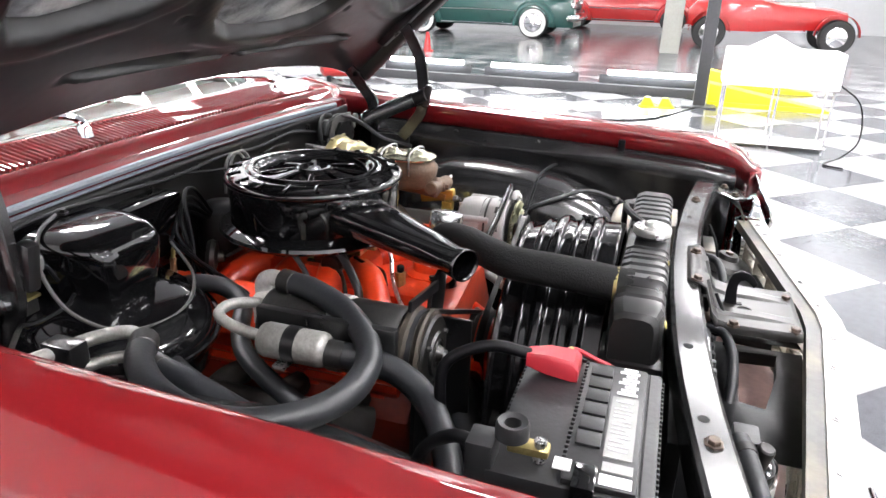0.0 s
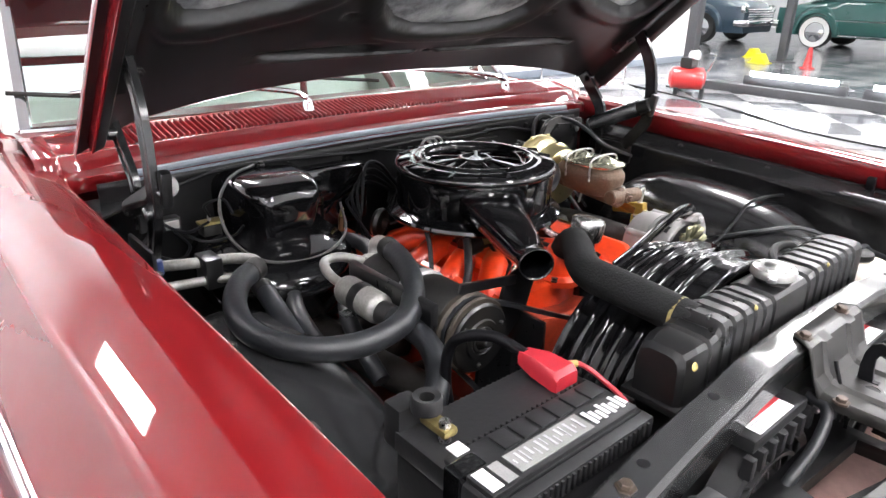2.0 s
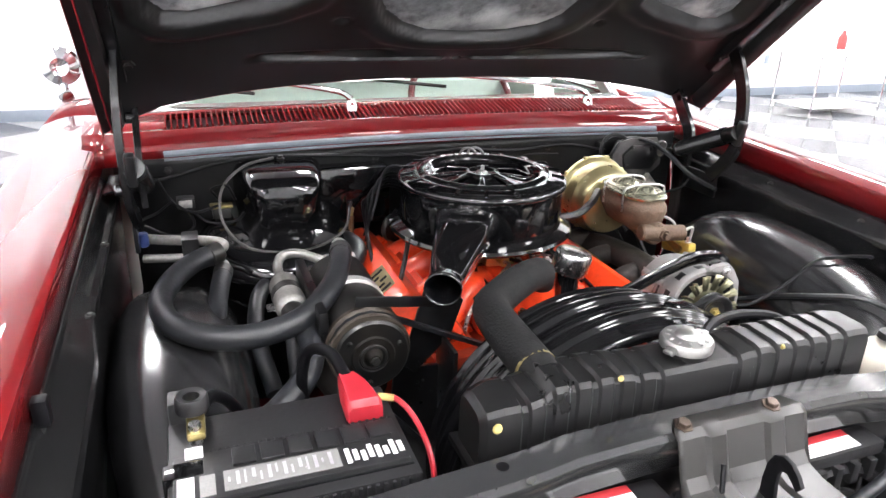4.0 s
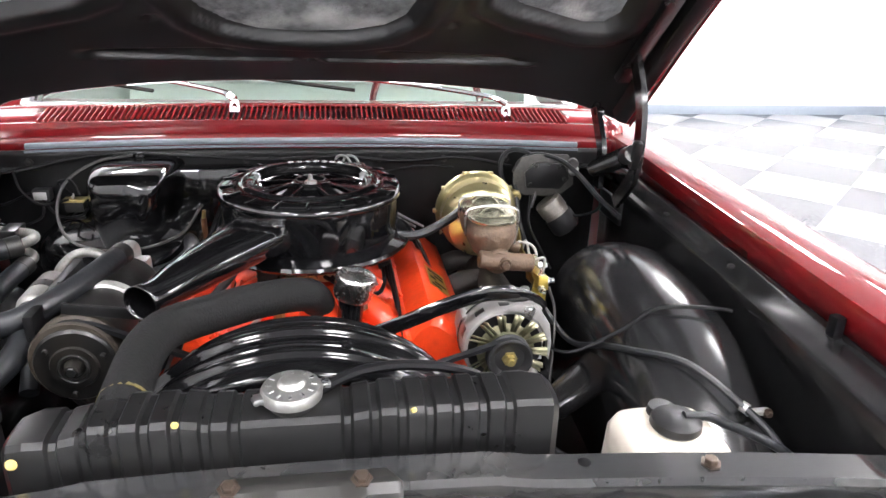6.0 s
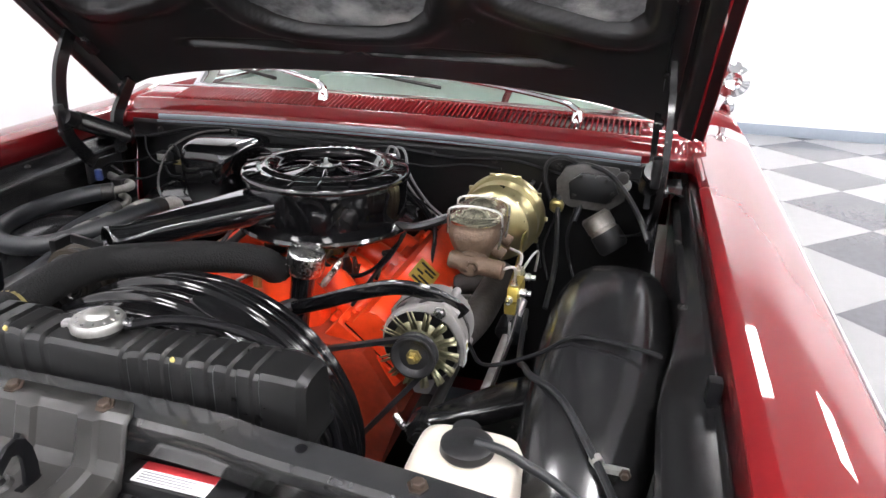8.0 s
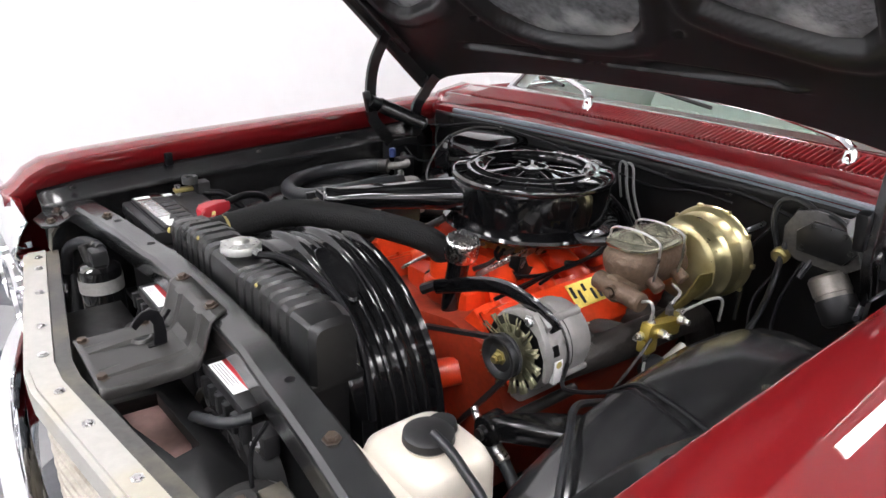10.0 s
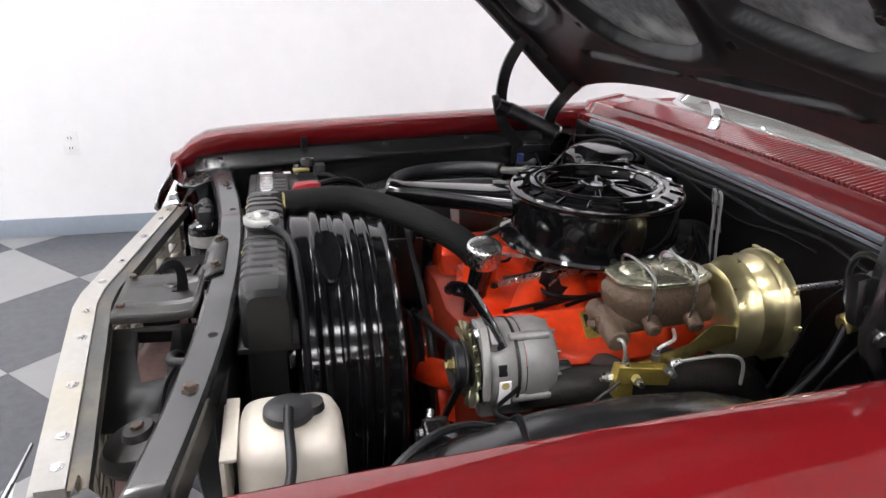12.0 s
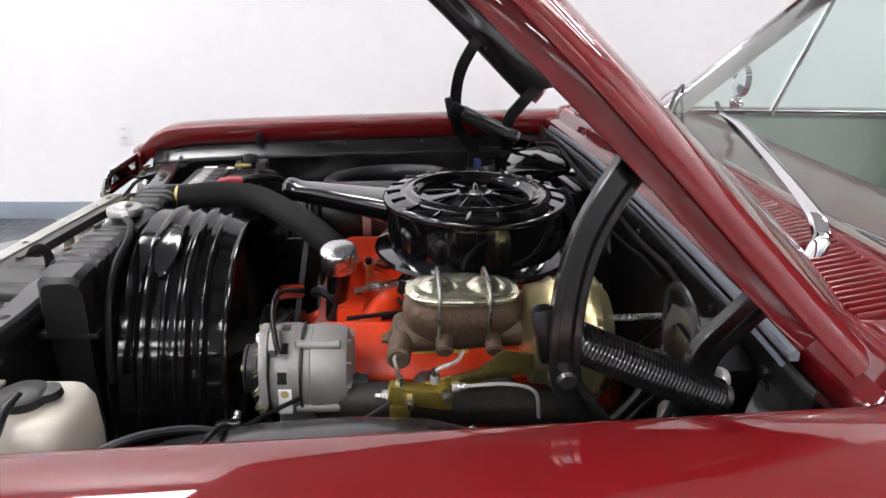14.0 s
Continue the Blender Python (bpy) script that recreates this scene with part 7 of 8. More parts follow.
dip = thing("dipstick", "copper-coloured transmission dipstick by the heater box", "dipstick", (-0.235, 0.905, 0.85))
part("tube", tube(nb(), [(-0.235, 0.905, 0.80), (-0.235, 0.90, 0.90)], 0.006, 8), mat("copper_brown", (0.16, 0.08, 0.04), 0.45, 0.5), dip)
part("handle", tube(nb(), [(-0.235, 0.90, 0.90), (-0.232, 0.898, 0.918)], 0.004, 8), CLAMP_BRASS, dip)
shaft = thing("steering_shaft", "grey steering shaft running down to the steering box", "steering shaft", (0.42, 0.5, 0.7))
part("rod", cyl(nb(), (0.43, 0.70, 0.80), (0.38, 0.36, 0.62), 0.011, n=12), ALU, shaft)
part("coupling", cyl(nb(), (0.425, 0.655, 0.776), (0.418, 0.62, 0.757), 0.028, n=18, bevel=0.004), RUBBER, shaft)
phose = thing("steering_hose", "black power steering hose with a crimped steel collar", "hose", (0.43, 0.33, 0.80))
part("rubber", tube(nb(), [(0.366, 0.332, 0.694), (0.40, 0.325, 0.672), (0.44, 0.30, 0.655), (0.47, 0.27, 0.62)], 0.0105, 12), RUBBER, phose)
part("collar", cyl(nb(), (0.336, 0.331, 0.713), (0.372, 0.332, 0.690), 0.0128, n=16, bevel=0.003), STEEL, phose, "crimped steel collar")
part("collar_nut", cyl(nb(), (0.322, 0.331, 0.722), (0.337, 0.331, 0.7125), 0.0145, n=6, bevel=0.001), GUNMETAL, phose)
part("steel_pipe", tube(nb(), [(0.330, 0.331, 0.717), (0.312, 0.330, 0.730), (0.300, 0.332, 0.741), (0.292, 0.335, 0.748)], 0.0060, 10), STEEL, phose)
lowarm = thing("control_arm", "glossy black upper control arm beside the engine", "suspension arm", (0.42, 0.4, 0.62))
bm = nb()
rows = []
for x, y, z, w, h in ((0.325, 0.335, 0.735, 0.020, 0.018), (0.355, 0.340, 0.745, 0.026, 0.022), (0.40, 0.365, 0.756, 0.034, 0.022), (0.45, 0.40, 0.764, 0.044, 0.020), (0.50, 0.44, 0.766, 0.050, 0.018)):
    rows.append([Vector((x, y + w * math.copysign(abs(math.cos(a)) ** 0.6, math.cos(a)), z + h * math.copysign(abs(math.sin(a)) ** 0.6, math.sin(a)))) for a in np.linspace(0, 2 * math.pi, 25)[:-1]])
loft(bm, rows, True, True)
part("arm", bm, ARM_BLACK, lowarm)
part("bushing", lathe(nb(), [(0, 0.0), (0.012, 0.0), (0.014, 0.006), (0.024, 0.008), (0.026, 0.014), (0.026, 0.045)], (0.342, 0.305, 0.738), (0, 1, 0), 28), ARM_BLACK, lowarm)
part("shaft", cyl(nb(), (0.342, 0.30, 0.738), (0.342, 0.52, 0.738), 0.010, n=14), GUNMETAL, lowarm)

# ---------------------------------------------------------------- condenser, electric fans, drier, horn in front of the radiator
cond = thing("condenser", "dark air-conditioning condenser in front of the radiator", "condenser", (0, 0.02, 0.5))
part("core", box(nb(), (-0.44, 0.018, 0.45), (0.40, 0.036, 0.875), 0.003), BAY_BLACK, cond)


def electric_fan(cx):
    t = thing("electric_fan", "black plastic electric cooling fan with a white and red warning label", "fan", (cx, -0.02, 0.56), "fans before the condenser")
    cz = 0.698
    part("shroud_frame", lathe(nb(), [(0.128, -0.012), (0.136, -0.018), (0.142, -0.014), (0.145, 0.02), (0.128, 0.02)], (cx, -0.012, cz), (0, 1, 0), 48, True), BLACK_PLASTIC, t)
    part("top_plate", box(nb(), (cx - 0.070, -0.026, cz + 0.145), (cx + 0.085, 0.014, cz + 0.165), 0.006), BLACK_PLASTIC, t)
    for k in range(7):
        part("vent_slat", box(nb(), (cx - 0.085 + 0.028 * k, -0.034, cz + 0.118), (cx - 0.073 + 0.028 * k, -0.020, cz + 0.148), 0.002), BLACK_PLASTIC, t)
    part("loom", tube(nb(), [(cx + 0.10, -0.02, cz + 0.16), (cx + 0.085, -0.05, cz + 0.155), (cx + 0.03, -0.062, cz + 0.135), (cx - 0.03, -0.058, cz + 0.10), (cx - 0.06, -0.05, cz + 0.03)], 0.008, 10), RUBBER, t, "black corrugated loom")
    lab = part("label", box(nb(), (cx - 0.05, -0.022, cz + 0.1655), (cx + 0.045, 0.010, cz + 0.1665)), WHITE_LABEL, t, "white warning label with a red band")
    part("red_band", box(nb(), (cx - 0.05, -0.002, cz + 0.1666), (cx + 0.045, 0.010, cz + 0.1671)), RED_LABEL, lab)
    for k in range(4):
        part("text_bar", box(nb(), (cx - 0.044, -0.019 + 0.004 * k, cz + 0.1666), (cx + 0.02 + 0.005 * (k % 2), -0.0175 + 0.004 * k, cz + 0.1669)), GREY_LABEL, lab)
    for r in (0.045, 0.075, 0.105):
        part("guard_ring", lathe(nb(), [(r - 0.003, -0.004), (r + 0.003, -0.004), (r + 0.003, 0.004), (r - 0.003, 0.004)], (cx, -0.026, cz), (0, 1, 0), 40, True), BLACK_PLASTIC, t)
    for k in range(16):
        a = 2 * math.pi * k / 16
        b2 = nb()
        tube(b2, [(cx + 0.035 * math.cos(a), -0.026, cz + 0.035 * math.sin(a)), (cx + 0.09 * math.cos(a + 0.12), -0.027, cz + 0.09 * math.sin(a + 0.12)), (cx + 0.135 * math.cos(a + 0.3), -0.022, cz + 0.135 * math.sin(a + 0.3))], 0.0025, 5, 3)
        part("guard_spoke", b2, BLACK_PLASTIC, t)
    part("motor", cyl(nb(), (cx, -0.034, cz), (cx, 0.01, cz), 0.038, n=24, bevel=0.006), BLACK_PLASTIC, t)
    for k in range(8):
        a = 2 * math.pi * k / 8
        b2 = nb()
        loft(b2, [[Vector((cx + r * math.cos(a + d), y, cz + r * math.sin(a + d))) for d, y in ((-0.2, -0.010), (0.2, 0.008))] for r in (0.04, 0.08, 0.125)])
        solid(part("blade", b2, GUNMETAL, t), 0.002)
    part("lug", box(nb(), (cx + 0.10, -0.024, cz + 0.115), (cx + 0.14, 0.0, cz + 0.15), 0.006), BLACK_PLASTIC, t)
    part("lug_bolt", bolt(nb(), (cx + 0.12, -0.025, cz + 0.132), (0, -1, 0), 0.007), STEEL, t)


electric_fan(-0.171)
electric_fan(0.157)
drier = thing("receiver_drier", "black receiver drier canister with a grey band and teal sticker", "canister", (-0.405, -0.055, 0.62))
part("canister", lathe(nb(), [(0, 0.86), (0.030, 0.858), (0.039, 0.850), (0.040, 0.84), (0.040, 0.62), (0, 0.62)], (-0.405, -0.055, 0), n=32), GLOSS_BLACK, drier)
part("band", lathe(nb(), [(0.0405, 0.805), (0.0415, 0.805), (0.0415, 0.832), (0.0405, 0.832)], (-0.405, -0.055, 0), n=32, closed=True), ALU, drier)
part("sticker", lathe(nb(), [(0.0406, 0.745), (0.0412, 0.745), (0.0412, 0.785), (0.0406, 0.785)], (-0.405, -0.055, 0), n=6, closed=True, arc=(-80, -35)), TEAL, drier, "teal sticker")
part("switch", cyl(nb(), (-0.428, -0.066, 0.856), (-0.434, -0.072, 0.892), 0.010, n=12, bevel=0.002), GUNMETAL, drier)
part("hose", tube(nb(), [(-0.415, -0.045, 0.882), (-0.455, -0.052, 0.882), (-0.51, -0.062, 0.872), (-0.57, -0.08, 0.84), (-0.60, -0.085, 0.78)], 0.012, 12), RUBBER, drier, "short black hose")
part("hose_collar", cyl(nb(), (-0.432, -0.048, 0.883), (-0.448, -0.051, 0.882), 0.0135, n=16, bevel=0.002), GUNMETAL, drier)
part("block", box(nb(), (-0.425, -0.068, 0.858), (-0.385, -0.038, 0.888), 0.004), BLACK_PLASTIC, drier)
horn = thing("horn", "dark round horn bolted to a bracket beside the fans", "horn", (0.36, -0.075, 0.76))
part("disc", lathe(nb(), [(0, 0.03), (0.02, 0.03), (0.024, 0.02), (0.050, 0.014), (0.058, 0.004), (0.060, 0.0), (0.055, -0.012), (0.03, -0.03), (0, -0.03)], (0.365, -0.078, 0.80), (0, -0.2, 1), 32), GUNMETAL, horn)
part("bracket", box(nb(), (0.36, -0.06, 0.826), (0.46, -0.03, 0.832), 0.002), GREY_METAL, horn)
part("bolt", bolt(nb(), (0.365, -0.083, 0.828), (0, -0.2, 1), 0.009), BOLT_DARK, horn)
for hx in (-0.03, 0.335):
    wire("thin black fan wire in front of the radiator", [(hx, -0.03, 0.90), (hx - 0.01, -0.05, 0.86), (hx + 0.01, -0.06, 0.80), (hx, -0.05, 0.72)], 0.003)

DROP = 0.0
# ---------------------------------------------------------------- the showroom behind the bay
CAR_GREEN = mat("dark_green_car_paint", (0.018, 0.085, 0.075), 0.3, coat=1.0, vary=0.05, size=3)
CAR_RED = mat("bright_red_car_paint", (0.55, 0.02, 0.02), 0.3, coat=1.0, vary=0.05, size=3)
CAR_BLUE = mat("dark_blue_car_paint", (0.03, 0.06, 0.09), 0.3, coat=1.0, vary=0.05, size=3)
TYRE = mat("tyre_rubber", (0.03, 0.03, 0.03), 0.7, vary=0.2)
WHITEWALL = mat("whitewall_rubber", (0.75, 0.75, 0.72), 0.5, vary=0.05)
LIFT_YELLOW = mat("yellow_painted_steel", (0.72, 0.66, 0.02), 0.4, vary=0.08)
LIFT_DARK = mat("dark_grey_painted_steel", (0.05, 0.052, 0.056), 0.45, vary=0.2, size=4)
CONCRETE = mat("grey_pillar_paint", (0.33, 0.33, 0.30), 0.6, vary=0.1, size=3)


def road_wheel(parent, x, y, r, white, facing):
    w = part("wheel", lathe(nb(), [(0.55 * r, -0.09), (0.93 * r, -0.10), (r, -0.06), (r, 0.06), (0.93 * r, 0.10), (0.55 * r, 0.09)], (x, y, r), (facing, 0, 0), 36), TYRE, parent, "black tyre")
    if white:
        part("whitewall", lathe(nb(), [(0.60 * r, 0.096), (0.75 * r, 0.104), (0.90 * r, 0.102)], (x, y, r), (facing, 0, 0), 36), WHITEWALL, w, "white sidewall")
    part("hubcap", lathe(nb(), [(0, 0.12), (0.2 * r, 0.115), (0.38 * r, 0.10), (0.58 * r, 0.09)], (x, y, r), (facing, 0, 0), 28), CHROME, w, "chrome hubcap")


def old_sedan(name, label, x, y0, y1, material, white, width=1.8, height=1.6, rounded=1.0):
    """A parked car along y, its nose at y0; its side faces the bay."""
    t = thing(name, label, "car", (x, (y0 + y1) / 2, 0))
    L = y1 - y0
    xs = x - width / 2
    rows = []
    for f, top, w in ((0.0, 0.72, 0.80), (0.03, 0.88, 0.90), (0.10, 0.96, 0.97), (0.25, 1.0, 1.0), (0.36, 1.03, 1.0), (0.7, 1.03, 1.0), (0.85, 0.98, 0.98), (0.96, 0.86, 0.92), (1.0, 0.66, 0.84)):
        y = y0 + f * L
        hw = width / 2 * w
        rows.append([Vector((x + s * hw * a, y, z)) for s, a, z in ((-1, 0.90, 0.26), (-1, 0.98, 0.40), (-1, 1.0, 0.62), (-1, 0.97, 0.82), (-1, 0.88, top - 0.04), (-1, 0.7, top), (1, 0.7, top), (1, 0.88, top - 0.04), (1, 0.97, 0.82), (1, 1.0, 0.62), (1, 0.98, 0.40), (1, 0.90, 0.26))])
    bm = nb()
    loft(bm, rows, False)
    for row in (rows[0], rows[-1]):
        bm.faces.new([bm.verts.new(p) for p in row])
    part("body", bm, material, t)
    rows = []
    for f, z in ((0.34, 1.02), (0.42, 0.92 * height), (0.48, height), (0.66, height), (0.76, 0.93 * height), (0.86, 1.0)):
        rows.append([Vector((x + s * width / 2 * a, y0 + f * L, zz)) for s, a, zz in ((-1, 0.9, 1.0), (-1, 0.78, max(1.0, z - 0.06)), (-1, 0.6, z), (1, 0.6, z), (1, 0.78, max(1.0, z - 0.06)), (1, 0.9, 1.0))])
    bm = nb()
    loft(bm, rows)
    part("roof", bm, material, t)
    for a, b in ((0.40, 0.53), (0.54, 0.68)):
        part("side_window", box(nb(), (xs + 0.10, y0 + a * L, 1.06), (xs + 0.16, y0 + b * L, 0.90 * height), 0.02), GUNMETAL, t, "dark side window")
    for f in (0.20, 0.80):
        y = y0 + f * L
        road_wheel(t, xs + 0.10, y, 0.345, white, -1)
        road_wheel(t, x + width / 2 - 0.10, y, 0.345, white, 1)
        bm = nb()
        rws = []
        for a in np.linspace(-10, 190, 15):
            c, s2 = math.cos(radians(a)), math.sin(radians(a))
            rws.append([Vector((xs + dx, y + c * rr, max(0.26, 0.345 + s2 * rr))) for dx, rr in ((0.06, 0.36), (-0.02, 0.40), (-0.02, 0.46), (0.05, 0.52))])
        loft(bm, rws)
        solid(part("wheel_arch", bm, material, t), 0.004)
    for yy, dy in ((y0, -0.10), (y1, 0.10)):
        bm = nb()
        tube(bm, [(x - width / 2 * 0.98, yy - dy * 1.2, 0.48), (x - width / 2 * 0.9, yy + dy * 0.6, 0.48), (x, yy + dy, 0.48), (x + width / 2 * 0.9, yy + dy * 0.6, 0.48), (x + width / 2 * 0.98, yy - dy * 1.2, 0.48)], 0.075, 10)
        part("bumper", bm, CHROME, t, "chrome bumper")
    for s in (-1, 1):
        part("headlamp", lathe(nb(), [(0, -0.05), (0.07, -0.03), (0.09, 0.0), (0.09, 0.05)], (x + s * width * 0.38, y0 + 0.02, 0.76), (0, 1, 0), 24), CHROME, t, "chrome-ringed headlamp")
    for k in range(5):
        part("grille_bar", tube(nb(), [(x - 0.6, y0 - 0.02, 0.56 + 0.05 * k), (x, y0 - 0.06, 0.56 + 0.05 * k), (x + 0.6, y0 - 0.02, 0.56 + 0.05 * k)], 0.018, 8), CHROME, t)
    part("side_trim", tube(nb(), [(xs - 0.004, y0 + 0.28 * L, 0.60), (xs - 0.006, y0 + 0.5 * L, 0.61), (xs - 0.004, y0 + 0.72 * L, 0.60)], 0.012, 6), CHROME, t, "chrome side strip")
    part("sill", tube(nb(), [(xs + 0.03, y0 + 0.3 * L, 0.30), (xs + 0.03, y0 + 0.7 * L, 0.30)], 0.02, 6), CHROME, t)
    return t


old_sedan("parked_car", "dark green rounded vintage sedan with whitewall tyres and chrome bumper", 16.25, 2.46, 7.06, CAR_GREEN, True)
old_sedan("parked_car", "dark blue parked pickup-like car by the far wall", 15.2, 7.34, 11.9, CAR_BLUE, False)
old_sedan("parked_car", "bright red car parked far back in the showroom", 20.3, -0.6, 3.9, CAR_RED, False, rounded=0.8)

# red open roadster with its wheels outside the body
rod = thing("roadster", "bright red open roadster with exposed wheels and engine", "car", (15.6, -1.7, 0))
bm = nb()
rows = []
for f, w, z0, z1 in ((0.0, 0.35, 0.50, 0.80), (0.1, 0.42, 0.45, 0.88), (0.4, 0.50, 0.42, 0.95), (0.55, 0.65, 0.38, 1.05), (0.8, 0.70, 0.38, 1.05), (0.95, 0.6, 0.42, 0.95), (1.0, 0.5, 0.5, 0.8)):
    y = -3.15 + 3.1 * f
    rows.append([Vector((15.65 + sx * w, y, z)) for sx, z in ((-0.9, z0), (-1, (z0 + z1) / 2), (-0.85, z1 - 0.05), (-0.5, z1), (0.5, z1), (0.85, z1 - 0.05), (1, (z0 + z1) / 2), (0.9, z0))])
loft(bm, rows, True, True)
part("body", bm, CAR_RED, rod)
for yy in (-2.94, -0.5):
    for xx, fc in ((15.0, -1), (16.3, 1)):
        road_wheel(rod, xx, yy, 0.34, False, fc)
        bm = nb()
        loft(bm, [[Vector((xx + dx, yy + 0.42 * math.cos(radians(a)), 0.36 + 0.42 * math.sin(radians(a)))) for dx in (-0.12, 0.0, 0.12)] for a in np.linspace(0, 180, 13)])
        solid(part("wing", bm, CAR_RED, rod), 0.01)
part("engine", box(nb(), (15.35, -2.5, 0.6), (15.95, -1.8, 0.98), 0.06), ALU, rod, "bare metal engine")
part("axle", cyl(nb(), (14.95, -2.94, 0.34), (16.35, -2.94, 0.34), 0.03), CHROME, rod)

# grey building pillar
pil = single("pillar_1", box(nb(), (13.3, 0.05, 0), (13.66, 0.41, 5.0), 0.02), CONCRETE, "grey square building pillar", "pillar", kind="structure")

# vehicle lift with tubes of light along its low beam
lift = thing("vehicle_lift", "dark steel vehicle lift with two posts and a low floor beam", "lift", (7.4, 2.0, 0))
for px, y in ((7.07, -0.23), (7.45, 4.5), (11.8, 5.2)):
    bm = nb()
    box(bm, (px - 0.07, y - 0.065, 0.0), (px + 0.07, y + 0.065, 3.0), 0.008)
    p = part("post", bm, LIFT_DARK, lift, "dark steel post")
    part("foot_plate", box(nb(), (px - 0.2, y - 0.18, 0.0005), (px + 0.2, y + 0.18, 0.015), 0.004), LIFT_DARK, p)
part("floor_beam", box(nb(), (7.52, -0.28, 0.0), (7.68, 4.4, 0.105), 0.01), LIFT_DARK, lift, "low dark beam along the floor")
for y0 in (-0.167, 1.31, 2.71):
    part("light_tube", tube(nb(), [(7.60, y0, 0.245), (7.60, y0 + 1.02, 0.245)], 0.028, 10), SHOW_LAMP, lift, "bright tube of light")
    part("tube_rack", box(nb(), (7.63, y0 - 0.1, 0.10), (7.67, y0 + 1.12, 0.215), 0.004), LIFT_DARK, lift)
for k, (x0, y0) in enumerate(((7.14, -0.32), (8.5, -0.36))):
    arm = thing("lift_ramp", "bright yellow wedge-shaped lift ramp on the floor", "ramp", (x0, y0, 0), "yellow ramps")
    bm = nb()
    prism(bm, [(0, 0.0), (-1.25, 0.0), (-1.25, 0.02), (0, 0.24)], lambda u, v, d: Vector((x0 + d, y0 + u, v + 0.0005)), 0.0, 0.30, 0.006)
    part("wedge", bm, LIFT_YELLOW, arm)
    part("side_lip", box(nb(), (x0 - 0.02, y0 - 1.2, 0.0005), (x0, y0, 0.05), 0.004), LIFT_YELLOW, arm)
for y in (0.12, 0.31):
    ck = thing("wheel_chock", "small yellow wheel chock on the floor", "wheel chock", (6.77, y, 0), "yellow chocks")
    part("wedge", prism(nb(), [(-0.08, 0.0), (0.08, 0.0), (0.04, 0.10), (-0.02, 0.10)], lambda u, v, d: Vector((6.77 + d, y + u, v + 0.0005)), -0.06, 0.06, 0.008), LIFT_YELLOW, ck)
    part("foot", box(nb(), (6.68, y - 0.09, 0.0005), (6.86, y + 0.09, 0.012), 0.003), LIFT_YELLOW, ck)
for x, y in ((11.3, 5.35), (12.2, 5.9)):
    ck = thing("wheel_chock", "small yellow wheel chock on the floor", "wheel chock", (x, y, 0), "yellow chocks")
    part("wedge", prism(nb(), [(-0.14, 0.0), (0.14, 0.0), (0.06, 0.16), (-0.04, 0.16)], lambda u, v, d: Vector((x + d, y + u, v + 0.0005)), -0.1, 0.1, 0.008), LIFT_YELLOW, ck)
    part("foot", box(nb(), (x - 0.13, y - 0.16, 0.0005), (x + 0.13, y + 0.16, 0.014), 0.003), LIFT_YELLOW, ck)
cone = thing("floor_marker", "small red floor marker in front of the green car", "marker", (11.2, 4.5, 0))
part("cone", lathe(nb(), [(0, 0.34), (0.03, 0.34), (0.07, 0.03)], (11.2, 4.5, 0), n=20), CAR_RED, cone)
part("base", lathe(nb(), [(0, 0.03), (0.11, 0.03), (0.12, 0.001), (0, 0.001)], (11.2, 4.5, 0), n=20), CAR_RED, cone)

airc = thing("air_compressor", "red portable air compressor with a chrome pump on wheels", "air compressor", (6.88, 4.18, 0))
part("tank", lathe(nb(), [(0, -0.22), (0.07, -0.215), (0.125, -0.18), (0.132, -0.15), (0.132, 0.15), (0.125, 0.18), (0.07, 0.215), (0, 0.22)], (6.88, 4.18, 0.19), (0.5, -0.8, 0), 32), CAR_RED, airc, "red tank")
part("pump", box(nb(), (6.80, 4.10, 0.31), (6.96, 4.26, 0.44), 0.025), GUNMETAL, airc)
part("pump_cover", lathe(nb(), [(0, 0.11), (0.05, 0.10), (0.075, 0.06), (0.075, 0.0)], (6.89, 4.12, 0.42), n=24), CHROME, airc)
part("handle", tube(nb(), [(7.0, 3.98, 0.28), (7.03, 3.93, 0.46), (6.97, 3.97, 0.50)], 0.011, 8), CHROME, airc)
for dx, dy in ((-0.14, 0.05), (0.08, 0.16), (0.10, -0.16)):
    part("foot", cyl(nb(), (6.88 + dx, 4.18 + dy, 0.001), (6.88 + dx, 4.18 + dy, 0.08), 0.03, n=16), RUBBER, airc)

stand = thing("display_stand", "white display box on thin clear legs with a cable", "display stand", (5.2, -0.75, 0))
part("box", box(nb(), (5.02, -1.19, 0.50), (5.38, -0.31, 0.79), 0.02), WHITE_LABEL, stand, "bright white box")
part("peak", prism(nb(), [(-0.90, 0.791), (-0.48, 0.791), (-0.67, 0.90)], lambda u, v, d: Vector((5.06 + d, u, v)), 0, 0.25, 0.004), WHITE_LABEL, stand)
for x in (5.05, 5.35):
    for y in (-1.16, -0.75, -0.34):
        part("leg", cyl(nb(), (x, y, 0.001), (x, y, 0.50), 0.010, n=10), CHROME, stand)
part("shelf", box(nb(), (5.02, -1.18, 0.03), (5.38, -0.33, 0.042), 0.004), WHITE_LABEL, stand)
single("floor_cable", tube(nb(), [(5.1, -1.19, 0.55), (5.05, -1.36, 0.41), (5.0, -1.40, 0.14), (4.9, -1.28, 0.012), (4.6, -1.1, 0.008), (4.5, -1.22, 0.008)], 0.007, 6), WIRE_AND_SHADE, "thin black cable trailing to the floor", "cable")
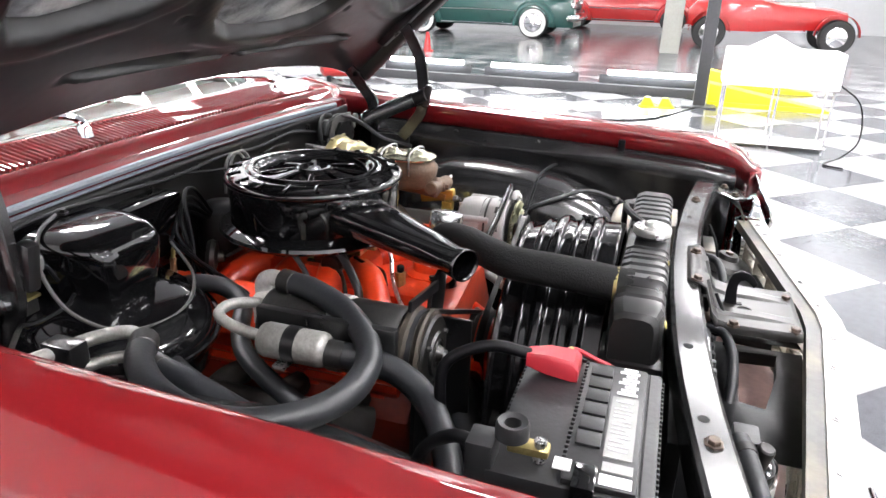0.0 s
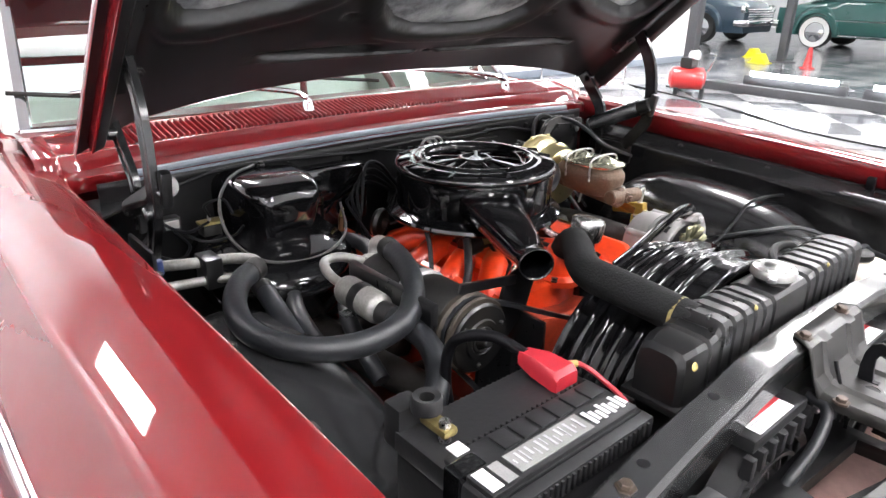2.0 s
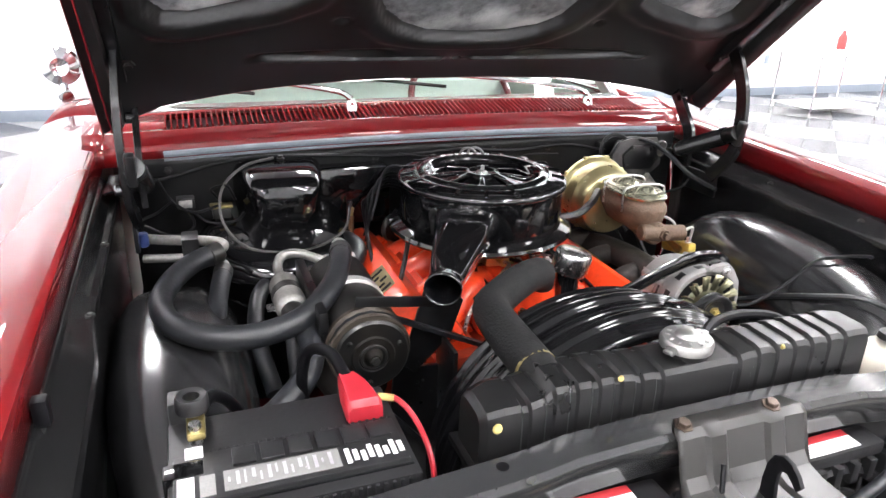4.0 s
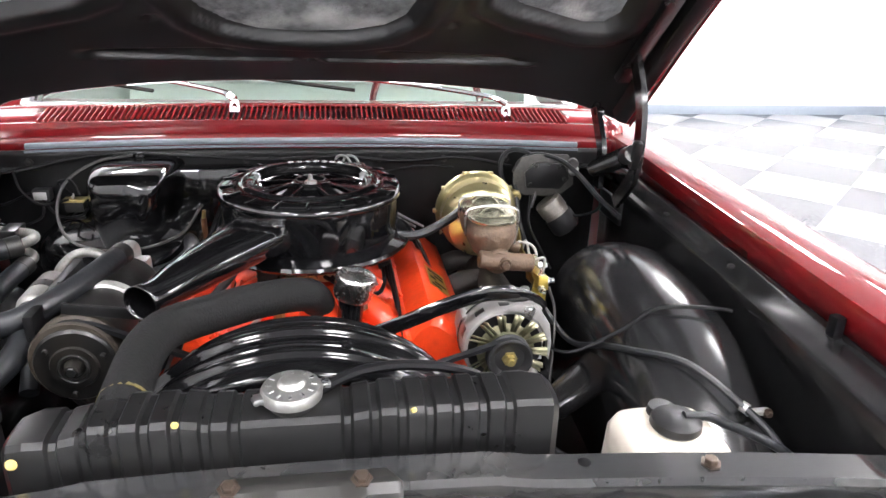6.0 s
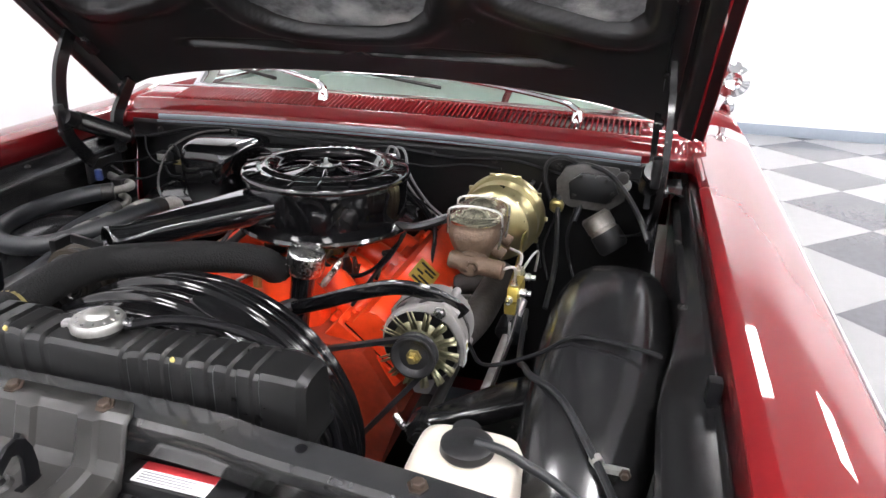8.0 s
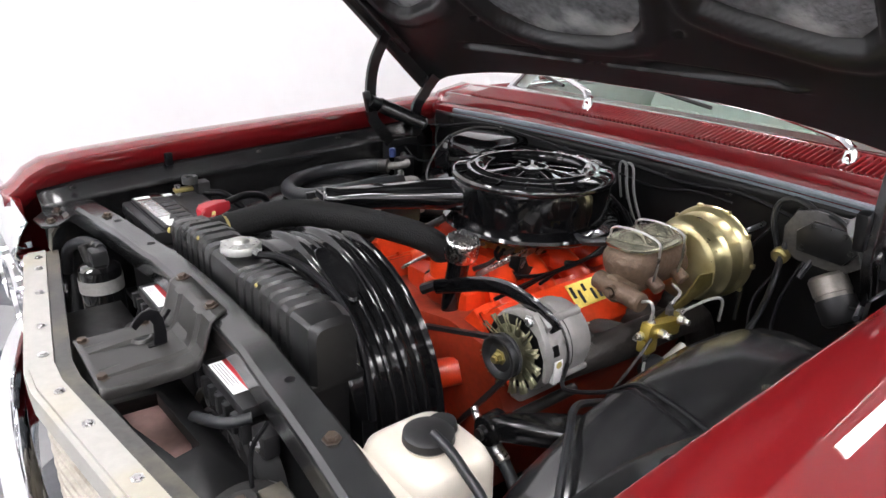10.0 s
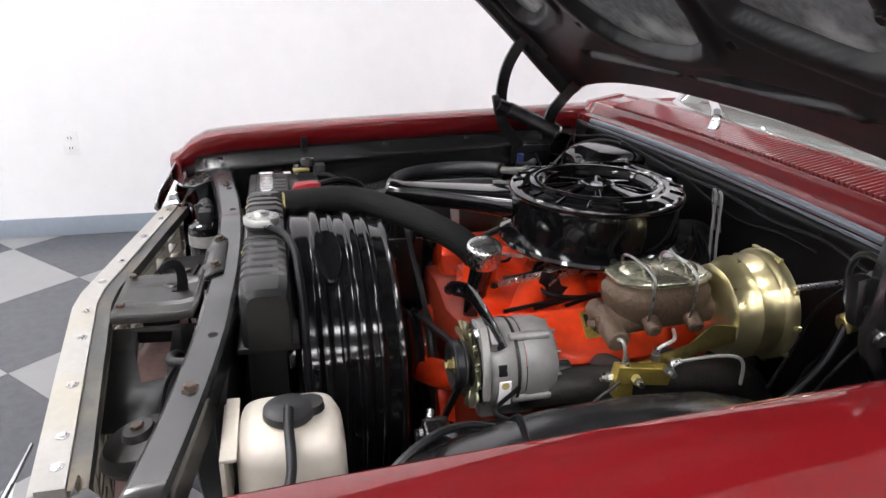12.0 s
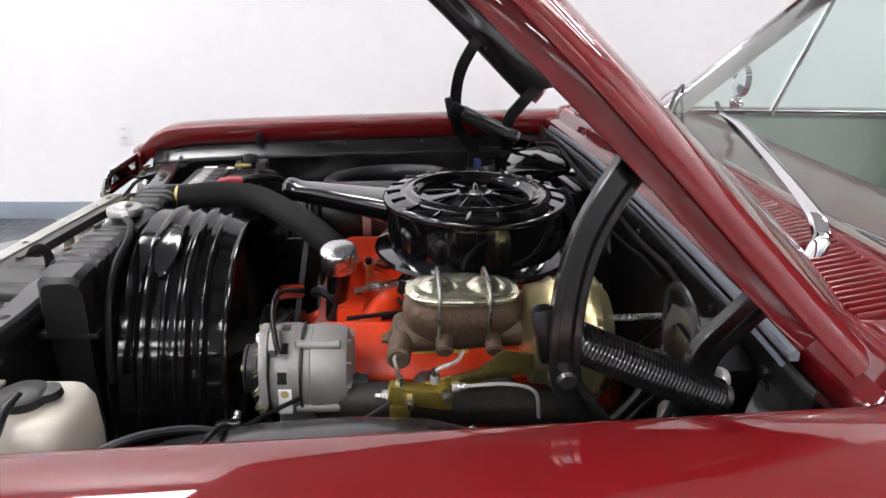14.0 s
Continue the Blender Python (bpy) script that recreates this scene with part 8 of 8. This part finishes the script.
single("floor_cable", tube(nb(), [(6.9, 5.0, 0.008), (6.3, 3.3, 0.008), (5.7, 2.2, 0.008), (5.6, 1.1, 0.008), (5.9, 0.3, 0.008), (6.9, -0.2, 0.008)], 0.009, 6), WIRE_AND_SHADE, "black cable lying on the checkered floor", "cable")
tab = thing("side_table", "clear acrylic side table with a white top and red bottle", "table", (6.2, 5.3, 0))
part("top", box(nb(), (5.7, 4.95, 0.62), (6.8, 5.6, 0.645), 0.006), WHITE_LABEL, tab)
part("low_shelf", box(nb(), (5.75, 5.0, 0.06), (6.75, 5.55, 0.075), 0.006), WHITE_LABEL, tab)
for x in (5.75, 6.75):
    for y in (5.0, 5.55):
        part("leg", cyl(nb(), (x, y, 0.001), (x, y, 0.62), 0.012, n=10), CHROME, tab)
bott = thing("red_bottle", "red spray bottle on the side table", "bottle", (6.45, 5.4, 0.645))
part("body", lathe(nb(), [(0, 0.6455), (0.045, 0.6455), (0.047, 0.655), (0.047, 0.77), (0.02, 0.82), (0.014, 0.85), (0, 0.85)], (6.45, 5.4, 0), n=20), CAR_RED, bott)
part("nozzle", box(nb(), (6.43, 5.37, 0.85), (6.47, 5.44, 0.878), 0.005), WHITE_LABEL, bott)

# ---------------------------------------------------------------- floor tiles, laid on the diagonal
TS = 0.589
T0 = Vector((2.018, 4.462, 0))
TURN_T = -0.825
EU, EV = Vector((math.cos(TURN_T), math.sin(TURN_T), 0)), Vector((-math.sin(TURN_T), math.cos(TURN_T), 0))


def tile_mesh(name, material):
    bm = nb()
    h = TS / 2 - 0.0008
    box(bm, (-h, -h, -0.006), (h, h, 0.0))
    return finish(bm, name, material)


tile_meshes = (tile_mesh("tile", TILE_LIGHT), tile_mesh("tile", TILE_DARK))
spots = []
for i in range(-40, 45):
    for j in range(-40, 45):
        c = T0 + EU * ((i + 0.5) * TS) + EV * ((j + 0.5) * TS)
        if WALL_X - 0.4 < c.x < FAR_X + 0.2 and FRONT_Y - 0.3 < c.y < FAR_Y + 0.3 and not (c.x < END_X - 0.4 and c.y > WALL_Y + 0.4):
            spots.append((min((c - Vector((3.2, 2.5, 0))).length, (c - Vector((-1.7, -0.6, 0))).length + 2.2), i, j, c))
spots.sort(key=lambda s: s[0])
for _, i, j, c in spots[:300]:
    ob = new("tile", tile_meshes[(i + j) % 2])
    ob.parent = floor
    ob.matrix_parent_inverse = Matrix.Identity(4)
    ob.matrix_basis = Matrix.Translation(c) @ Matrix.Rotation(TURN_T, 4, "Z")
for parity, material in ((0, TILE_LIGHT), (1, TILE_DARK)):
    verts, faces = [], []
    h = TS / 2 - 0.0008
    for _, i, j, c in spots[300:]:
        if (i + j) % 2 == parity:
            n = len(verts)
            verts += [tuple(c + EU * a * h + EV * b * h) for a, b in ((-1, -1), (1, -1), (1, 1), (-1, 1))]
            faces.append((n, n + 1, n + 2, n + 3))
    me = bpy.data.meshes.new("far_tiles")
    me.from_pydata(verts, [], faces)
    me.materials.append(material)
    ob = new("far_tiles", me)
    ob.parent = floor
    ob["kind"] = "stuff"
